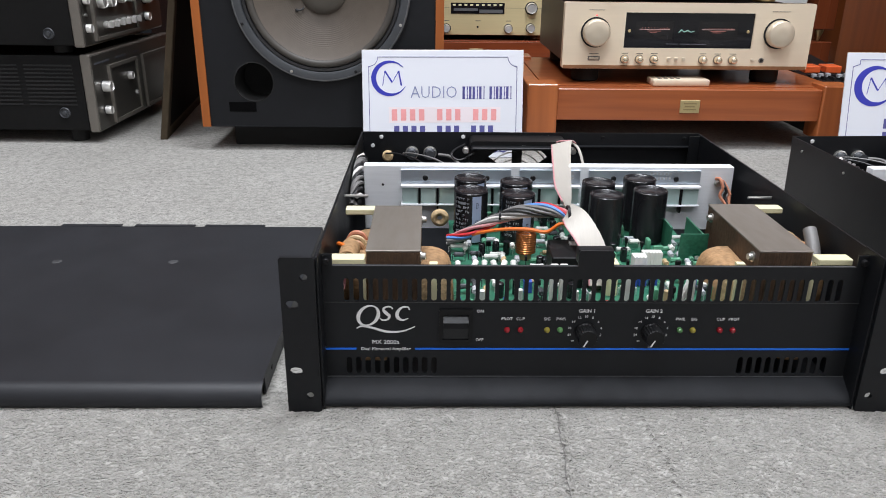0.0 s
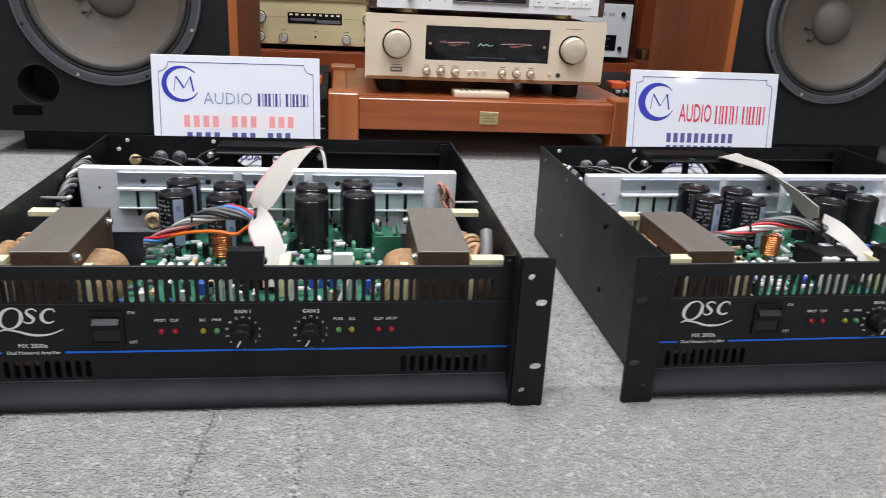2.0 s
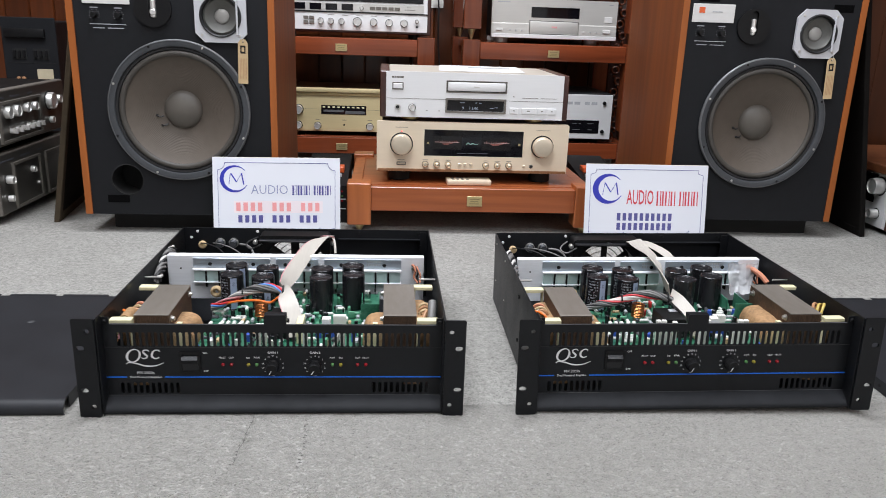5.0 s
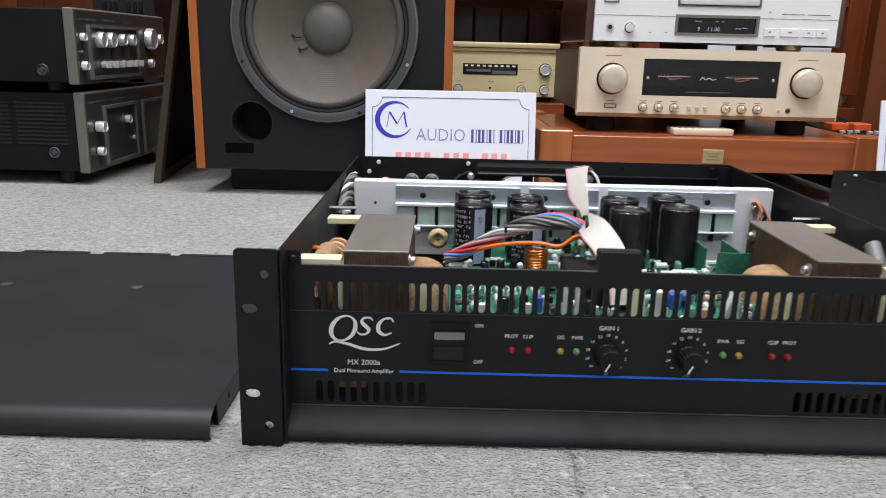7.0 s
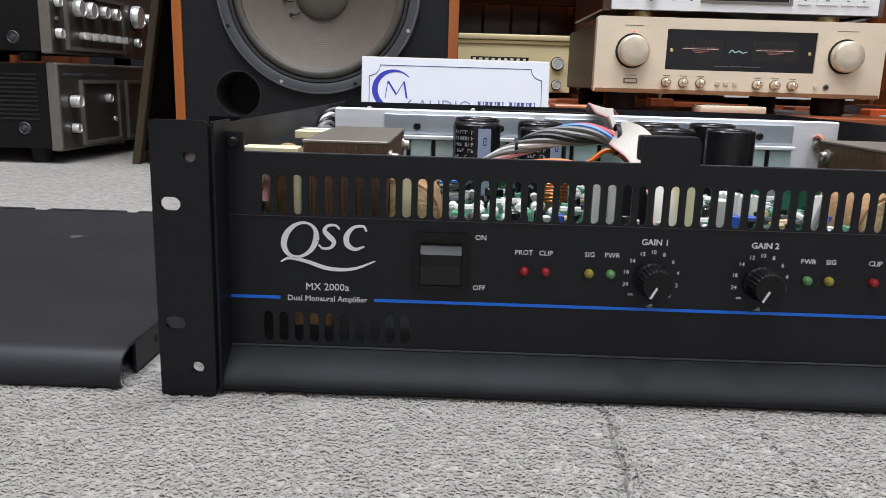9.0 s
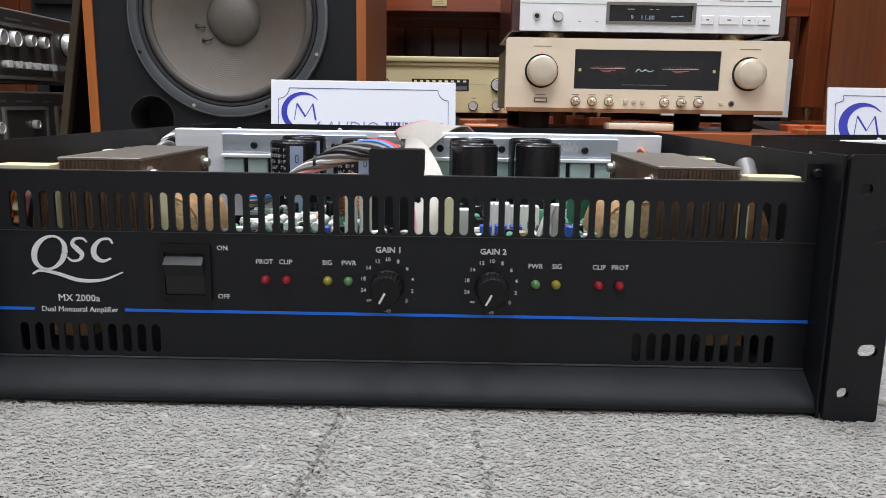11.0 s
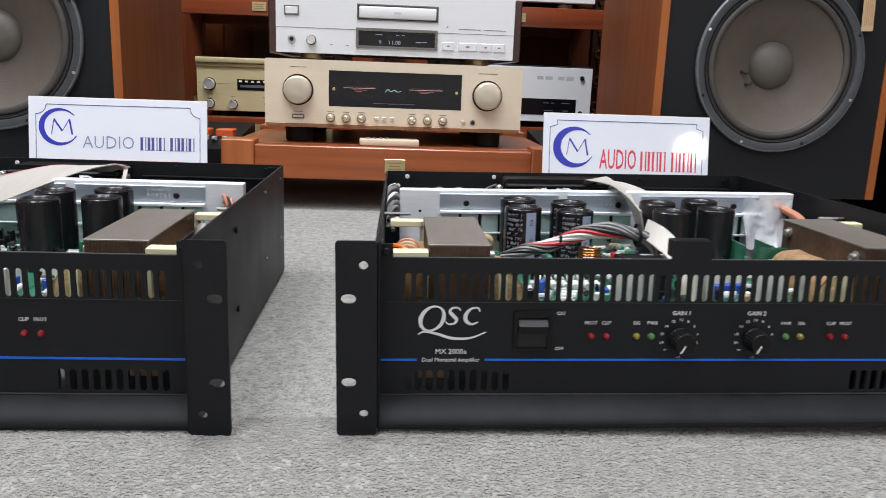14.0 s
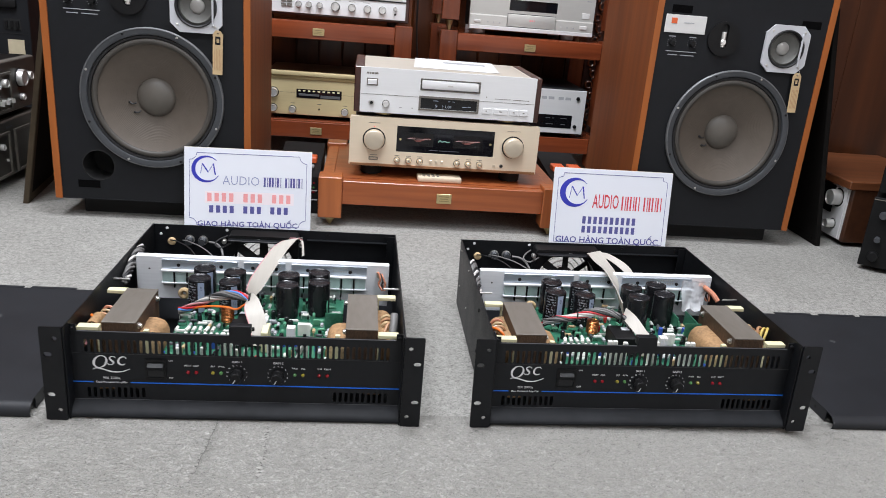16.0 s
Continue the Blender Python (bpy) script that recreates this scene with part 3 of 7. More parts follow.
def front_panel(amp):
    z0, z1 = 0.018, 0.117
    outer = [(-0.213, z0), (0.213, z0), (0.213, 0.1265), (0.204, 0.1265), (0.204, z1), (0.0139, z1), (0.0139, 0.1275),
             (0.0125, 0.130), (-0.0125, 0.130), (-0.0139, 0.1275), (-0.0139, z1), (-0.204, z1), (-0.204, 0.1265), (-0.213, 0.1265)]
    holes = [slot(-0.1938 + SLOT_PITCH * k, 0.0969, 0.0044, 0.0196) for k in range(52)]
    holes += [slot(s * (0.1937 - 0.00762 * k), 0.0298, 0.0046, 0.0158) for k in range(10) for s in (1, -1)]
    panel = part("front_panel", sheet(outer, holes, 0.0018, (0, 0.022, 0)), BLACK_PANEL, amp, "black front panel with two rows of vent slots", 25)
    part("panel_seam", box((-0.2125, 0.02145, 0.0862), (0.2125, 0.0222, 0.0865)), SEAM, panel)
    part("top_flange", box((-0.204, 0.0238, 0.1152), (0.204, 0.0262, 0.1168)), BLACK_STEEL, panel)
    part("centre_tab", box((-0.0139, 0.0238, 0.118), (0.0139, 0.034, 0.1302), 0.0012, 2), BLACK_PANEL, panel)
    # the panel edge's highlight, put in as a thin paler strip
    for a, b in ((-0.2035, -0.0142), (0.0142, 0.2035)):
        part("worn_edge", box((a, 0.0219, 0.1169), (b, 0.0239, 0.1174)), SCUFF_GLINT, panel, "highlight painted along the top edge")
    stripe = join(box((-0.213, 0.0215, 0.0444), (-0.1875, 0.0222, 0.0459)), box((-0.1405, 0.0215, 0.0444), (0.213, 0.0222, 0.0459)))
    part("blue_stripe", stripe, PRINT_BLUE, panel, "bright blue printed stripe")
    lip = [(0.0235, 0.0200), (0.0216, 0.0198), (0.0092, 0.0112), (0.0064, 0.0088), (0.0048, 0.0060), (0.0047, 0.0034), (0.0060, 0.0014), (0.0080, 0.0006), (0.0235, 0.0006)]
    part("front_lip", prism(lip, -0.2135, 0.2135), BLACK_LIP, amp, "rounded black lip along the foot of the panel", 29)
    # scuff in the crease, with the lip's bright top edge painted in
    part("lip_crease", box((-0.2130, 0.0206, 0.0197), (0.2130, 0.0219, 0.0203)), SCUFF_GLINT, amp, "scuffed crease above the lip with a painted highlight")
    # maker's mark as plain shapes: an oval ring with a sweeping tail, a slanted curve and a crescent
    ovals = [(-0.1772 + 0.0078 * math.cos(radians(a)) + 0.0020 * math.sin(radians(a)), 0.0748 + 0.0086 * math.sin(radians(a))) for a in range(0, 361, 30)]
    mark = join(stroke(ovals, [0.0030, 0.0022, 0.0012, 0.0012, 0.0018, 0.0026, 0.0030, 0.0026, 0.0018, 0.0012, 0.0016, 0.0024, 0.0030], 0.0214),
                stroke([(-0.1868, 0.0636), (-0.1825, 0.0655), (-0.174, 0.0640), (-0.163, 0.0607), (-0.151, 0.0610), (-0.1402, 0.0652)], [0.0008, 0.0014, 0.0017, 0.0019, 0.0014, 0.0007], 0.0214),
                stroke([(-0.1578, 0.0806), (-0.1598, 0.0825), (-0.1636, 0.0822), (-0.1652, 0.0797), (-0.1630, 0.0770), (-0.1606, 0.0743), (-0.1622, 0.0714), (-0.1660, 0.0709), (-0.1682, 0.0727)], [0.0008, 0.0011, 0.0014, 0.0020, 0.0026, 0.0022, 0.0014, 0.0011, 0.0008], 0.0214),
                stroke([(-0.1446, 0.0800), (-0.1462, 0.0824), (-0.1508, 0.0818), (-0.1542, 0.0778), (-0.1540, 0.0732), (-0.1502, 0.0709), (-0.1458, 0.0724)], [0.0010, 0.0012, 0.0015, 0.0026, 0.0026, 0.0016, 0.0009], 0.0214))
    part("white_emblem", mark, PRINT_WHITE, panel)
    for body, size, x, z, bold in (("MX 2000a", 0.0052, -0.1640, 0.0510, 0), ("Dual Monaural Amplifier", 0.0040, -0.1640, 0.0450, 0),
                                   ("ON", 0.0036, -0.0887, 0.0786, 0), ("OFF", 0.0036, -0.0887, 0.0532, 0),
                                   ("PROT", 0.0035, -0.0674, 0.0719, 0), ("CLIP", 0.0035, -0.0566, 0.0719, 0), ("SIG", 0.0035, -0.0352, 0.0719, 0), ("PWR", 0.0035, -0.0242, 0.0719, 0),
                                   ("PWR", 0.0035, 0.0712, 0.0719, 0), ("SIG", 0.0035, 0.0822, 0.0719, 0), ("CLIP", 0.0035, 0.1036, 0.0719, 0), ("PROT", 0.0035, 0.1143, 0.0719, 0),
                                   ("GAIN 1", 0.0042, -0.0038, 0.0790, 0.00006), ("GAIN 2", 0.0042, 0.0495, 0.0790, 0.00006)):
        part("lettering", words(body, size, x, 0.0219, z, "CENTER", bold), PRINT_WHITE, panel)
    # rocker switch
    sw = part("power_switch", sheet(round_rect(-0.1212, 0.0512, -0.0945, 0.0806, 0.0012), [rect(-0.1182, 0.0540, -0.0977, 0.0768)], 0.0022, (0, 0.0200, 0)), BLACK_PLASTIC, amp, "black rocker power switch")
    rocker = prism([(0.0235, 0.0766), (0.0168, 0.0705), (0.0205, 0.0640), (0.0212, 0.0542), (0.027, 0.0542), (0.027, 0.0766)], -0.1179, -0.0980)
    part("rocker", rocker, material("rocker_plastic", (0.016, 0.0165, 0.018), 0.40, 0, 0.1, 60, spec=0.3), sw, "", 20)
    for cx, n0 in ((-0.0042, 0), (0.0490, 0)):
        ang = [(-132, "\u221e"), (-105, "24"), (-78, "18"), (-50, "14"), (-24, "12"), (0, "10"), (24, "8"), (50, "6"), (78, "4"), (105, "2"), (132, "0")]
        for a, s in ang:
            part("lettering", words(s, 0.0029, cx + 0.0130 * math.sin(radians(a)), 0.0219, 0.0612 + 0.0130 * math.cos(radians(a))), PRINT_WHITE, panel)
        part("lettering", words("-dB", 0.0025, cx, 0.0219, 0.0470), PRINT_GREY, panel)
        bm = lathe([(0.0086, 0), (0.0085, 0.002), (0.0080, 0.003), (0.0077, 0.0125), (0.0070, 0.0135), (0, 0.0135)], (cx, 0.0219, 0.0606), "y", 44)
        for v in bm.verts:
            d = Vector((v.co.x - cx, 0, v.co.z - 0.0606))
            if 0.0073 < d.length < 0.0083 and v.co.y < 0.0200:
                k = round(math.degrees(math.atan2(d.z, d.x)) / (360 / 44))
                if k % 2:
                    v.co -= d.normalized() * 0.0006
        knob = part("gain_knob", bm, BLACK_PLASTIC, amp, "ribbed black gain knob with white pointer", 20)
        ptr = box((-0.0005, 0.0080, -0.0070), (0.0005, 0.0085, -0.0010))
        bmesh.ops.transform(ptr, matrix=Matrix.Translation((cx, 0, 0.0606)) @ Matrix.Rotation(radians(28), 4, "Y"), verts=ptr.verts)
        part("pointer", ptr, PRINT_WHITE, knob)
    for x, mt in ((-0.0669, LED_RED), (-0.0563, LED_RED), (-0.0350, LED_YELLOW), (-0.0245, LED_GREEN), (0.0715, LED_GREEN), (0.0820, LED_YELLOW), (0.1037, LED_RED), (0.1143, LED_RED)):
        bm = lathe([(0.0024, -0.001), (0.0024, 0.0006), (0.0023, 0.0014), (0.0017, 0.0026), (0.0008, 0.0031), (0, 0.0032)], (x, 0.0219, 0.0625), "y", 14)
        part("led", bm, mt, amp)


def chassis(amp):
    part("bottom_pan", box((-0.2150, 0.004, 0.0030), (0.2150, 0.437, 0.0050)), BLACK_STEEL, amp)
    for s in (-1, 1):
        side = part("side_panel", box((min(s * 0.2140, s * 0.2158), 0.0032, 0.003), (max(s * 0.2140, s * 0.2158), 0.437, 0.1300)), BLACK_STEEL, amp)
        for y in (0.045, 0.155, 0.30, 0.405):
            for z in ((0.040, 0.108) if y < 0.2 else (0.05, 0.118)):
                sc = rod((s * 0.2156, y, z), 0.0030 if y < 0.2 else 0.0016, 0.0020, "x", 10, 0.0006)
                if s < 0:
                    bmesh.ops.transform(sc, matrix=Matrix.Translation((s * 0.2156, y, z)) @ Matrix.Rotation(math.pi, 4, "Z") @ Matrix.Translation((-s * 0.2156, -y, -z)), verts=sc.verts)
                part("side_screw", sc, BLACK_PLASTIC if y < 0.2 else ZINC, side)
        ear_holes = [slot(s * 0.2326, 0.037, 0.0100, 0.0066), slot(s * 0.2326, 0.0942, 0.0100, 0.0066), ring(s * 0.2228, 0.015, 0.0030, 14), ring(s * 0.2228, 0.1165, 0.0030, 14)]
        xo, xi = s * 0.2408, s * 0.2142
        face = sheet(round_rect(min(xo, xi), 0.0, max(xo, xi), 0.1325, 0.0022), ear_holes, 0.0028, (0, 0, 0))
        ear = part("rack_ear", face, BLACK_STEEL, amp, "black rack ear with slotted and round holes", 30)
        part("ear_return", box((min(s * 0.2122, s * 0.2138), 0.0028, 0.0004), (max(s * 0.2122, s * 0.2138), 0.030, 0.1320), 0.0004), BLACK_STEEL, ear)
        part("ear_bolt", rod((s * 0.2085, 0.0225, 0.1215), 0.0026, 0.004, "y", 12, 0.0006), BLACK_PLASTIC, ear)
    fan_hole = ring(-0.019, 0.066, 0.052, 40)
    rear = part("rear_panel", sheet(rect(-0.2150, 0.003, 0.2150, 0.1300), [fan_hole], 0.0016, (0, 0.4354, 0)), BLACK_STEEL, amp, "black rear panel with a fan opening", 25)
    part("rear_fold", box((0.055, 0.4270, 0.1130), (0.2130, 0.4354, 0.1142)), BLACK_STEEL, rear)
    part("corner_bracket", box((0.2000, 0.4250, 0.02), (0.2135, 0.4266, 0.1285)), BLACK_STEEL, rear)
    # small discs on the rear panel, white up to x = 0.03
    for x, z in ((-0.1908, 0.1237), (-0.0869, 0.1244), (0.022, 0.1240), (0.196, 0.1235), (-0.2018, 0.1125), (0.092, 0.124)):
        part("rear_screw", rod((x, 0.4352, z), 0.0026, 0.0014, "y", 12, 0.0005), PRINT_WHITE if x < 0.03 else BLACK_PLASTIC, rear)
    for x in (-0.152, -0.129):
        part("post_ring", lathe([(0.0085, 0), (0.0085, 0.003), (0.0062, 0.0035), (0.0062, 0.0)], (x, 0.4352, 0.1035), "y", 18), ZINC, rear)
        part("binding_post", lathe([(0, 0), (0.007, 0), (0.007, 0.004), (0.005, 0.006), (0.006, 0.016), (0, 0.016)], (x, 0.4350, 0.1035), "y", 16), BASKET, rear)
    part("cream_gland", lathe([(0, 0), (0.0070, 0), (0.0070, 0.004), (0.005, 0.006), (0, 0.006)], (-0.183, 0.4352, 0.0995), "y", 18), KRAFT, rear)
    part("pale_sleeve", tube([(-0.118, 0.430, 0.1020), (-0.104, 0.424, 0.1015), (-0.094, 0.414, 0.0960), (-0.088, 0.400, 0.086)], 0.0020, 8), GREY_WIRE, rear)
    # axial fan
    fan = part("cooling_fan", sheet(round_rect(-0.0795, 0.006, 0.0415, 0.1265, 0.006), [ring(-0.019, 0.066, 0.0560, 40)], 0.034, (0, 0.4005, 0)), BLACK_PLASTIC, amp, "square black cooling fan", 30)
    part("fan_hub", rod((-0.019, 0.428, 0.066), 0.021, 0.024, "y", 24, 0.002), DEEP_BLACK, fan)
    for k in range(7):
        b = box((0.019, -0.0008, -0.008), (0.0545, 0.0008, 0.008), 0)
        bmesh.ops.transform(b, matrix=Matrix.Translation((-0.019, 0.416, 0.066)) @ Matrix.Rotation(radians(360 / 7 * k + 12), 4, "Y") @ Matrix.Rotation(radians(38), 4, "X"), verts=b.verts)
        part("fan_blade", b, DEEP_BLACK, fan)
    for k, rr in enumerate((0.018, 0.028, 0.038, 0.048)):
        loop = [(-0.019 + rr * math.cos(radians(a)), 0.4385, 0.066 + rr * math.sin(radians(a))) for a in range(0, 361, 15)]
        part("guard_ring", tube(loop, 0.0010, 5, 1), ZINC, fan)
    for x, s in ((-0.0850, 1), (0.047, -1)):
        part("fan_screw", rod((x, 0.402, 0.116), 0.004, 0.010, "y", 10, 0.001), ZINC, fan)
    part("fan_top_strap", box((-0.078, 0.388, 0.1180), (0.040, 0.4000, 0.1215), 0.001), BLACK_STEEL, fan)


def heat_sink(amp):
    hs = part("heat_sink", box((-0.2, 0.273, 0.058), (0.2, 0.286, 0.1298), 0.0008), ALUMINIUM, amp, "bright finned aluminium heat sink", 30)
    for k in range(5):
        part("fin", box((-0.2, 0.2862, 0.060 + 0.011 * k), (0.2, 0.314, 0.0625 + 0.011 * k)), ALUMINIUM, hs)
    for k, (a, b) in enumerate(((-0.160, -0.0417), (-0.0326, 0.0331), (0.0423, 0.1636))):
        part("mounting_bar", box((a, 0.2705, 0.1115), (b, 0.2735, 0.1262), 0.0004), BLUE_ALU, hs)
        part("clip_rail", join(box((a, 0.2640, 0.1072), (b, 0.2728, 0.1100), 0.0004), box((a, 0.2640, 0.0872), (b, 0.2728, 0.0892), 0.0004)), ALUMINIUM, hs)
        n = max(3, round((b - a) / 0.0198))
        p = (b - a) / n
        for j in range(n):
            x0 = a + j * p
            part("power_transistor", box((x0 + 0.0014, 0.2665, 0.0893), (x0 + p - 0.0014, 0.2728, 0.1070), 0.0006), material("transistor_tab", (0.58, 0.74, 0.72), 0.3, 0.35, 0.15, 60) if j + k == 0 else TAB[0], hs)
            if j + k == 0:
                TAB[0] = bpy.data.materials["transistor_tab"]
            if j:
                part("spring_clip", box((x0 - 0.0010, 0.2650, 0.0800), (x0 + 0.0010, 0.2728, 0.1068)), BLACK_PLASTIC, hs)
        for x in (a + 0.22 * (b - a), a + 0.78 * (b - a)):
            part("bar_screw", rod((x, 0.2706, 0.1170), 0.0030, 0.0022, "y", 12, 0.0008), BLACK_PLASTIC, hs)
        rows = [(a + 0.55 * (b - a) + 0.004 * q, a + 0.55 * (b - a) + 0.004 * q + 0.0024, z) for q in range(6) for z in (0.1225, 0.1172)]
        part("stamped_mark", bars(rows, 0.2703, 0.0028), PRINT_GREY, hs)
    part("sink_hole", rod((-0.1797, 0.2732, 0.1084), 0.0014, 0.0006, "y", 10), DEEP_BLACK, hs)
    part("sink_screw", rod((0.1834, 0.2735, 0.1119), 0.0036, 0.005, "y", 12, 0.001), ZINC, hs)
    for s in (-1, 1):
        part("support_rod", rod((s * 0.2135 if s < 0 else 0.190, 0.205, 0.1165), 0.0016, 0.0235, "x", 8), ZINC, hs)


TAB = [None]


def capacitors(amp):
    first = None
    for x, y, z1, turn in ((-0.088, 0.2035, 0.1245, 0), (-0.087, 0.2400, 0.1265, 20), (-0.0415, 0.1985, 0.1225, 10), (-0.0400, 0.2335, 0.1250, 0),
                           (0.0440, 0.1890, 0.1250, 180), (0.0430, 0.2250, 0.1270, 150), (0.0910, 0.2040, 0.1250, 180), (0.0890, 0.2395, 0.1270, 150)):
        r, h = 0.0168, z1 - 0.072
        can = lathe([(0, 0), (r - 0.001, 0), (r, 0.001), (r, h - 0.0012), (r - 0.0008, h - 0.0003), (r - 0.0022, h), (r - 0.0034, h - 0.0006), (r - 0.004, h - 0.0016), (0.004, h - 0.0014), (0, h - 0.0008)], (x, y, 0.072), "z", 28)
        cap = part("capacitor", can, CAP_BLACK, amp, "large black electrolytic capacitor with a printed stripe")
        def arc(a0, a1, z0, zt, rr):
            bm = bmesh.new()
            n = max(2, int((a1 - a0) / 6))
            lo = [bm.verts.new((x + rr * math.cos(radians(a0 + (a1 - a0) * k / n)), y + rr * math.sin(radians(a0 + (a1 - a0) * k / n)), z0)) for k in range(n + 1)]
            hi = [bm.verts.new((v.co.x, v.co.y, zt)) for v in lo]
            for k in range(n):
                bm.faces.new((lo[k], lo[k + 1], hi[k + 1], hi[k]))
            return bm
        if turn < 100:
            strip = part("stripe", arc(-88 + turn, -56 + turn, 0.074, z1 - 0.003, r + 0.0002), CAP_STRIPE, cap, "pale blue-grey polarity stripe")
            for zc in (z1 - 0.012, z1 - 0.030):
                oval = [arc(-76 + turn, -74.4 + turn, zc - 0.0022, zc + 0.0022, r + 0.0004), arc(-69.6 + turn, -68 + turn, zc - 0.0022, zc + 0.0022, r + 0.0004),
                        arc(-75.4 + turn, -68.6 + turn, zc + 0.0022, zc + 0.0027, r + 0.0004), arc(-75.4 + turn, -68.6 + turn, zc - 0.0027, zc - 0.0022, r + 0.0004)]
                part("polarity_mark", join(*oval), CAP_BLACK, strip)
            rows, ink = [], random.Random(7)
            for q in range(9):
                for w in range(7):
                    if ink.random() < (0.85 if q % 5 != 4 else 0.3):
                        a0, top = -150 + turn + 7.6 * w, z1 - 0.0045 - 0.0042 * q
                        rows.append(arc(a0, a0 + 1.6, top - 0.0026, top, r + 0.0002))
                        rows.append(arc(a0 + 1.6, a0 + ink.choice((4.5, 5.4, 6.0)), top - ink.choice((0.0007, 0.0016, 0.0026)), top - ink.choice((0.0, 0.0010)), r + 0.0002))
            part("printing", join(*rows), SLEEVE_PRINT, cap)
        part("sleeve_edge", lathe([(r - 0.0030, h - 0.0004), (r - 0.0018, h + 0.0003), (r - 0.0006, h - 0.0001)], (x, y, 0.072), "z", 28), CAP_BLACK, cap)


def transformer(amp, s, variant):
    """s is -1 for the one with its winding towards +x, 1 for its mirror."""
    def X(a, b):
        return (min(s * a, s * b), max(s * a, s * b))
    x0, x1 = X(0.1365, 0.1795)
    y0, y1 = (0.042, 0.157) if s < 0 else (0.044, 0.166)
    tr = part("transformer", box((x0, y0, 0.046), (x1, y1, 0.1212), 0.0006), CORE_END, amp, "steel-laminated mains transformer with paper-wrapped coil")
    part("core_top", box((x0 - 0.0004, y0 - 0.0004, 0.1205), (x1 + 0.0004, y1 + 0.0004, 0.1222), 0.0004), CORE_TOP, tr)
    lam = [box((x0 + 0.0012 + 0.0021 * k, y0 - 0.0006, 0.047), (x0 + 0.0020 + 0.0021 * k, y0 + 0.001, 0.1200)) for k in range(20)]
    part("lamination", lam, CORE_END, tr)
    for y in (y0 + 0.012, y1 - 0.012):
        b = lathe([(0, 0), (0.0046, 0), (0.0046, 0.0010), (0.0032, 0.0014), (0.0030, 0.0040), (0.0024, 0.0046), (0, 0.0047)], (0, 0, 0), "x", 12)
        bmesh.ops.transform(b, matrix=Matrix.Translation((s * 0.1365, y, 0.1125)) @ (Matrix.Rotation(math.pi, 4, "Z") if s > 0 else Matrix.Identity(4)), verts=b.verts)
        part("core_bolt", b, ZINC, tr)
    def coil(a, b, top, ya, yb, wob=0.0011):
        """A wound body drawn out along y: flat against the core, rounded away from it."""
        w, h, zc = b - a, (top - 0.048) / 2, (top + 0.048) / 2
        prof = [(a, zc - h)] + [(a + w * math.sin(radians(t)) ** 0.62, zc - h * math.copysign(abs(math.cos(radians(t))) ** 0.72, math.cos(radians(t)))) for t in range(12, 169, 12)] + [(a, zc + h)]
        bm = bmesh.new()
        rows = []
        n = 7
        for k in range(n + 1):
            y = ya + (yb - ya) * k / n
            rows.append([bm.verts.new(Vector((s * x, y, z)) + wob * noise.noise_vector((x * 120, y * 120, z * 120 + 9 * s)) * (1 if 0 < k < n else 0.5)) for x, z in prof])
        for q, r in zip(rows, rows[1:]):
            for k in range(len(prof)):
                j = (k + 1) % len(prof)
                bm.faces.new((q[k], q[j], r[j], r[k]))
        bm.faces.new(rows[0])
        bm.faces.new(rows[-1])
        bmesh.ops.recalc_face_normals(bm, faces=bm.faces)
        return bm
    inner = part("winding", coil(0.1362, 0.1362 - 0.027, 0.1015, y0 + 0.010, y0 + (0.064 if s < 0 or variant == 0 else 0.090)), COIL_PAPER, tr, "brown paper-wrapped winding")
    for k in range(4):
        part("paper_layer", coil(0.1360, 0.1360 - 0.0255 + 0.0056 * k, 0.1000 - 0.0056 * k, y0 + 0.0094 - 0.0005 * k, y0 + 0.0102, 0.0004), PAPER_FACE, inner, "cut layers of tan paper")
    part("winding", coil(0.1800, 0.2030, 0.1040, y0 + 0.012, y1 - 0.014), COIL_PAPER, tr)
    for y in (y0 - 0.010, y1 - 0.002):
        a, b = X(0.1800, 0.2075)
        part("bobbin_flange", box((a, y, 0.1135), (b, y + 0.012, 0.1188), 0.0006), CREAM, tr, "cream plastic bobbin flange")
        a, b = X(0.1800, 0.1826)
        part("bobbin_cheek", box((a, y + 0.002, 0.06), (b, y + 0.010, 0.1133)), CREAM, tr)
    a, b = X(0.1640, 0.1860)
    part("bobbin_foot", box((a, y0 - 0.006, 0.026), (b, y0 + 0.004, 0.036), 0.0008), COIL_PAPER, tr)
    a, b = X(0.1225, 0.1290)
    part("bobbin_cheek", box((a, y0 + 0.006, 0.052), (b, y0 + 0.012, 0.1080)), CREAM, tr)
    wires = {-1: ((ORANGE_WIRE, 0.0), (BROWN_WIRE, 0.005), (BROWN_WIRE, 0.010), (WHITE_WIRE, 0.016)), 1: ((YELLOW_WIRE, 0.0), (YELLOW_WIRE, 0.006), (BROWN_WIRE, 0.012))}[s]
    for k, (mt, o) in enumerate(wires):
        hi = 0.008 if variant and s > 0 else 0.0
        pts = [(s * 0.188, y0 + 0.020 + o, 0.100), (s * 0.196, y0 + 0.026 + 2 * o, 0.113 + hi - 0.002 * k), (s * 0.2065, y0 + 0.044 + o, 0.111 + hi - 0.004 * k), (s * 0.203, y0 + 0.060 + o, 0.096), (s * 0.196, y0 + 0.075 + o, 0.082)]
        if s > 0 and variant == 0 and k < 2:
            continue
        part("lead_wire", tube(pts, 0.0019 if mt is not BROWN_WIRE else 0.0022), mt, tr)
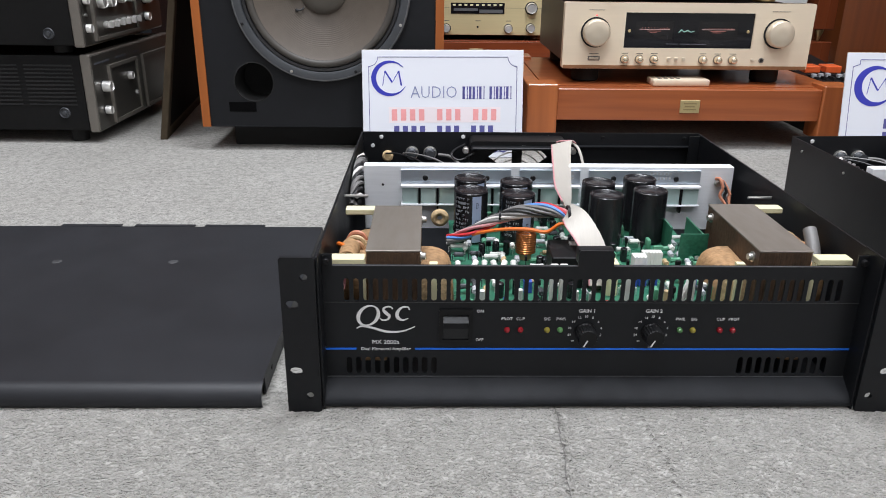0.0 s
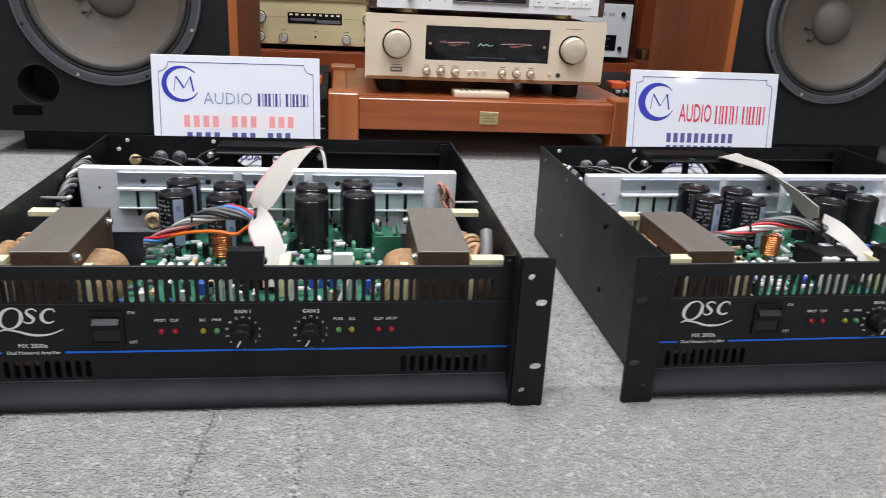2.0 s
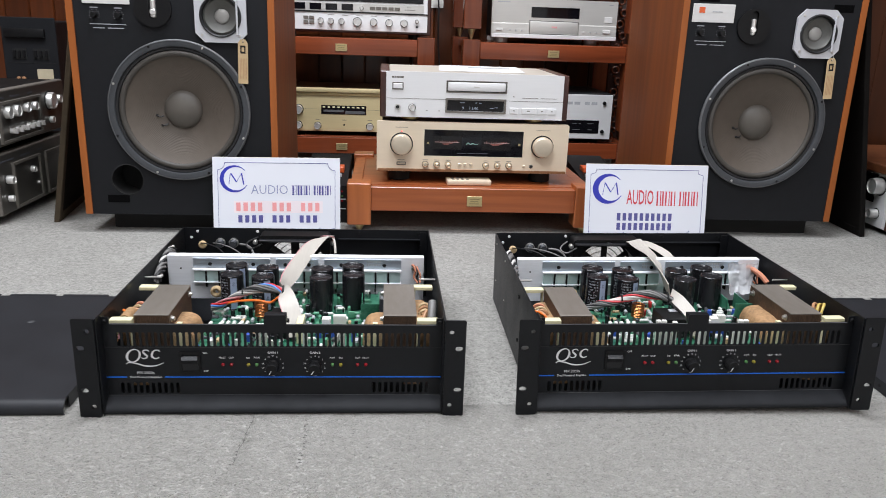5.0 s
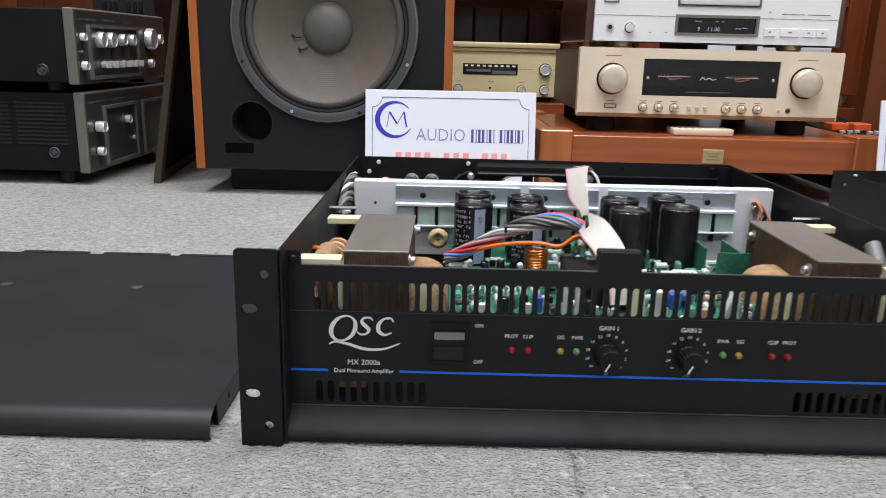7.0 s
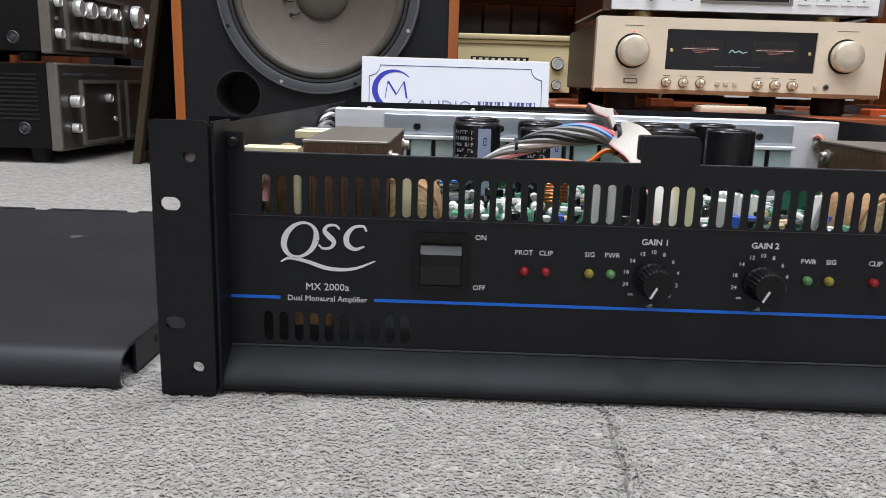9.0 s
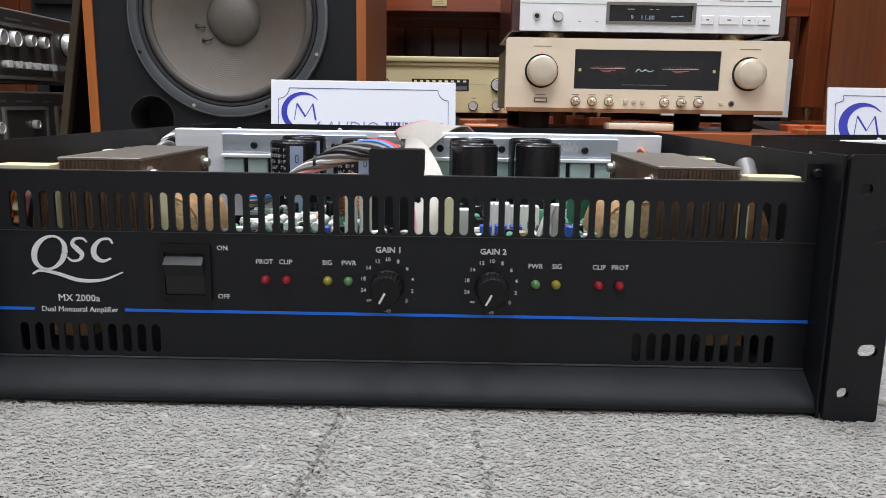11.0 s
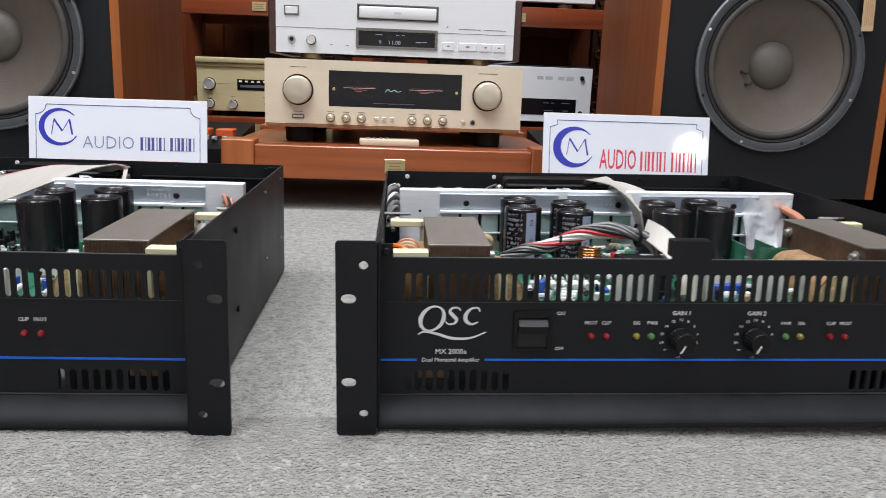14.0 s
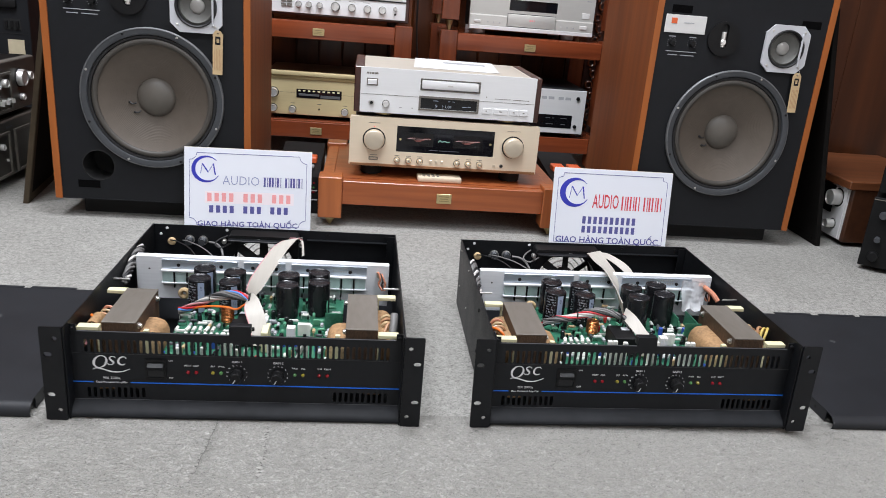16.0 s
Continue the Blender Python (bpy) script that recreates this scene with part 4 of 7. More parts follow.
    for k in range(3):
        y = y0 + 0.050 + 0.0120 * k
        part("wire_loop", tube([(s * 0.1835, y, 0.099), (s * 0.189, y + 0.001, 0.1085), (s * 0.198, y + 0.003, 0.1080), (s * 0.2055, y + 0.005, 0.096)], 0.0021), (BROWN_WIRE, TAN, TAN_LEAD)[k] if s < 0 else (TAN, BROWN_WIRE, TAN)[k], tr)
    if s < 0 and variant == 0:
        roll = lathe([(0.0070, 0.0), (0.0082, 0.0), (0.0082, 0.030), (0.0070, 0.030), (0.0070, 0.0)], (-0.1960, y0 + 0.042, 0.1085), "y", 20)
        part("paper_roll", roll, COIL_PAPER, tr, "brown paper sleeve round the lead wires")
        for k, mt in enumerate((PINK_WIRE, CREAM, ORANGE_WIRE, BROWN_WIRE)):
            ax, az = -0.1960 + 0.0034 * math.cos(1.57 * k), 0.1085 + 0.0034 * math.sin(1.57 * k)
            part("lead_wire", tube([(ax, y0 + 0.034, az), (ax, y0 + 0.014, az), (ax - 0.004, y0 + 0.002, az - 0.004), (ax - 0.006, y0 - 0.004, az - 0.018)], 0.0021), mt, tr)
    if s > 0 and variant == 0:
        part("sleeve_tube", tube([(0.199, y0 + 0.025, 0.085), (0.2025, y0 + 0.045, 0.108), (0.2035, y0 + 0.058, 0.120)], 0.0058, 12, 4), GREY_WIRE, tr, "dark grey insulating sleeve")


def circuit_board(amp, variant):
    rnd = random.Random(11 + variant)
    board = part("circuit_board", box((-0.1085, 0.0285, 0.0700), (0.1285, 0.262, 0.0716)), PCB, amp, "green circuit board crowded with small parts")
    z = 0.0716
    for x in (-0.10, 0.01, 0.12):
        for y in (0.036, 0.25):
            part("stand_off", rod((x, y, 0.005), 0.003, 0.065, "z", 8), ZINC, board)
    taken = [(-0.038, 0.152, 0.013), (-0.006, 0.098, 0.022), (0.020, 0.075, 0.014)] + [(a, b, 0.019) for a in (-0.088, -0.041, 0.044, 0.091) for b in (0.20, 0.235)]
    def free(x, y, r):
        for a, b, q in taken:
            if math.hypot(x - a, y - b) < r + q:
                return False
        taken.append((x, y, r))
        return True
    # output choke
    turns = [(-0.038 + 0.0088 * math.cos(t * 0.5236), 0.152 + 0.0088 * math.sin(t * 0.5236), z + 0.006 + 0.00019 * t) for t in range(0, 108)]
    part("copper_choke", tube(turns, 0.00105, 6, 1), COPPER, board, "copper wire choke coil")
    part("choke_core", rod((-0.038, 0.152, z), 0.0055, 0.012, "z", 12), TAN, board)
    # relay, bridge and connectors
    part("relay", box((-0.024, 0.082, z), (0.010, 0.112, z + 0.029), 0.001), BLACK_PLASTIC, board, "black relay block")
    part("relay", box((-0.020, 0.118, z), (0.006, 0.140, z + 0.024), 0.001), BLACK_PLASTIC, board)
    part("bridge_tab", sheet(rect(-0.002, 0.0, 0.024, 0.018), [ring(0.011, 0.010, 0.0026, 12)], 0.002, (0, 0, 0)), ALUMINIUM, board).matrix_basis = Matrix.Translation((0.0, 0.128, z + 0.0265)) @ Matrix.Rotation(radians(90), 4, "X") @ Matrix.Scale(-1, 4, (0, 1, 0))
    part("edge_connector", box((0.021, 0.066, z), (0.030, 0.098, z + 0.030), 0.0006), CREAM, board)
    for x, y, w, d, h in ((0.052, 0.100, 0.012, 0.012, 0.022), (0.066, 0.122, 0.018, 0.008, 0.018)):
        part("white_connector", join(box((x, y, z), (x + w, y + d, z + h), 0.0005), *[box((x + 0.0012 + 0.003 * k, y - 0.0008, z + 0.004), (x + 0.0024 + 0.003 * k, y, z + h + 0.0008)) for k in range(int(w / 0.003))]), WHITE_PLASTIC, board)
        taken.append((x + w / 2, y + d / 2, 0.010))
    for x, y in ((0.0485, 0.088), (0.0575, 0.090), (0.0665, 0.089), (-0.045, 0.075)):
        part("trimmer", box((x - 0.0035, y - 0.0035, z), (x + 0.0035, y + 0.0035, z + 0.011), 0.0005), BLUE_PART, board)
        taken.append((x, y, 0.005))
    for s0 in (0.112, ):
        card = part("driver_card", box((0.104, 0.168, z + 0.001), (0.1056, 0.198, z + 0.026)), PCB, board, "small green card on edge")
        part("card_edge", box((0.1285, 0.140, z), (0.130, 0.200, z + 0.026)), PCB, card)
        part("card_face", box((0.104, 0.1385, z), (0.130, 0.140, z + 0.030)), PCB, card)
    kinds = [("resistor", CERAMIC), ("resistor", CERAMIC), ("resistor", CERAMIC), ("resistor", TAN), ("resistor", GREEN_PART), ("film_capacitor", GREEN_PART), ("film_capacitor", RED_PART),
             ("small_capacitor", CAP_BLACK), ("small_capacitor", BLUE_PART), ("ceramic_block", WHITE_PLASTIC), ("transistor", BLACK_PLASTIC), ("resistor", WHITE_PLASTIC), ("resistor", PRINT_GREY), ("resistor", BASKET)]
    shared = {}
    made = 0
    for tries in range(5000):
        if made >= 175:
            break
        y = 0.058 + 0.200 * rnd.random() ** 1.1
        x = -0.104 + 0.228 * rnd.random()
        k = rnd.choice((0, 0, 1, 2, 3, 4, 4, 5, 7, 7, 10, 10, 10, 10, 11, 12, 12, 13, 13, 13, 6 if rnd.random() < 0.3 else 0, 8 if rnd.random() < 0.15 else 2))
        nm, mt = kinds[k]
        if -0.094 < x < -0.034 and 0.088 < y < 0.128 or not free(x, y, 0.0036):
            continue
        made += 1
        if k not in shared:
            if nm == "resistor":
                ln = 0.0125 if mt is CERAMIC else 0.009
                bm = join(lathe([(0, -ln / 2), (0.0022, -ln / 2), (0.0027, -ln / 2 + 0.001), (0.0023, -ln / 4), (0.0023, ln / 4), (0.0027, ln / 2 - 0.001), (0.0022, ln / 2), (0, ln / 2)], (0, 0, 0.0065), "x", 8),
                          rod((-ln / 2 - 0.0015, 0, 0), 0.0004, 0.0066, "z", 4), rod((ln / 2 + 0.0015, 0, 0), 0.0004, 0.0066, "z", 4), box((-ln / 2 - 0.002, -0.0004, 0.006), (ln / 2 + 0.002, 0.0004, 0.0068)))
            elif nm == "film_capacitor":
                bm = box((-0.005, -0.002, 0.0015), (0.005, 0.002, 0.0115), 0.0015, 2)
            elif nm == "small_capacitor":
                bm = rod((0, 0, 0), 0.0033, 0.0135, "z", 10, 0.0006)
            elif nm == "ceramic_block":
                bm = box((-0.0032, -0.0026, 0.001), (0.0032, 0.0026, 0.021), 0.0006)
            else:
                bm = join(box((-0.0024, -0.0012, 0.006), (0.0024, 0.0012, 0.011), 0.0004), *[box((-0.0017 + 0.0015 * q, -0.0003, 0), (-0.0013 + 0.0015 * q, 0.0003, 0.006)) for q in range(3)])
            shared[k] = part(nm, bm, mt, board)
            o = shared[k]
        else:
            o = again(shared[k], board)
        o.matrix_basis = pose(x, y, z, 0, 0, rnd.choice((0, 90, 0, 90, 90, 4, 84)))
    # upright parts right behind the slots
    blocks = ((-0.0267, 0.0500, 0.0345), (-0.0188, 0.0500, 0.0345), (0.0835, 0.040, 0.030), (0.0345, 0.046, 0.026)) if variant == 0 else \
             tuple((-0.1938 + SLOT_PITCH * k, 0.0500, h) for k, h in ((20, 0.039), (21, 0.039), (22, 0.030), (23, 0.037), (28, 0.039), (29, 0.039), (34, 0.030), (35, 0.039), (36, 0.039)))
    for x, y, h in blocks:
        part("ceramic_block", box((x - 0.0032, y, z), (x + 0.0032, y + 0.0055, z + h), 0.0008), WHITE_PLASTIC, board, "white ceramic resistor standing upright")
    part("white_sleeve", tube([(0.068, 0.033, z + 0.002), (0.0745, 0.034, z + 0.014), (0.0805, 0.036, z + 0.030)] if variant == 0 else [(0.0905, 0.034, z + 0.002), (0.0880, 0.034, z + 0.016), (0.0850, 0.035, z + 0.032)], 0.0026, 8), WHITE_PLASTIC, board)
    # a row of small parts along the front edge
    edge_kinds = (CERAMIC, RED_PART, GREEN_PART, WHITE_PLASTIC, CERAMIC, BLUE_PART, CAP_BLACK, WHITE_PLASTIC, GREEN_PART, TAN)
    first = {}
    for k in range(11, 41):
        x = -0.1938 + SLOT_PITCH * (k + 0.35 * rnd.uniform(-1, 1))
        if any(abs(x - q[0]) < 0.0062 and q[1] < 0.055 for q in blocks):
            continue
        if rnd.random() < 0.5:
            continue
        mt = edge_kinds[rnd.randrange(len(edge_kinds))]
        tall = rnd.random() < 0.4
        key = (mt.name, tall)
        if key not in first:
            bm = rod((0, 0, 0), 0.0024, 0.0145, "z", 10, 0.0007) if tall else join(rod((0, 0.0045, 0.0040), 0.0019, 0.009, "y", 8, 0.0005), rod((0, 0.0058, 0), 0.0004, 0.0045, "z", 4), rod((0, -0.0058, 0), 0.0004, 0.0045, "z", 4))
            first[key] = part("small_capacitor" if tall else "resistor", bm, mt, board)
            o = first[key]
        else:
            o = again(first[key], board)
        o.location = (x, rnd.uniform(0.040, 0.054), z)
    # bank of pale resistors beside the choke
    for k in range(11):
        ln = 0.0125
        bm = lathe([(0, -ln / 2), (0.0024, -ln / 2), (0.0030, -ln / 2 + 0.0012), (0.0026, -ln / 4), (0.0026, ln / 4), (0.0030, ln / 2 - 0.0012), (0.0024, ln / 2), (0, ln / 2)], (0, 0, 0.0075), "x", 10)
        o = part("bank_resistor", bm, CERAMIC if k % 3 else WHITE_PLASTIC, board)
        o.matrix_basis = pose(-0.088 + 0.0088 * (k % 6), 0.098 + 0.020 * (k // 6), z, 0, 0, 78 + 8 * (k % 3))
    ring_core = lathe([(0.006 + 0.0035 * math.cos(radians(t)), 0.0045 * math.sin(radians(t))) for t in range(0, 361, 30)], (-0.1185, 0.236, z + 0.012), "y", 20)
    part("toroid", ring_core, PAPER_FACE, board, "small tan toroid coil")


def wiring(amp, variant):
    z = 0.0
    if variant == 0:
        colours = (RED_WIRE, BLUE_WIRE, GREY_WIRE, GREY_WIRE, BLACK_WIRE, GREY_WIRE, WHITE_WIRE, GREY_WIRE, PINK_WIRE, ORANGE_WIRE)
    else:
        colours = (BLACK_WIRE, GREY_WIRE, GREY_WIRE, BLACK_WIRE, RED_WIRE, WHITE_WIRE, WHITE_WIRE, RED_WIRE, BLACK_WIRE, GREY_WIRE)
    rnd = random.Random(5 + variant)
    lift = 0.0 if variant == 0 else -0.008
    loom = None
    for k, mt in enumerate(colours):
        a = 2 * math.pi * k / len(colours) + 1.55
        def at(x, y, zz, spread, twist):
            return (x, y + spread * math.cos(a + twist), zz + spread * math.sin(a + twist))
        pts = [at(-0.112, 0.172, 0.082, 0.005, 0), at(-0.094, 0.164, 0.092, 0.0045, 1.4), at(-0.072, 0.158, 0.106 + lift, 0.0046, 3.0),
               at(-0.050, 0.152, 0.117 + lift, 0.0052, 4.6), at(-0.026, 0.145, 0.1225 + lift, 0.0058, 6.0), at(-0.006, 0.136, 0.121 + lift, 0.0038, 7.2), at(0.008, 0.128, 0.106, 0.005, 8.2), at(0.014, 0.122, 0.080, 0.005, 9.0)]
        if mt is ORANGE_WIRE:
            pts = [(-0.104, 0.168, 0.084), (-0.082, 0.156, 0.096), (-0.060, 0.146, 0.103), (-0.038, 0.138, 0.106), (-0.022, 0.134, 0.105), (-0.008, 0.132, 0.114), (0.006, 0.128, 0.104), (0.012, 0.124, 0.08)]
        w = part("wire", tube(pts, 0.0017), mt, amp)
        if k == 0:
            loom = w
    part("cable_tie", lathe([(0.0052, -0.0011), (0.0062, -0.0011), (0.0062, 0.0011), (0.0052, 0.0011), (0.0052, -0.0011)], (-0.0635, 0.156, 0.112 + lift), "x", 14), BLACK_PLASTIC, amp)
    part("cable_tie", lathe([(0.0085, -0.0013), (0.0098, -0.0013), (0.0098, 0.0013), (0.0085, 0.0013), (0.0085, -0.0013)], (-0.0035, 0.1335, 0.1205 + lift), "x", 16), BLACK_PLASTIC, amp)
    # grey ribbon cable
    def ribbon(pts, sides):
        """A band and the pink wire along one of its edges."""
        edge = [tuple(p - 0.97 * q for p, q in zip(a, b)) for a, b in zip(pts, sides)]
        return strip(pts, sides, 0.0011), tube(edge, 0.00085, 5)
    if variant == 0:
        upper, red_a = ribbon([(0.038, 0.404, 0.1225), (0.030, 0.380, 0.1300), (0.019, 0.318, 0.1345), (0.009, 0.250, 0.1320), (0.000, 0.185, 0.1275), (-0.005, 0.140, 0.1260)],
                      [(0.012, 0, 0.004), (0.0125, 0.002, 0.002), (0.0115, 0.004, -0.003), (0.0105, 0.005, -0.006), (0.009, 0.004, -0.008), (0.004, 0.003, -0.008)])
        lower, red_b = ribbon([(-0.004, 0.133, 0.1250), (0.001, 0.118, 0.1225), (0.008, 0.102, 0.114), (0.014, 0.090, 0.102), (0.018, 0.080, 0.090), (0.019, 0.074, 0.078)],
                      [(0.004, 0.002, 0.007), (0.009, 0.004, 0.006), (0.0115, 0.004, 0.002), (0.0115, 0.003, 0), (0.0115, 0.002, 0), (0.0115, 0.001, 0)])
    else:
        upper, red_a = ribbon([(0.028, 0.404, 0.1225), (0.024, 0.385, 0.1300), (0.020, 0.330, 0.1330), (0.022, 0.285, 0.1325), (0.018, 0.245, 0.1290), (0.010, 0.195, 0.1240), (0.004, 0.145, 0.1200)],
                      [(0.012, 0.002, 0.002), (0.0125, 0.002, 0.002), (0.013, 0.004, -0.001), (0.013, 0.006, -0.005), (0.011, 0.004, -0.009), (0.005, 0.002, -0.012), (0.003, 0.002, -0.011)])
        lower, red_b = ribbon([(0.004, 0.137, 0.1180), (0.010, 0.118, 0.1140), (0.017, 0.100, 0.1060), (0.022, 0.086, 0.097), (0.023, 0.078, 0.088), (0.021, 0.074, 0.078)],
                      [(0.003, 0.003, 0.007), (0.006, 0.004, 0.006), (0.008, 0.004, 0.003), (0.009, 0.003, 0.002), (0.009, 0.002, 0), (0.009, 0.001, 0)])
        part("ribbon_cable", strip([(0.034, 0.402, 0.1225), (0.045, 0.390, 0.1245), (0.058, 0.370, 0.1220), (0.072, 0.347, 0.1150), (0.084, 0.328, 0.100)],
                                   [(0.006, 0.007, 0), (0.006, 0.007, 0.001), (0.006, 0.005, 0.002), (0.007, 0.004, 0.002), (0.007, 0.003, 0)], 0.001), RIBBON_MAT, amp)
    rb = part("ribbon_cable", upper, RIBBON_MAT, amp, "wide pale grey ribbon cable")
    part("marker_edge", red_a, PINK_WIRE if variant == 0 else RIBBON_MAT, rb, "marker wire along the edge")
    low = part("ribbon_cable", lower, RIBBON_MAT, amp)
    part("marker_edge", red_b, PINK_WIRE if variant == 0 else RIBBON_MAT, low)
    if variant == 0:
        part("red_marker_wire", tube([(0.026, 0.404, 0.1245), (0.030, 0.392, 0.1295), (0.042, 0.386, 0.1315), (0.050, 0.396, 0.126)], 0.0008, 5), PINK_WIRE, rb)
        part("ribbon_tail", strip([(0.044, 0.402, 0.1255), (0.049, 0.392, 0.1245), (0.052, 0.378, 0.120), (0.054, 0.362, 0.108)], [(0.0015, 0.002, 0), (0.0015, 0.002, 0), (0.0015, 0.002, 0), (0.0015, 0.002, 0)], 0.001), RIBBON_MAT, rb)
    # twisted leads at the ends of the heat sink
    for k, mt in enumerate((BLACK_WIRE, WHITE_WIRE, BLACK_WIRE, GREY_WIRE, GREY_WIRE)):
        t0 = k * 1.2566
        pts = [(-0.2065 + 0.0046 * math.cos(t0 + 1.25 * q), 0.332 - 0.0095 * q, 0.121 + 0.0056 * math.sin(t0 + 1.25 * q) - 0.0009 * max(0, q - 3) ** 1.6) for q in range(11)]
        part("twisted_lead", tube(pts, 0.0023), mt, amp)
    for k in range(3):
        o = 0.0035 * k
        part("tan_lead", tube([(0.181 + o, 0.272, 0.117 - 0.3 * o), (0.183 + o, 0.266, 0.1185 - o), (0.186 + 1.2 * o, 0.262, 0.110 - o), (0.184 + 1.4 * o, 0.262, 0.101), (0.190 + 0.5 * o, 0.258, 0.092)], 0.0017), (TAN_LEAD, BLACK_WIRE, TAN_LEAD)[k], amp)
    if variant:
        part("salmon_sleeve", tube([(0.176, 0.268, 0.1185), (0.183, 0.260, 0.1165), (0.192, 0.247, 0.1105), (0.199, 0.236, 0.101)], 0.0042, 10), TAN_LEAD, amp, "salmon sleeve round the leads")
        bm = bmesh.new()
        bmesh.ops.create_grid(bm, x_segments=22, y_segments=22, size=0.5)
        for v in bm.verts:
            u, w = v.co.x + 0.5, v.co.y + 0.5
            v.co = Vector((0.142 + 0.050 * u - 0.014 * (1 - w) * u, 0.2605 - 0.018 * (1 - w) ** 2 + 0.005 * noise.noise((u * 3, w * 2.2, 1.7)) + 0.0012 * noise.noise((u * 9, w * 7, 4.2)), 0.080 + 0.046 * w + 0.004 * noise.noise((u * 4, w * 3, 8.8))))
        part("plastic_film", bm, FILM, amp, "crumpled clear plastic film", 180)
    for k in range(2):
        part("rear_lead", tube([(-0.185 + 0.022 * k, 0.428, 0.104), (-0.170 + 0.022 * k, 0.410, 0.108), (-0.145 + 0.024 * k, 0.385, 0.107), (-0.125 + 0.03 * k, 0.360, 0.098), (-0.110 + 0.03 * k, 0.340, 0.085)], 0.0011), GREY_WIRE if k else BLACK_WIRE, amp)
    part("rear_lead", tube([(-0.085, 0.428, 0.116), (-0.098, 0.412, 0.113), (-0.102, 0.402, 0.108), (-0.092, 0.396, 0.104), (-0.074, 0.400, 0.112)], 0.0014), BLACK_WIRE if variant == 0 else GREY_WIRE, amp)


def rubber_feet(amp):
    """Feet that are left under one side only, so that the case stands a little askew."""
    for y in (0.05, 0.38):
        part("rubber_foot", lathe([(0, 0), (0.010, 0), (0.012, 0.0095), (0, 0.0095)], (0.185, y, -0.0062), "z", 16), BLACK_RUBBER, amp)


def power_amplifier(m, label, variant):
    amp = thing("power_amplifier", m, label, "power amplifier", "power amplifiers on the carpet")
    chassis(amp)
    front_panel(amp)
    heat_sink(amp)
    capacitors(amp)
    transformer(amp, -1, variant)
    transformer(amp, 1, variant)
    circuit_board(amp, variant)
    wiring(amp, variant)
    if variant:
        rubber_feet(amp)
    return amp


power_amplifier(pose(0, 0, 0), "black rack power amplifier without lid, coloured wire loom inside", 0)
power_amplifier(pose(0.551, -0.002, 0.0046, -0.6, -0.85, -0.5), "black rack power amplifier without lid, black and red loom inside", 1)


# ---- amplifier lids on the carpet ----
def amp_lid(m, width, label):
    lid = thing("amplifier_lid", m, label, "amplifier lid", "lids lying on the carpet")
    d, z = 0.388, 0.0185
    prof = [(0.0142, z), (d - 0.003, z), (d, z - 0.003), (d, 0.002), (d - 0.0015, 0.002), (d - 0.0015, z - 0.0035), (d - 0.004, z - 0.0016), (0.0142, z - 0.0016)]
    part("top_sheet", prism(prof, 0.0, width), COVER, lid, "flat black steel sheet", 40)
    arc = [(0.014 + 0.0130 * math.cos(radians(a)), z - 0.0130 + 0.0130 * math.sin(radians(a))) for a in range(90, 181, 10)]
    curl = [(0.0141, z)] + arc[1:] + [(0.0016, 0.0022), (0.0034, 0.0004)]
    inner = [(0.0050, 0.0008), (0.0031, 0.0030)] + [(0.014 + (y - 0.014) * 0.88, (z - 0.0130) + (q - z + 0.0130) * 0.88) for y, q in reversed(arc[1:])] + [(0.0141, z - 0.0016)]
    part("rolled_lip", prism(curl + inner, -0.0012, width + 0.0012), COVER, lid, "front edge rolled down to the carpet", 50)
    for x0 in (0.0, width - 0.0016):
        side = part("side_flange", box((x0, 0.0245, 0.0008), (x0 + 0.0016, d - 0.004, z - 0.0017)), COVER, lid)
        for y in (0.052, 0.20, 0.34):
            part("flange_hole", rod((x0 - 0.0004, y, 0.0098), 0.0024, 0.0024, "x", 12), DEEP_BLACK, side)
    for x, y in ((width * 0.36, 0.268), (width * 0.655, 0.268), (width * 0.04, 0.265), (width * 0.975, 0.262)):
        part("dimple", lathe([(0.0055, 0.0), (0.0040, 0.0005), (0.0020, 0.0004), (0.0, 0.0002)], (x, y, z), "z", 16), SCUFF_GLINT, lid)
    for x in (0.25, 0.46, 0.66):
        part("rear_tab", box((x * width, d - 0.004, z - 0.0008), (x * width + 0.075, d + 0.004, z + 0.0004)), COVER, lid)
    return lid


amp_lid(pose(-0.700, 0.002, 0), 0.436, "black sheet-steel amplifier lid lying on carpet")
amp_lid(pose(0.850, 0.012, 0), 0.436, "black sheet-steel amplifier lid, scuffed, lying on carpet")


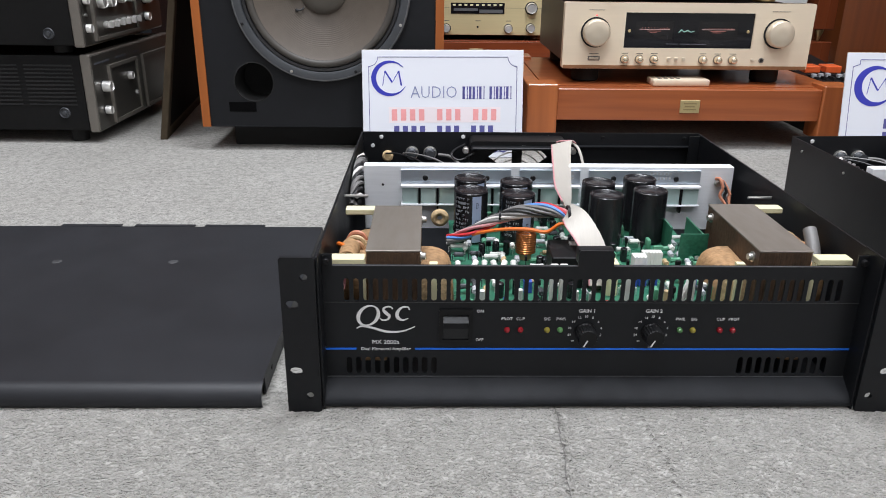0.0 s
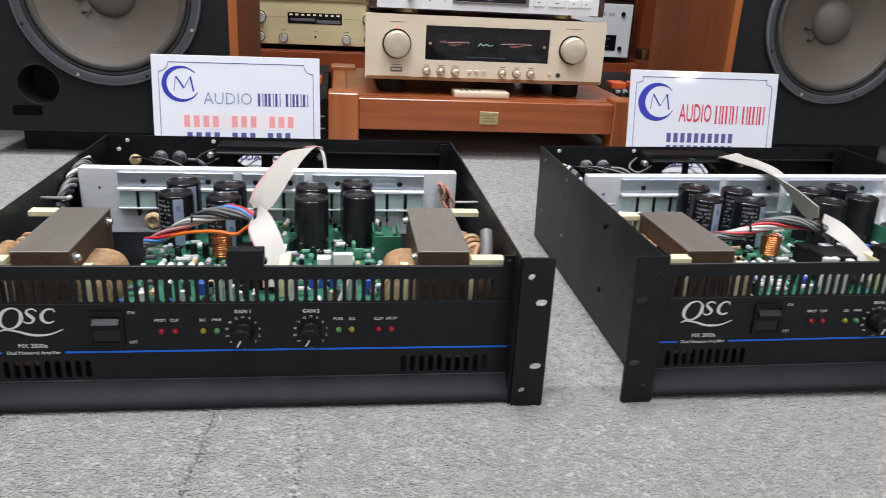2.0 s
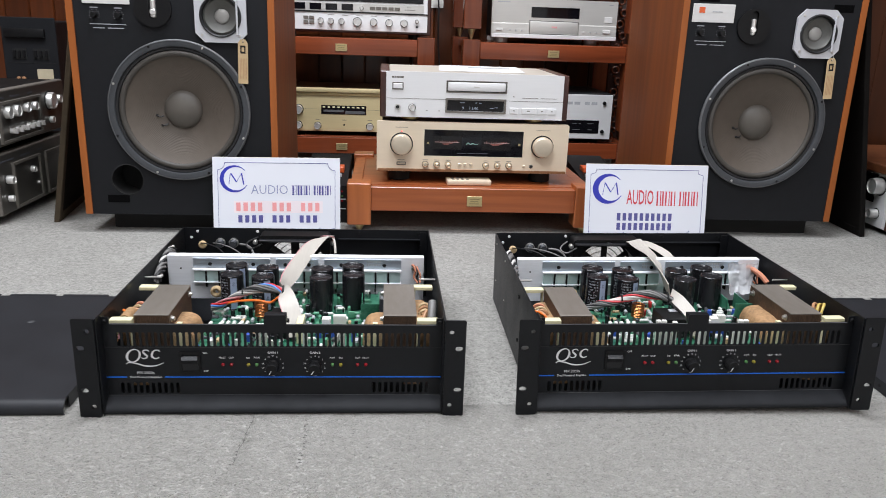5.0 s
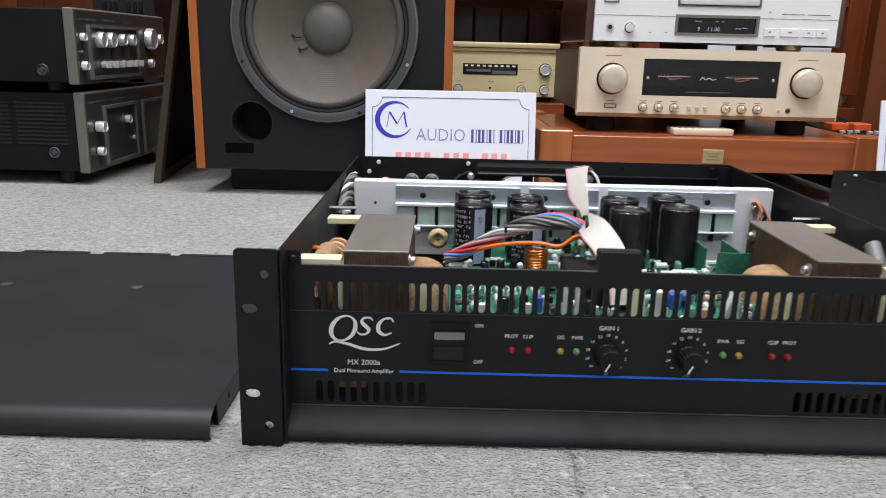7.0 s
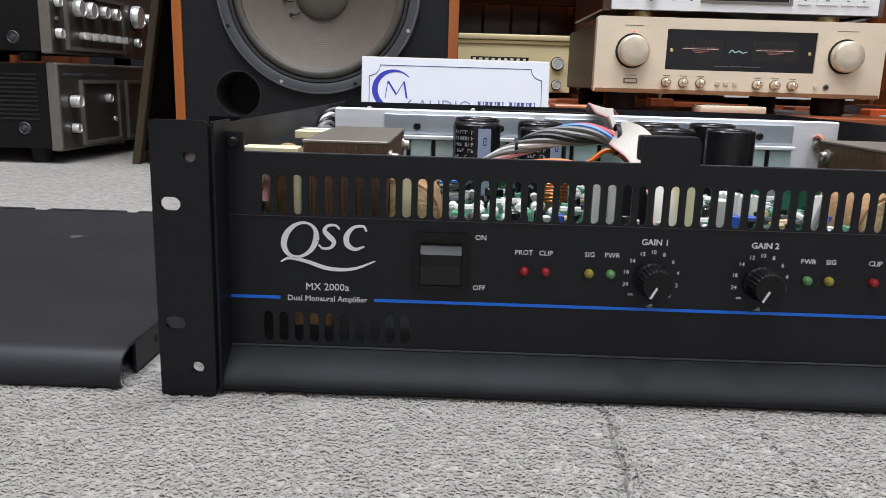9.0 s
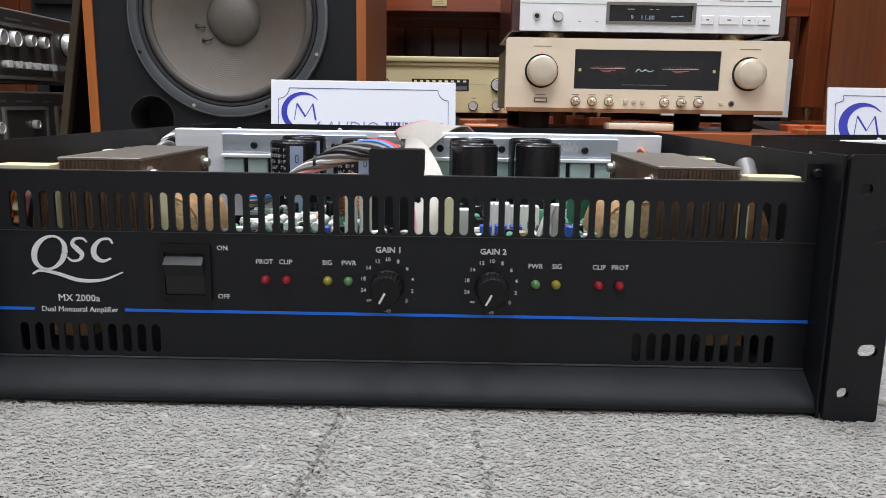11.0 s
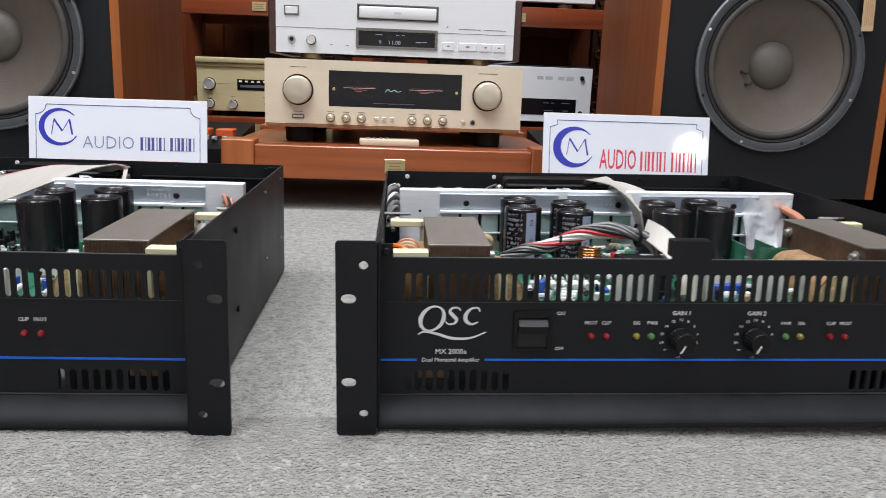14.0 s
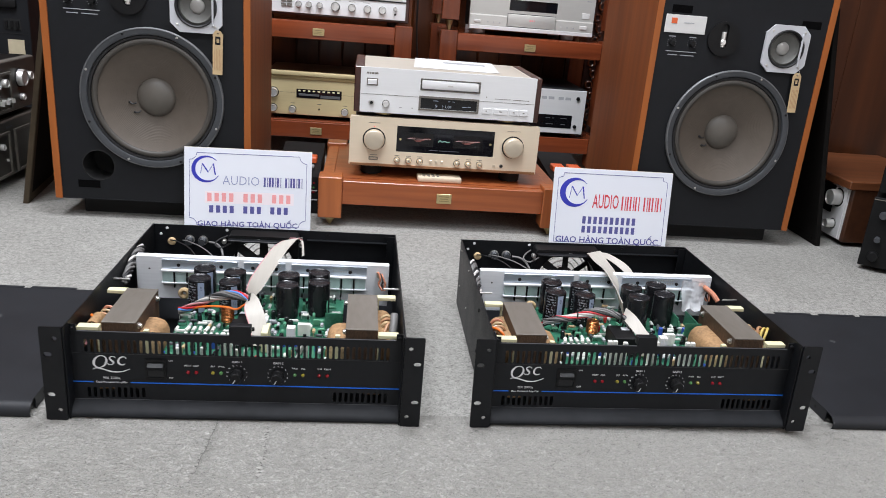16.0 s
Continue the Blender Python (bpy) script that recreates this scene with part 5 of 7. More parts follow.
# ---- floor-standing loudspeakers ----
def woofer(spk, x, z, r):
    prof = [(r, 0.0), (r, 0.004), (r - 0.0015, 0.0062), (r - 0.010, 0.0066), (r - 0.0145, 0.0052), (r - 0.0165, 0.000)]
    basket = part("woofer_frame", lathe(prof, (x, 0, z), "y", 72), BASKET, spk, "grey cast woofer frame")
    # thin outer rim, paler than the frame
    part("rim_edge", lathe([(r + 0.0004, 0.0), (r + 0.0004, 0.0048), (r - 0.0012, 0.0068), (r - 0.0030, 0.0070)], (x, 0, z), "y", 72), RIM, basket)
    for k in range(8):
        a = radians(22.5 + 45 * k)
        part("frame_screw", rod((x + (r - 0.006) * math.cos(a), -0.0060, z + (r - 0.006) * math.sin(a)), 0.0028, 0.0014, "y", 10, 0.0004), ZINC if k % 2 else BLACK_PLASTIC, basket)
    s1 = r - 0.0165
    part("gasket", lathe([(s1 + 0.001, 0.0005), (s1 - 0.001, 0.0028), (s1 - 0.005, 0.0022), (s1 - 0.0065, -0.001)], (x, 0, z), "y", 72), BLACK_RUBBER, basket)
    roll = [(s1 - 0.0065 - 0.0125 * (1 - math.cos(radians(a))) / 2 * 1.0, -0.001 + 0.0048 * math.sin(radians(a))) for a in range(0, 181, 20)]
    part("surround", lathe(roll, (x, 0, z), "y", 72), SURROUND, basket, "rolled cloth surround")
    c1 = s1 - 0.019
    cone = []
    for k in range(0, 141):
        t = k / 140
        rr = c1 - (c1 - 0.041) * t
        dep = -0.002 - 0.030 * (t ** 0.85)
        if 0.22 < t < 0.80:
            dep += 0.00015 * math.sin(t * 150) * min(1.0, (t - 0.22) / 0.1, (0.80 - t) / 0.1)
        cone.append((rr, dep))
    part("cone", lathe(cone, (x, 0, z), "y", 72), CONE, basket, "ribbed grey-brown paper cone")
    cap = [(0.0425 * math.sin(radians(a)), -0.034 + 0.021 * math.cos(radians(a))) for a in range(90, -1, -9)]
    part("dust_cap", lathe(cap, (x, 0, z), "y", 48), DUST_CAP, basket)
    part("glue_ring", lathe([(0.0440, -0.0328), (0.0432, -0.0318), (0.0418, -0.0328)], (x, 0, z), "y", 48), BLACK_RUBBER, basket)
    for q in (-1, 1):
        a = radians(205 + 12 * q)
        part("lead_knot", rod((x + 0.058 * math.cos(a), 0.026, z + 0.058 * math.sin(a)), 0.0030, 0.0040, "y", 8, 0.001), BLACK_RUBBER, basket)
        part("tinsel_lead", tube([(x + 0.058 * math.cos(a), 0.023, z + 0.058 * math.sin(a)), (x + 0.053 * math.cos(a + 0.08), 0.022, z + 0.053 * math.sin(a + 0.08)), (x + 0.046 * math.cos(a + 0.1), 0.027, z + 0.046 * math.sin(a + 0.1))], 0.0016, 5), BLACK_RUBBER, basket)


def midrange(spk, x, z):
    h, c = 0.0545, 0.019
    octo = [(-h, -h + c), (-h + c, -h), (h - c, -h), (h, -h + c), (h, h - c), (h - c, h), (-h + c, h), (-h, h - c)]
    plate = part("midrange_plate", sheet([(x + a, z + b) for a, b in octo], [ring(x, z, 0.0440, 48)], 0.006, (0, -0.006, 0)), DRIVER_WHITE, spk, "pale grey eight-sided driver plate", 25)
    for a in (45, 135, 225, 315):
        part("plate_screw", rod((x + 0.056 * math.cos(radians(a)), -0.0058, z + 0.056 * math.sin(radians(a))), 0.0028, 0.0016, "y", 10, 0.0004), ZINC, plate)
    part("rubber_ring", lathe([(0.0445, 0.0), (0.0440, 0.0085), (0.0415, 0.0095), (0.0395, 0.008), (0.0385, -0.002)], (x, 0, z), "y", 48), BLACK_RUBBER, plate)
    cone = [(0.0385, -0.002), (0.034, 0.0012), (0.0315, -0.001)] + [(0.031 - 0.019 * k / 6, -0.002 - 0.012 * k / 6) for k in range(7)]
    part("midrange_cone", lathe(cone, (x, 0, z), "y", 48), material("grey_cone", (0.13, 0.13, 0.12), 0.6, 0, 0.1, 60) if "grey_cone" not in bpy.data.materials else bpy.data.materials["grey_cone"], plate)
    part("midrange_cap", lathe([(0.0158 * math.sin(radians(a)), -0.0105 + 0.0055 * math.cos(radians(a))) for a in range(90, -1, -15)], (x, 0, z), "y", 24),
         bpy.data.materials["pale_cap"] if "pale_cap" in bpy.data.materials else material("pale_cap", (0.40, 0.39, 0.37), 0.35, 0.2, 0.1, 60), plate)
    # pale strip for the tag's string and the reflection, painted as one
    part("lead_strip", box((x + 0.033, -0.011, z - 0.038), (x + 0.037, -0.0062, z + 0.036), 0.0008), DRIVER_WHITE, plate)


def loudspeaker(m, label, dx=0.0, tdx=0.0, up=0.0, wx=0.0, px=0.0):
    spk = thing("loudspeaker", m, label, "loudspeaker", "pair of loudspeakers")
    W, D, H, t = 0.2175, 0.385, 0.625, 0.0145
    z0 = 0.044
    for s in (-1, 1):
        a, b = sorted((s * (W - t), s * W))
        panel = part("side_panel", box((a, 0.002, z0), (b, D, z0 + H), 0.0008), VENEER, spk, "walnut-veneered side panel")
        part("edge_strip", box((a, 0.0, z0), (b, 0.0022, z0 + H)), VENEER_EDGE, panel, "orange-brown veneer edge")
    part("top_panel", box((-W + t, 0.002, z0 + H - t), (W - t, D, z0 + H)), VENEER, spk)
    part("bottom_panel", box((-W + t, 0.002, z0), (W - t, D, z0 + 0.002)), BAFFLE, spk)
    part("back_panel", box((-W + t, D - 0.012, z0 + 0.002), (W - t, D - 0.001, z0 + H - t)), BAFFLE, spk)
    holes = [ring(0.0075 + dx + wx, z0 + 0.237, 0.136, 64), ring(-0.120 + dx + px, z0 + 0.080, 0.034, 40), ring(0.1045 + dx, z0 + up + 0.441, 0.043, 40)]
    part("baffle", sheet(rect(-W + t, z0 + 0.002, W - t, z0 + H - t), holes, 0.018, (0, 0.003, 0)), BAFFLE, spk, "blue-black painted front baffle", 25)
    part("driver_chamber", box((-W + t + 0.001, 0.075, z0 + 0.003), (W - t - 0.001, 0.080, z0 + H - t - 0.001)), DEEP_BLACK, spk)
    woofer(spk, 0.0075 + dx + wx, z0 + 0.237, 0.1535)
    midrange(spk, 0.1045 + dx, z0 + up + 0.441)
    port = part("bass_port", lathe([(0.0372, -0.003), (0.0365, -0.0008), (0.0340, 0.0002), (0.0335, -0.070), (0.0, -0.071)], (-0.120 + dx + px, 0.0025, z0 + 0.080), "y", 40), DEEP_BLACK, spk, "round black bass port")
    # tweeter: round plate with an upright slot and a lens in it
    tx, tz = -0.037 + dx + tdx, z0 + up + 0.453
    tw = part("tweeter", sheet(ring(tx, tz, 0.0390, 48), [slot(tx, tz + 0.006, 0.0165, 0.056)], 0.006, (0, -0.0035, 0)), BLACK_PLASTIC, spk, "round black slot tweeter", 25)
    part("tweeter_well", box((tx - 0.010, 0.0028, tz - 0.026), (tx + 0.010, 0.0036, tz + 0.038)), DEEP_BLACK, tw)
    part("acoustic_lens", join(rod((tx, 0.003, tz - 0.020), 0.0065, 0.036, "z", 12, 0.002), rod((tx, 0.0015, tz - 0.008), 0.0070, 0.006, "y", 14, 0.002)), CHROME, tw)
    ddx = dx + tdx
    # level controls and maker's plate
    plate = part("name_plate", box((-0.183 + ddx, 0.0004, z0 + up + 0.4585), (-0.085 + ddx, 0.0028, z0 + up + 0.4990), 0.0006), PLATE_WHITE, spk, "white plate with a small orange mark")
    part("orange_square", box((-0.169 + ddx, -0.0002, z0 + up + 0.479), (-0.1555 + ddx, 0.0004, z0 + up + 0.4915)), ORANGE, plate)
    part("plate_print", bars([(-0.138 + ddx, -0.114 + ddx, z0 + up + 0.482)], 0.0, 0.0022, 0.0004), PRINT_GREY, plate)
    for x in (-0.160, -0.1105):
        kn = part("level_knob", lathe([(0.0070, -0.001), (0.0070, 0.004), (0.0055, 0.011), (0, 0.0115)], (x + ddx, 0.003, z0 + up + 0.4360), "y", 20), BLACK_PLASTIC, spk, "small black level control")
        part("scale_mark", [box((x + ddx + 0.0105 * math.sin(radians(a)) - 0.0005, 0.0024, z0 + up + 0.4360 + 0.0105 * math.cos(radians(a)) - 0.0005), (x + ddx + 0.0105 * math.sin(radians(a)) + 0.0005, 0.003, z0 + up + 0.4360 + 0.0105 * math.cos(radians(a)) + 0.0005)) for a in range(-130, 131, 26)], PRINT_GREY, kn)
        part("knob_title", bars([(x + ddx - 0.008, x + ddx + 0.008, z0 + up + 0.4505)], 0.0024, 0.0022, 0.0006), PRINT_GREY, kn)
    part("printed_line", bars([(-0.171 + ddx, -0.096 + ddx, z0 + up + 0.4170), (-0.165 + ddx, -0.141 + ddx, z0 + up + 0.4090), (-0.134 + ddx, -0.101 + ddx, z0 + up + 0.4090)], 0.0024, 0.0018, 0.0006), PRINT_GREY, spk)
    for x, z in ((-0.143, z0 + 0.036), (0.16, z0 + 0.505), (-0.16, z0 + 0.518), (0.15, z0 + 0.04)):
        if (x < 0) == (dx > -0.001) or z > 0.3:
            part("fastener_patch", box((x + dx - 0.024, 0.0022, z - 0.0085), (x + dx + 0.024, 0.0030, z + 0.0085), 0.0003), VELCRO, spk)
    part("plinth", box((-W + 0.045, 0.048, 0.0), (W - 0.030, D - 0.02, z0), 0.002), DEEP_BLACK, spk, "recessed black plinth")
    return spk


def price_tag(m, label, lean):
    tag = thing("hang_tag", m, label, "hang tag", "tags on the loudspeakers")
    outline = [(-0.0105, -0.094), (0.0105, -0.094), (0.0105, -0.008), (0.005, 0.0), (-0.005, 0.0), (-0.0105, -0.008)]
    part("card", sheet(outline, [ring(0, -0.006, 0.0018, 10)], 0.0008), KRAFT, tag, "tan kraft card")
    part("black_print", sheet(rect(-0.0055, -0.030, 0.0055, -0.013), [rect(-0.0028, -0.026, 0.0028, -0.017)], 0.0004, (0, -0.0006, 0)), BLACK_PLASTIC, tag)
    part("small_print", bars([(-0.0066 + 0.0033 * k, -0.0056 + 0.0033 * k, -0.062) for k in range(5)], -0.0004, 0.044), BROWN_WIRE, tag)
    part("string", tube([(0, -0.001, -0.006), (0.0015, -0.003, 0.002), (0.000, 0.0, 0.010)], 0.0005, 5), WHITE_WIRE, tag)
    return tag


SPK_L = (-0.323, 0.855)
SPK_R = (1.0235, 0.885)
loudspeaker(pose(SPK_L[0], SPK_L[1], 0), "walnut loudspeaker with grille off beside its leaning grille frame", 0.0, 0.0, 0.0, -0.0015)
loudspeaker(pose(SPK_R[0], SPK_R[1], 0), "walnut loudspeaker with grille off and a kraft tag", 0.002, -0.013, 0.006, -0.004, -0.024)
price_tag(pose(SPK_L[0] + 0.150, SPK_L[1] - 0.0075, 0.439, 0, 1.5, 0), "tan kraft tag tied below the midrange driver", 0)
price_tag(pose(SPK_R[0] + 0.148, SPK_R[1] - 0.0075, 0.439, 0, -3, 0), "tan kraft tag hanging aslant below the midrange driver", 0)


def grille_frame(m, label, edge):
    g = thing("speaker_grille", m, label, "speaker grille", "grilles leaning by the loudspeakers")
    t = 0.013
    for name, lo, hi in (("frame_upright", (0, 0, 0), (t, 0.022, 0.60)), ("frame_upright", (0, 0.372, 0), (t, 0.394, 0.60)),
                         ("frame_rail", (0, 0.0225, 0), (t, 0.3715, 0.022)), ("frame_rail", (0, 0.0225, 0.578), (t, 0.3715, 0.60))):
        part(name, box(lo, hi, 0.0015), edge, g)
    part("cloth", box((0.003, 0.0225, 0.0225), (0.006, 0.3715, 0.5775)), GRILLE, g, "black grille cloth")
    part("cloth_back", box((0.0085, 0.0225, 0.0225), (0.0115, 0.3715, 0.5775)), GRILLE, g)
    return g


grille_frame(pose(-0.650, 0.938, 0.0, 0, 9.6, 6.5), "dark cloth grille frame with brown edge leaning against the loudspeaker", GRILLE_EDGE)
grille_frame(pose(1.356, 0.905, 0.0, 0, -9.2, -2) @ Matrix.Scale(-1, 4, (1, 0, 0)), "black cloth grille frame leaning against the loudspeaker", GRILLE)


# ---- printed signs ----
def sign_board(m, w, h, first, label):
    sg = thing("shop_sign", m, label, "sign", "signs behind the amplifiers")
    part("panel", box((0, 0, 0), (w, 0.0035, h), 0.0006), SIGN_WHITE, sg, "glossy white printed board")
    part("cut_edge", box((0.0005, 0.0003, h - 0.0006), (w - 0.0005, 0.0034, h + 0.0008)), SIGN_EDGE, sg)
    part("foot", box((0.04, 0.0036, 0.0), (w - 0.04, 0.040, 0.003)), SIGN_WHITE, sg)
    i, n = 0.0115, 0.016
    def U(u, v):
        return (w * u, h * (1 - v))
    if first:
        border = []
        for (cx, cz, a0) in ((i, i, 0), (i, h - i, -90), (w - i, h - i, 180), (w - i, i, 90)):
            border.append([(cx + n * math.cos(radians(a0 + 90 * k / 6)), cz + n * math.sin(radians(a0 + 90 * k / 6))) for k in range(7)])
        pts = [q for c in border for q in c]
    else:
        pts = [(i, i), (i, h - i - 0.012), (i + 0.012, h - i - 0.008), (i + 0.012, h - i), (w - i - 0.012, h - i), (w - i - 0.012, h - i - 0.008), (w - i, h - i - 0.012), (w - i, i)]
    segs = []
    for k in range(len(pts)):
        a, b = Vector((pts[k][0], 0, pts[k][1])), Vector((pts[(k + 1) % len(pts)][0], 0, pts[(k + 1) % len(pts)][1]))
        segs.append(tube([a + Vector((0, -0.0001, 0)), b + Vector((0, -0.0001, 0))], 0.0006, 4, 1))
    part("border_line", join(*segs), SIGN_NAVY, sg, "thin blue border line")
    # round emblem: a thick crescent and a zigzag
    cx, cz, r = (w * 0.175, h * 0.745, 0.0280) if first else (w * 0.195, h * 0.70, 0.0315)
    arc = [(cx + r * 1.05 * math.cos(radians(a)), cz + r * math.sin(radians(a))) for a in range(42, 331, 24)]
    ws = [0.0012 + (0.0074 if first else 0.0125) * max(0.0, math.sin(math.pi * k / (len(arc) - 1))) ** 1.5 for k in range(len(arc))]
    zig = [(cx - r * 0.50, cz - r * 0.45), (cx - r * 0.36, cz + r * 0.45), (cx + r * 0.10, cz - r * 0.25), (cx + r * 0.50, cz + r * 0.45), (cx + r * 0.66, cz - r * 0.45)]
    zz = [stroke([zig[k], zig[k + 1]], [0.0011 + 0.0016 * (k % 2), 0.0011 + 0.0016 * (k % 2)], -0.0004, 0.0004, 2) for k in range(4)]
    part("emblem", join(stroke(arc, ws, -0.0004, 0.0004, 4), *zz), SIGN_BLUE, sg, "blue crescent emblem")
    c1, c2 = (SIGN_SLATE, SIGN_NAVY) if first else (SIGN_RED, SIGN_RED)
    if first:
        part("lettering", words("AUDIO", 0.0295, w * 0.4425, -0.0003, h * 0.612, "CENTER", -0.0003, 0.88), c1, sg)
        x0, x1, zc, hh = w * 0.620, w * 0.935, h * 0.612, 0.0215
    else:
        part("lettering", words("AUDIO", 0.0475, w * 0.450, -0.0003, h * 0.588, "CENTER", 0.0004, 0.43), c1, sg)
        x0, x1, zc, hh = w * 0.585, w * 0.935, h * 0.585, 0.0335
    # the shop's name as plain uprights, two words of seven
    unit = (x1 - x0) / 13.4
    x = x0
    rows = []
    for word in range(2):
        for narrow in (0, 1, 0, 0):
            thick, thin = (0.62, 0.22) if first else (0.46, 0.30)
            rows.append((x, thick * unit))
            if not narrow:
                rows.append((x + (1.40 - thin) * unit, thin * unit))
            x += (0.95 if narrow else 1.75) * unit
        x += 1.0 * unit
    for bx, bw in rows:
        part("name_bar", box((bx, -0.0004, zc - hh / 2), (bx + bw, 0.0, zc + hh / 2)), c2, sg)
        for q in (-1, 1):
            part("name_serif", box((bx - 0.10 * unit, -0.0003, zc + q * (hh / 2 - 0.0005) - 0.0005), (bx + bw + 0.10 * unit, 0.0, zc + q * (hh / 2 - 0.0005) + 0.0005)), c2, sg)
    def digits(u0, u1, v, hh, mt, name, groups):
        a, b = w * u0, w * u1
        p = (b - a) / groups
        for k in range(groups):
            if not (first and k in (4, 8)):
                part(name, box((a + p * k + p * 0.2, -0.0004, h * (1 - v) - hh / 2), (a + p * (k + 1) - p * 0.2, 0.0, h * (1 - v) + hh / 2)), mt, sg)
    if first:
        part("pink_band", bars([(w * 0.16, w * 0.86, h * 0.408)], -0.0002, 0.027, 0.0002), material("pale_pink", (0.80, 0.72, 0.75), 0.3, 0, 0.03, 20), sg)
        digits(0.167, 0.845, 0.592, 0.0195, SIGN_PINK, "number_bar", 12)
        digits(0.182, 0.825, 0.738, 0.0165, SIGN_DIGIT, "number_bar", 12)
        part("lettering", words("GIAO HÀNG TOÀN QUỐC", 0.0172, w * 0.498, -0.0003, h * 0.078, "CENTER", 0.0002, 1.08), SIGN_NAVY, sg)
    else:
        digits(0.257, 0.726, 0.648, 0.0175, SIGN_DIGIT, "number_bar", 10)
        digits(0.257, 0.726, 0.768, 0.0165, SIGN_DIGIT, "number_bar", 10)
        part("lettering", words("GIAO HÀNG TOÀN QUỐC", 0.0205, w * 0.492, -0.0003, h * 0.092, "CENTER", 0.0003, 1.04), SIGN_NAVY, sg)
    return sg


sign_board(pose(-0.246, 0.800, 0.0005, -9, 0, 3), 0.282, 0.1865, True, "glossy white printed shop sign with thin blue letters on carpet")
sign_board(pose(0.601, 0.804, 0.0005, -9, 0, 1), 0.293, 0.188, False, "glossy white printed shop sign with red and blue letters on carpet")


# ---- low stand with receiver and disc player ----
def turned_knob(parent, at, r, h, mat, name="knob", label="", axis="y", seg=32):
    if mat is CHROME:
        part("knob_collar", rod(at, r * 1.14, 0.0012, axis, seg), DEEP_BLACK, parent)
        body = [(r, -0.001), (r * 0.97, h * 0.8), (r * 0.90, h), (r * 0.80, h), (r * 0.76, h * 0.90), (0, h * 0.96)]
        return part(name, lathe(body, at, axis, seg), mat, parent, label, 25)
    return part(name, lathe([(r * 1.0, -0.001), (r, h * 0.75), (r * 0.93, h * 0.95), (r * 0.86, h), (r * 0.30, h * 0.985), (0, h * 0.985)], at, axis, seg), mat, parent, label, 40)


def low_stand():
    x0, x1, y0, y1 = 0.048, 0.648, 0.872, 1.330
    st = thing("low_stand", pose(0, 0, 0), "glossy cherry-wood hi-fi stand on brass cone feet", "hi-fi stand")
    for x in (x0, x1 - 0.056):
        for y in (y0, y1 - 0.056):
            p = part("corner_post", box((x, y, 0.022), (x + 0.056, y + 0.056, 0.122), 0.002), CHERRY_UP, st)
            part("cone_foot", lathe([(0, 0), (0.003, 0), (0.013, 0.018), (0.013, 0.022), (0, 0.022)], (x + 0.028, y + 0.028, 0), "z", 20), BRASS, p, "brass cone foot")
    for y in (y0 + 0.006, y1 - 0.034):
        part("beam", box((x0 + 0.056, y, 0.056), (x1 - 0.056, y + 0.028, 0.1135), 0.0015), CHERRY, st)
    for x in (x0 + 0.006, x1 - 0.034):
        part("side_beam", box((x, y0 + 0.056, 0.056), (x + 0.028, y1 - 0.056, 0.1135), 0.0015), CHERRY_UP, st)
    part("shelf_board", box((x0 + 0.0345, y0 + 0.0345, 0.094), (x1 - 0.0345, y1 - 0.0345, 0.1145)), CHERRY, st, "glossy cherry shelf board")
    pl = part("brass_plaque", box((0.331, y0 + 0.0035, 0.0705), (0.367, y0 + 0.0065, 0.0945), 0.0006), BRASS, st, "small square brass plaque")
    part("plaque_mark", bars([(0.337, 0.361, 0.0880), (0.339, 0.358, 0.0825), (0.337, 0.361, 0.0770)], y0 + 0.0032, 0.0022), BRASS_DARK, pl)


low_stand()


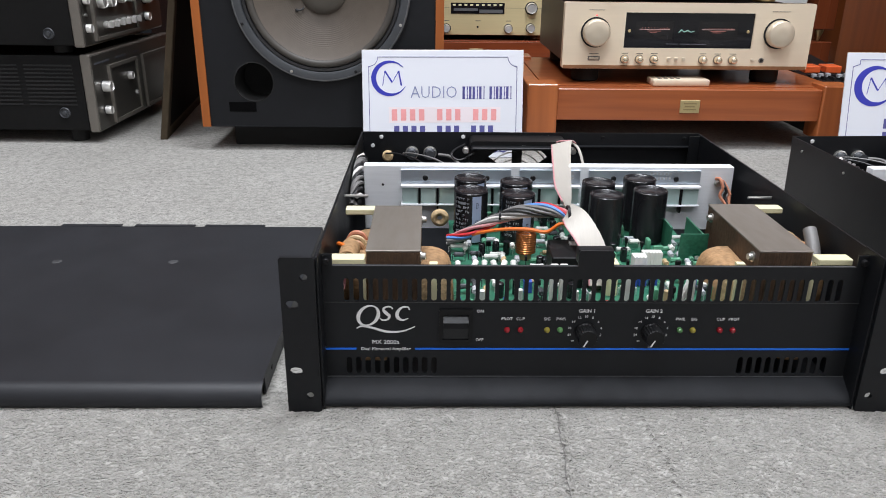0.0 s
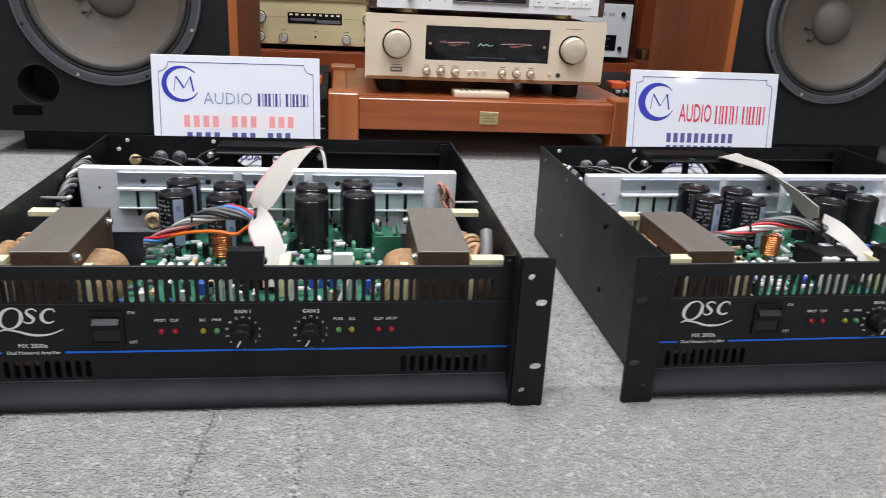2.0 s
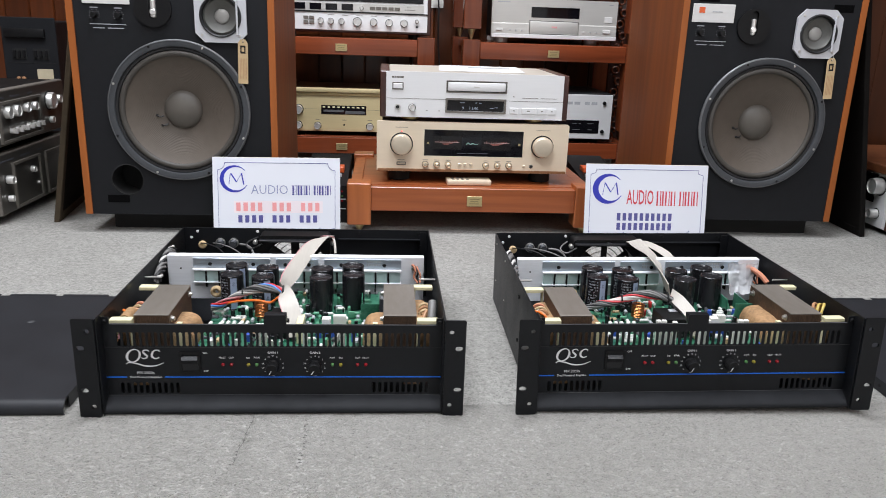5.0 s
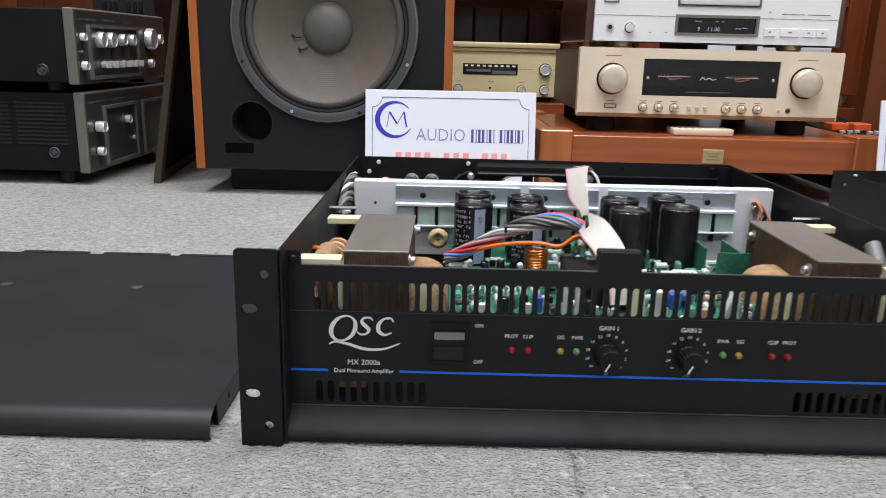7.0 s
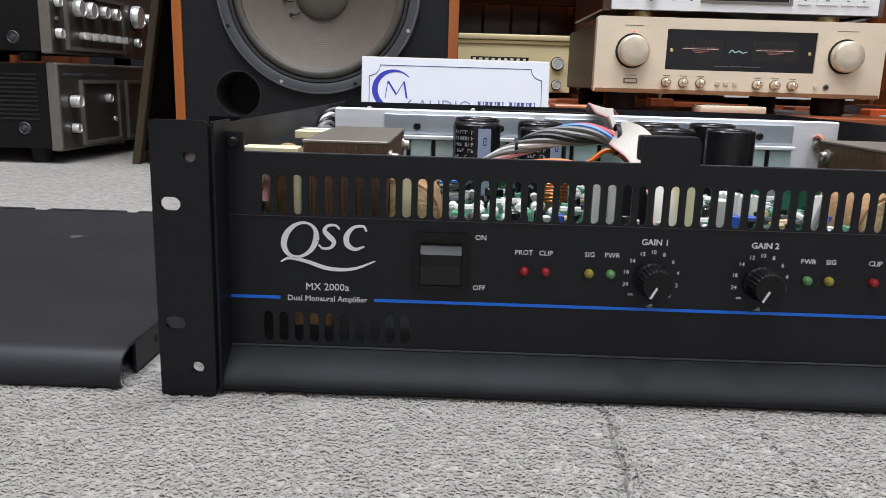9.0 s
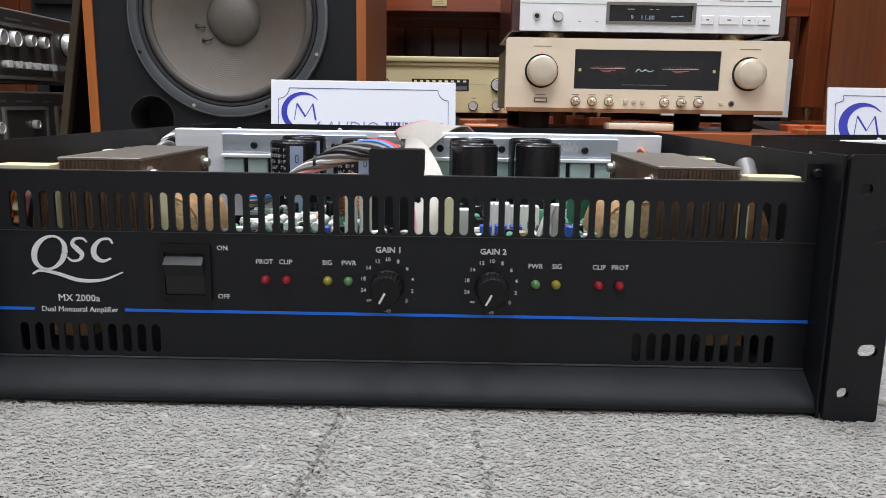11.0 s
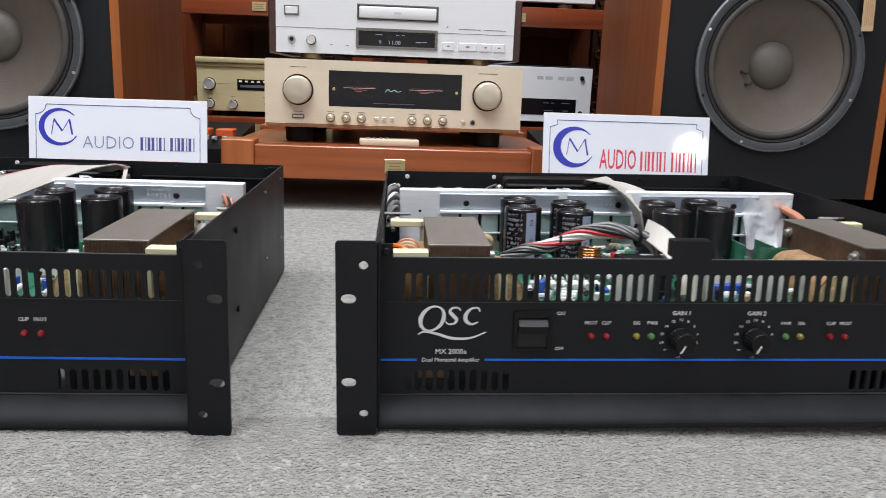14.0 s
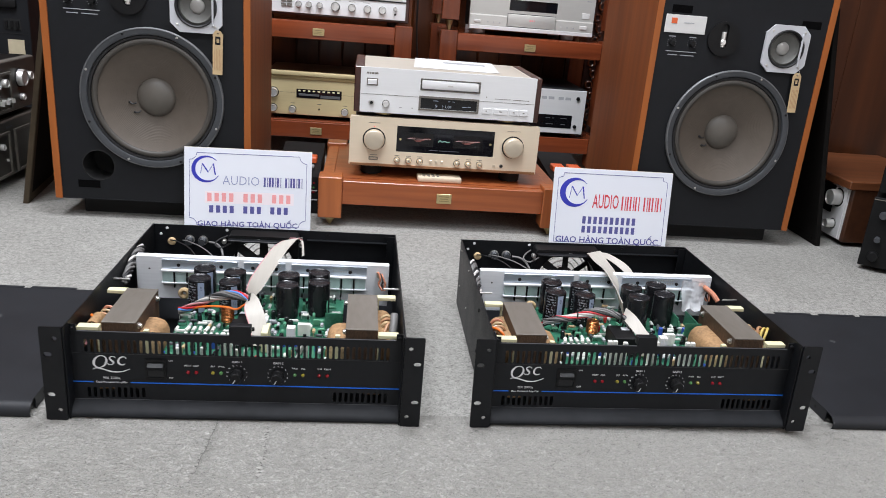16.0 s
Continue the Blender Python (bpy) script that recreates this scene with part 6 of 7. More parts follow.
def receiver():
    x0, x1, y0, z0, z1 = 0.116, 0.576, 0.926, 0.143, 0.2615
    r = thing("integrated_amplifier", pose(0, 0, 0), "champagne-gold integrated amplifier with two lit meters", "amplifier")
    part("case", box((x0 + 0.012, y0 + 0.018, z0 + 0.004), (x1 - 0.012, y0 + 0.40, z1 - 0.004), 0.002), material("dark_case", (0.05, 0.04, 0.035), 0.4, 0.1, 0.15, 40), r, "dark bronze case")
    gx0, gx1, gz0, gz1 = 0.2285, 0.4665, 0.181, 0.2440
    part("front_plate", sheet(round_rect(x0, z0, x1, z1, 0.004), [rect(gx0, gz0, gx1, gz1)], 0.018, (0, y0, 0)), CHAMPAGNE, r, "champagne anodised front plate", 25)
    part("lower_trim", box((x0 + 0.002, y0 - 0.0014, z0 + 0.0004), (x1 - 0.002, y0 - 0.0002, z0 + 0.0068), 0.0005), COPPER_TRIM, r, "copper-brown lower edge")
    win = part("meter_window", box((gx0 + 0.0002, y0 + 0.003, gz0 + 0.0002), (gx1 - 0.0002, y0 + 0.010, gz1 - 0.0002)), GLASS_BLACK, r, "black glass meter window")
    for a, b in ((0.255, 0.312), (0.372, 0.432)):
        zs = gz0 + 0.0335
        part("meter_face", box((a - 0.006, y0 + 0.0029, gz0 + 0.016), (b + 0.006, y0 + 0.0031, gz0 + 0.048)), METER_FACE, win, "smoked meter face")
        part("meter_scale", box((a, y0 + 0.0024, zs - 0.0004), (b, y0 + 0.0028, zs + 0.0004)), METER_PALE, win, "fine lit scale line")
        part("meter_peak", box((b - 0.018, y0 + 0.0024, zs + 0.0008), (b, y0 + 0.0028, zs + 0.0013)), METER_GLOW, win)
        part("meter_tick", [box((a + (b - a) * k / 10 - 0.0005, y0 + 0.0024, zs + 0.0016), (a + (b - a) * k / 10 + 0.0005, y0 + 0.0028, zs + 0.0032)) for k in range(1, 10)], METER_GLOW, win)
        part("meter_legend", bars([(a + 0.016, b - 0.016, zs - 0.0030), (a + 0.020, b - 0.024, zs - 0.0055)], y0 + 0.0024, 0.0010, 0.0004), METER_GLOW, win)
    part("lit_emblem", stroke([(0.329, gz0 + 0.028), (0.334, gz0 + 0.033), (0.339, gz0 + 0.029), (0.345, gz0 + 0.032), (0.351, gz0 + 0.029), (0.358, gz0 + 0.031)], [0.0012, 0.002, 0.0014, 0.002, 0.0014, 0.001], y0 + 0.0024, 0.0004, 3), METER_GREEN, win)
    part("window_print", bars([(0.308, 0.330, gz0 + 0.0075), (0.333, 0.352, gz0 + 0.0075), (0.355, 0.382, gz0 + 0.0075)], y0 + 0.0024, 0.0013, 0.0004), CAP_PRINT, win)
    for x in (gx0 + 0.009, gx1 - 0.009):
        part("window_screw", rod((x, y0 + 0.003, (gz0 + gz1) / 2 - 0.001), 0.0028, 0.0012, "y", 12, 0.0004), BRASS, win)
    for x in (0.1745, 0.5130):
        part("knob_ring", rod((x, y0, 0.2085), 0.0272, 0.0016, "y", 40), DEEP_BLACK, r)
        turned_knob(r, (x, y0 - 0.0014, 0.2085), 0.0243, 0.017, CHAMPAGNE_KNOB, "large_knob", "large champagne rotary knob", "y", 48)
    part("selector_dot", rod((0.1745, y0 + 0.0002, 0.2385), 0.0012, 0.0008, "y", 8), RED_GLOW, r)
    for x in (0.232, 0.2595, 0.287, 0.3780, 0.4060, 0.4340):
        part("knob_collar", rod((x, y0, 0.1610), 0.0082, 0.0008, "y", 20), BRONZE, r)
        cone = [(0.0070, -0.001), (0.0070, 0.003), (0.0064, 0.0055), (0.0058, 0.0115), (0.0050, 0.0130), (0.0030, 0.0138), (0, 0.0140)]
        kn = part("small_knob", lathe(cone, (x, y0 - 0.0008, 0.1610), "y", 24), GOLD_KNOB, r, "small polished champagne knob", 60)
        part("knob_pointer", box((x - 0.0005, y0 - 0.0149, 0.1618), (x + 0.0005, y0 - 0.0138, 0.1655)), BRONZE, kn)
        part("knob_legend", bars([(x - 0.006, x + 0.006, 0.1715)], y0 - 0.0003, 0.0012), BRONZE, kn)
    for x in (0.3140, 0.3280, 0.3420):
        part("push_button", box((x - 0.0034, y0 - 0.003, 0.1583), (x + 0.0034, y0, 0.1645), 0.0006), CHAMPAGNE_KNOB, r)
    part("power_button", sheet(round_rect(0.1635, 0.1580, 0.1855, 0.1660, 0.001), [rect(0.1655, 0.1597, 0.1835, 0.1643)], 0.0012, (0, y0 - 0.0012, 0)), BRONZE, r, "oblong power button")
    part("power_cap", box((0.1658, y0 - 0.003, 0.1600), (0.1832, y0, 0.1640), 0.0005), CHAMPAGNE_KNOB, r)
    part("jack_button", box((0.4680, y0 - 0.002, 0.1575), (0.4745, y0, 0.1630), 0.0005), CHAMPAGNE_KNOB, r)
    jack = part("headphone_jack", lathe([(0.0048, 0.0), (0.0048, 0.0012), (0.0030, 0.0014), (0.0028, -0.004), (0, -0.004)], (0.4885, y0, 0.1602), "y", 16), BRONZE, r)
    part("jack_hole", rod((0.4885, y0 - 0.0013, 0.1602), 0.0029, 0.0004, "y", 12), DEEP_BLACK, jack)
    part("legend", bars([(0.160, 0.189, 0.2480), (0.496, 0.530, 0.2475), (0.166, 0.183, 0.1705)], y0 - 0.0003, 0.0011), BRONZE, r)
    for x in (x0 + 0.055, x1 - 0.055):
        for y in (y0 + 0.055, y0 + 0.34):
            part("foot", rod((x, y, 0.1146), 0.026, 0.0324, "z", 24, 0.003), DEEP_BLACK, r, "round black foot")


receiver()


def slim_remote():
    rm = thing("remote_control", pose(0.285, 0.905, 0.1146, 0, 0, 1.5), "slim champagne remote control lying on the stand", "remote control")
    part("body", box((0, 0, 0), (0.107, 0.045, 0.012), 0.0025, 2), CHAMPAGNE, rm)
    for k in range(4):
        for j in range(2):
            part("remote_button", box((0.012 + 0.0115 * k, 0.010 + 0.016 * j, 0.0121), (0.0185 + 0.0115 * k, 0.018 + 0.016 * j, 0.0135), 0.0005), BRONZE, rm)


slim_remote()


def disc_player(m, w, h, d, case_mat, side_mat, label, style):
    c = thing("disc_player", m, label, "disc player")
    inset = 0.008 if style == 0 else 0.022
    part("case", box((inset, 0.014, 0.002), (w - inset, d, h - 0.001), 0.0015), case_mat, c)
    face = SILVER if style == 0 else SILVER_DULL
    if side_mat:
        for a, b in ((-0.0142, 0.0078), (w - 0.0078, w + 0.0142)):
            part("side_cheek", box((a, 0.008, -0.002), (b, d, h), 0.002), side_mat, c, "dark rosewood side cheek")
    if style == 0:
        dx0, dx1, dz0, dz1 = 0.343 * w, 0.665 * w, 0.158 * h, 0.402 * h
        tx0, tx1, tz0, tz1 = 0.340 * w, 0.672 * w, 0.590 * h, 0.816 * h
    else:
        dx0, dx1, dz0, dz1 = 0.312 * w, 0.697 * w, 0.530 * h, 0.800 * h
        tx0, tx1, tz0, tz1 = 0.300 * w, 0.695 * w, 0.110 * h, 0.455 * h
    part("front_plate", sheet(round_rect(0, 0, w, h, 0.0015), [rect(dx0, dz0, dx1, dz1), rect(tx0, tz0, tx1, tz1)], 0.014), face, c, "satin silver front plate", 25)
    part("step_line", box((0.001, -0.0004, 0.408 * h), (w - 0.001, 0.0002, 0.415 * h)), BRONZE, c) if style == 0 else None
    disp = part("display", box((dx0 + 0.0002, 0.003, dz0 + 0.0002), (dx1 - 0.0002, 0.012, dz1 - 0.0002)), GLASS_BLACK, c, "black display window")
    part("tray_front", box((tx0 + 0.0016, -0.0030, tz0 + 0.0016), (tx1 - 0.0016, 0.0135, tz1 - 0.0016), 0.002, 2), face, c, "silver disc tray front")
    part("tray_mark", bars([(0.490 * w, 0.520 * w, (tz0 + tz1) / 2)], -0.0034, 0.0030), SILVER_DULL, c) if style == 0 else None
    part("tray_gap", box((tx0 + 0.0002, 0.010, tz0 + 0.0002), (tx1 - 0.0002, 0.0136, tz1 - 0.0002)), DEEP_BLACK, c)
    if style == 0:
        frame_ring = sheet(rect(dx0 - 0.0045, dz0 - 0.0040, dx1 + 0.0045, dz1 + 0.0045), [rect(dx0, dz0, dx1, dz1)], 0.003, (0, -0.0025, 0))
        part("display_frame", frame_ring, BRONZE, disp)
        frame_ring = sheet(rect(tx0 - 0.002, tz0 - 0.002, tx1 + 0.002, tz1 + 0.002), [rect(tx0, tz0, tx1, tz1)], 0.002, (0, -0.0015, 0))
        part("tray_frame", frame_ring, BRONZE, c)
        part("display_digits", join(words("9", 0.0095, dx0 + 0.038, 0.0029, dz0 + 0.0065), words("1", 0.0095, dx0 + 0.054, 0.0029, dz0 + 0.0065), words("1.00", 0.0095, dx0 + 0.066, 0.0029, dz0 + 0.0065)), DISPLAY_GLOW, disp)
        part("display_mark", bars([(dx0 + 0.030, dx0 + 0.042, dz0 + 0.0195), (dx0 + 0.066, dx0 + 0.071, dz0 + 0.0195), (dx0 + 0.076, dx0 + 0.081, dz0 + 0.0195), (dx1 - 0.034, dx1 - 0.024, dz0 + 0.0085), (dx1 - 0.022, dx1 - 0.014, dz0 + 0.0095)], 0.0026, 0.0012, 0.0004), DISPLAY_GLOW, disp)
        pb = part("power_button", sheet(rect(0.034 * w, 0.605 * h, 0.096 * w, 0.765 * h), [rect(0.039 * w, 0.625 * h, 0.091 * w, 0.745 * h)], 0.0016, (0, -0.0014, 0)), BRONZE, c, "square power button")
        part("power_cap", box((0.0395 * w, -0.002, 0.630 * h), (0.0905 * w, 0.0, 0.740 * h), 0.0006), SILVER, pb)
        part("small_emblem", bars([(0.032 * w, 0.044 * w, 0.878 * h), (0.047 * w, 0.056 * w, 0.878 * h), (0.059 * w, 0.074 * w, 0.878 * h), (0.077 * w, 0.096 * w, 0.878 * h)], -0.0003, 0.0040), BRONZE, c)
        j = part("headphone_jack", lathe([(0.0068, 0), (0.0068, 0.0018), (0.004, 0.002), (0.0036, -0.003), (0, -0.003)], (0.065 * w, 0, 0.220 * h), "y", 18), ZINC, c)
        part("jack_hole", rod((0.065 * w, -0.0019, 0.220 * h), 0.0038, 0.0004, "y", 12), DEEP_BLACK, j)
        turned_knob(c, (0.146 * w, 0, 0.215 * h), 0.0075, 0.010, CHROME, "level_knob")
        for x0, x1, z in ((0.697, 0.746, 0.188), (0.765, 0.844, 0.188), (0.857, 0.906, 0.188), (0.916, 0.962, 0.188)):
            part("button", box((x0 * w, -0.0022, (z - 0.06) * h), (x1 * w, 0, (z + 0.075) * h), 0.0008), SILVER, c)
            part("button_mark", bars([((x0 * 0.6 + x1 * 0.4) * w, (x0 * 0.4 + x1 * 0.6) * w, (z + 0.01) * h)], -0.0025, 0.002), BRONZE, c)
        part("printing", bars([(0.765 * w, 0.857 * w, 0.485 * h), (0.871 * w, 0.965 * w, 0.485 * h), (0.225 * w, 0.236 * w, 0.150 * h), (0.292 * w, 0.303 * w, 0.150 * h)], -0.0003, 0.0012), BRONZE, c)
        part("seam", box((0.713 * w, -0.0003, 0.500 * h), (0.719 * w, 0.0, 0.525 * h)), BRONZE, c)
    else:
        part("tray_mark", bars([(0.480 * w, 0.494 * w, 0.30 * h), (0.497 * w, 0.511 * w, 0.30 * h), (0.514 * w, 0.522 * w, 0.30 * h)], -0.0034, 0.0052), SIGN_PINK, c)
        part("small_emblem", bars([(0.04 * w, 0.14 * w, 0.905 * h), (0.930 * w, 0.965 * w, 0.905 * h)], -0.0003, 0.0030), PRINT_GREY, c)
        for a, b in ((0.002 * w, 0.298 * w), (0.697 * w, 0.998 * w)):
            part("step_panel", prism([(0.0, 0.385 * h), (-0.0045, 0.355 * h), (-0.0060, 0.108 * h), (0.0, 0.108 * h)], a, b), SILVER_DULL, c, "sloped lower front", 20)
        part("base_strip", box((0.001 * w, -0.0085, 0.004 * h), (0.999 * w, -0.0002, 0.103 * h), 0.001), SILVER, c, "bright lower strip")
        for name, a, b, z0, z1, y in (("power_button", 0.035, 0.087, 0.175, 0.240, -0.0095), ("eject_button", 0.890, 0.945, 0.185, 0.275, -0.0095), ("window_button", 0.900, 0.962, 0.455, 0.600, -0.002)):
            part(name, box((a * w, y, z0 * h), (b * w, 0.0 if y > -0.005 else -0.004, z1 * h), 0.0010), PLATE_WHITE, c)
        for x in (0.147, 0.192, 0.240, 0.735, 0.787, 0.838):
            part("button", rod((x * w, -0.0052, 0.200 * h), 0.0032 if x == 0.735 else 0.0020, 0.003, "y", 10), PLATE_WHITE if x == 0.735 else PRINT_GREY, c)
    foot = 0.0106 if style == 0 else 0.0165
    for x in (0.10 * w if style else 0.14 * w, 0.83 * w if style else 0.86 * w):
        for y in (0.05, d - 0.05):
            part("foot", lathe([(0, 0), (0.018, 0), (0.021, 0.002), (0.021, foot), (0, foot)], (x, y, -foot), "z", 20), BRASS if style == 0 else SILVER, c, "round brass-coloured foot" if style == 0 else "round silver foot")
    return c


disc_player(pose(0.1366, 0.927, 0.2724), 0.419, 0.104, 0.30, SILVER_TOP, ROSEWOOD, "silver disc player with rosewood cheeks on the amplifier", 0)


def paper_sheet():
    p = thing("paper_sheet", pose(0.264, 1.006, 0.3744, 0, 0, -4), "white instruction sheet lying on the disc player", "paper")
    bm = bmesh.new()
    bmesh.ops.create_grid(bm, x_segments=10, y_segments=10, size=0.5)
    for v in bm.verts:
        x, y = v.co.x, v.co.y
        v.co = Vector((0.105 + 0.21 * x, 0.125 + 0.25 * y, 0.0012 + 0.006 * max(0, x - 0.2) ** 2 + 0.004 * max(0, -y - 0.2) ** 2))
    out = bmesh.ops.extrude_face_region(bm, geom=bm.faces[:])
    bmesh.ops.translate(bm, verts=[q for q in out["geom"] if isinstance(q, bmesh.types.BMVert)], vec=(0, 0, 0.0003))
    bmesh.ops.recalc_face_normals(bm, faces=bm.faces)
    part("page", bm, PAPER, p)
    part("print_block", box((0.075, 0.150, 0.00165), (0.185, 0.185, 0.0019)), PRINT_GREY, p)


paper_sheet()


# ---- tiered racks behind ----
def tiered_rack(x0, x1, label, spikes):
    y0, y1 = 1.600, 2.05
    rk = thing("tiered_rack", pose(0, 0, 0), label, "hi-fi rack", "racks against the back wall")
    tops = (0.118, 0.430, 0.760) if spikes else (0.118, 0.430)
    for k, z in enumerate(tops):
        for y in (y0 + 0.006, y1 - 0.034):
            part("beam", box((x0 + 0.055, y, z - 0.052), (x1 - 0.055, y + 0.028, z - 0.001), 0.0015), CHERRY_SHADED if y > 1.7 else RACK_WOOD, rk)
        part("shelf_board", box((x0 + 0.02, y0 + 0.0345, z - 0.022), (x1 - 0.02, y1 - 0.0345, z), 0.001), RACK_WOOD, rk)
        mid = (x0 + x1) / 2 if x0 > 0 else -0.005
        pl = part("brass_plaque", box((mid - 0.018, y0 + 0.0030, z - 0.040), (mid + 0.018, y0 + 0.0058, z - 0.018), 0.0005), BRASS, rk, "small square brass plaque")
        part("plaque_mark", bars([(mid - 0.012, mid + 0.012, z - 0.024), (mid - 0.009, mid + 0.010, z - 0.029), (mid - 0.012, mid + 0.012, z - 0.034)], y0 + 0.0027, 0.0020), BRASS_DARK, pl)
        lo = 0.022 if k == 0 else tops[k - 1] + 0.040
        for x in (x0, x1 - 0.055):
            for y in (y0, y1 - 0.055):
                p = part("post", box((x, y, lo), (x + 0.055, y + 0.055, z + 0.008), 0.002), RACK_POST, rk)
                b = 0.0 if k == 0 else tops[k - 1] + 0.008
                part("cone_foot", lathe([(0, b), (0.003, b), (0.012, lo - 0.003), (0.012, lo), (0, lo)], (x + 0.0275, y + 0.0275, 0), "z", 16), BRASS, p, "brass cone spike")
    return rk


tiered_rack(-0.300, 0.2885, "tiered cherry-wood hi-fi rack with receivers on its shelves", False)
tiered_rack(0.3775, 0.962, "tiered cherry-wood hi-fi rack with silver players on its shelves", True)


def tuner():
    x0, x1, y0, z0, z1 = -0.180, 0.180, 1.650, 0.1315, 0.2715
    t = thing("gold_tuner", pose(0, 0, 0), "vintage gold-fronted tuner on the rack shelf", "tuner")
    part("case", box((x0 + 0.006, y0 + 0.008, z0 + 0.004), (x1 - 0.006, y0 + 0.30, z1 - 0.006), 0.002), material("tuner_case", (0.16, 0.09, 0.04), 0.4, 0, 0.2, 30), t)
    part("front_plate", box((x0, y0, z0), (x1, y0 + 0.008, z1), 0.001), GOLD_PANEL, t, "gold anodised front plate")
    part("top_trim", box((x0 - 0.001, y0 - 0.010, z1 - 0.014), (x1 + 0.001, y0 - 0.0005, z1), 0.003, 2), GOLD_PANEL, t, "gold top trim")
    part("lower_trim", box((x0 - 0.001, y0 - 0.005, z1 - 0.0235), (x1 + 0.001, y0 - 0.0005, z1 - 0.0145), 0.001), BRASS, t, "polished gilt strip under the top trim")
    d = part("dial_window", box((-0.0735, y0 - 0.0015, 0.1875), (0.0725, y0 - 0.0003, 0.2160), 0.0005), GLASS_BLACK, t)
    part("dial_mark", bars([(-0.0685 + 0.0158 * k, -0.0605 + 0.0158 * k, 0.2105) for k in range(9)], y0 - 0.0019, 0.0045), CREAM, d)
    part("dial_edge", box((-0.066, y0 - 0.0021, 0.1945), (0.000, y0 - 0.0016, 0.2015), 0.0004), MARK_GREY, d)
    part("dial_edge", box((0.004, y0 - 0.0021, 0.1895), (0.068, y0 - 0.0016, 0.1985), 0.0004), MARK_GREY, d)
    for x, z, r in ((0.1455, 0.2030, 0.0150), (0.1455, 0.1505, 0.0115), (0.0845, 0.1490, 0.0110), (-0.0855, 0.1490, 0.0110), (-0.1470, 0.1505, 0.0115), (-0.1470, 0.2010, 0.0150)):
        turned_knob(t, (x, y0, z), r, 0.016, CHROME, "knob", "polished knob", "y", 24)
    part("jack", rod((0.0005, y0, 0.1530), 0.003, 0.001, "y", 10), DEEP_BLACK, t)
    part("legend", bars([(-0.006, 0.008, 0.1690), (-0.092, -0.078, 0.1690), (0.078, 0.092, 0.1690)], y0 - 0.0003, 0.0018), BRONZE, t)
    part("scribed_line", bars([(x0 + 0.004, -0.078, 0.2030), (0.077, x1 - 0.004, 0.2030)], y0 - 0.0002, 0.0007), BRONZE, t)
    for x in (x0 + 0.04, x1 - 0.04):
        for y in (y0 + 0.04, y0 + 0.26):
            part("foot", rod((x, y, 0.1180), 0.012, 0.0204, "z", 14), DEEP_BLACK, t)


tuner()


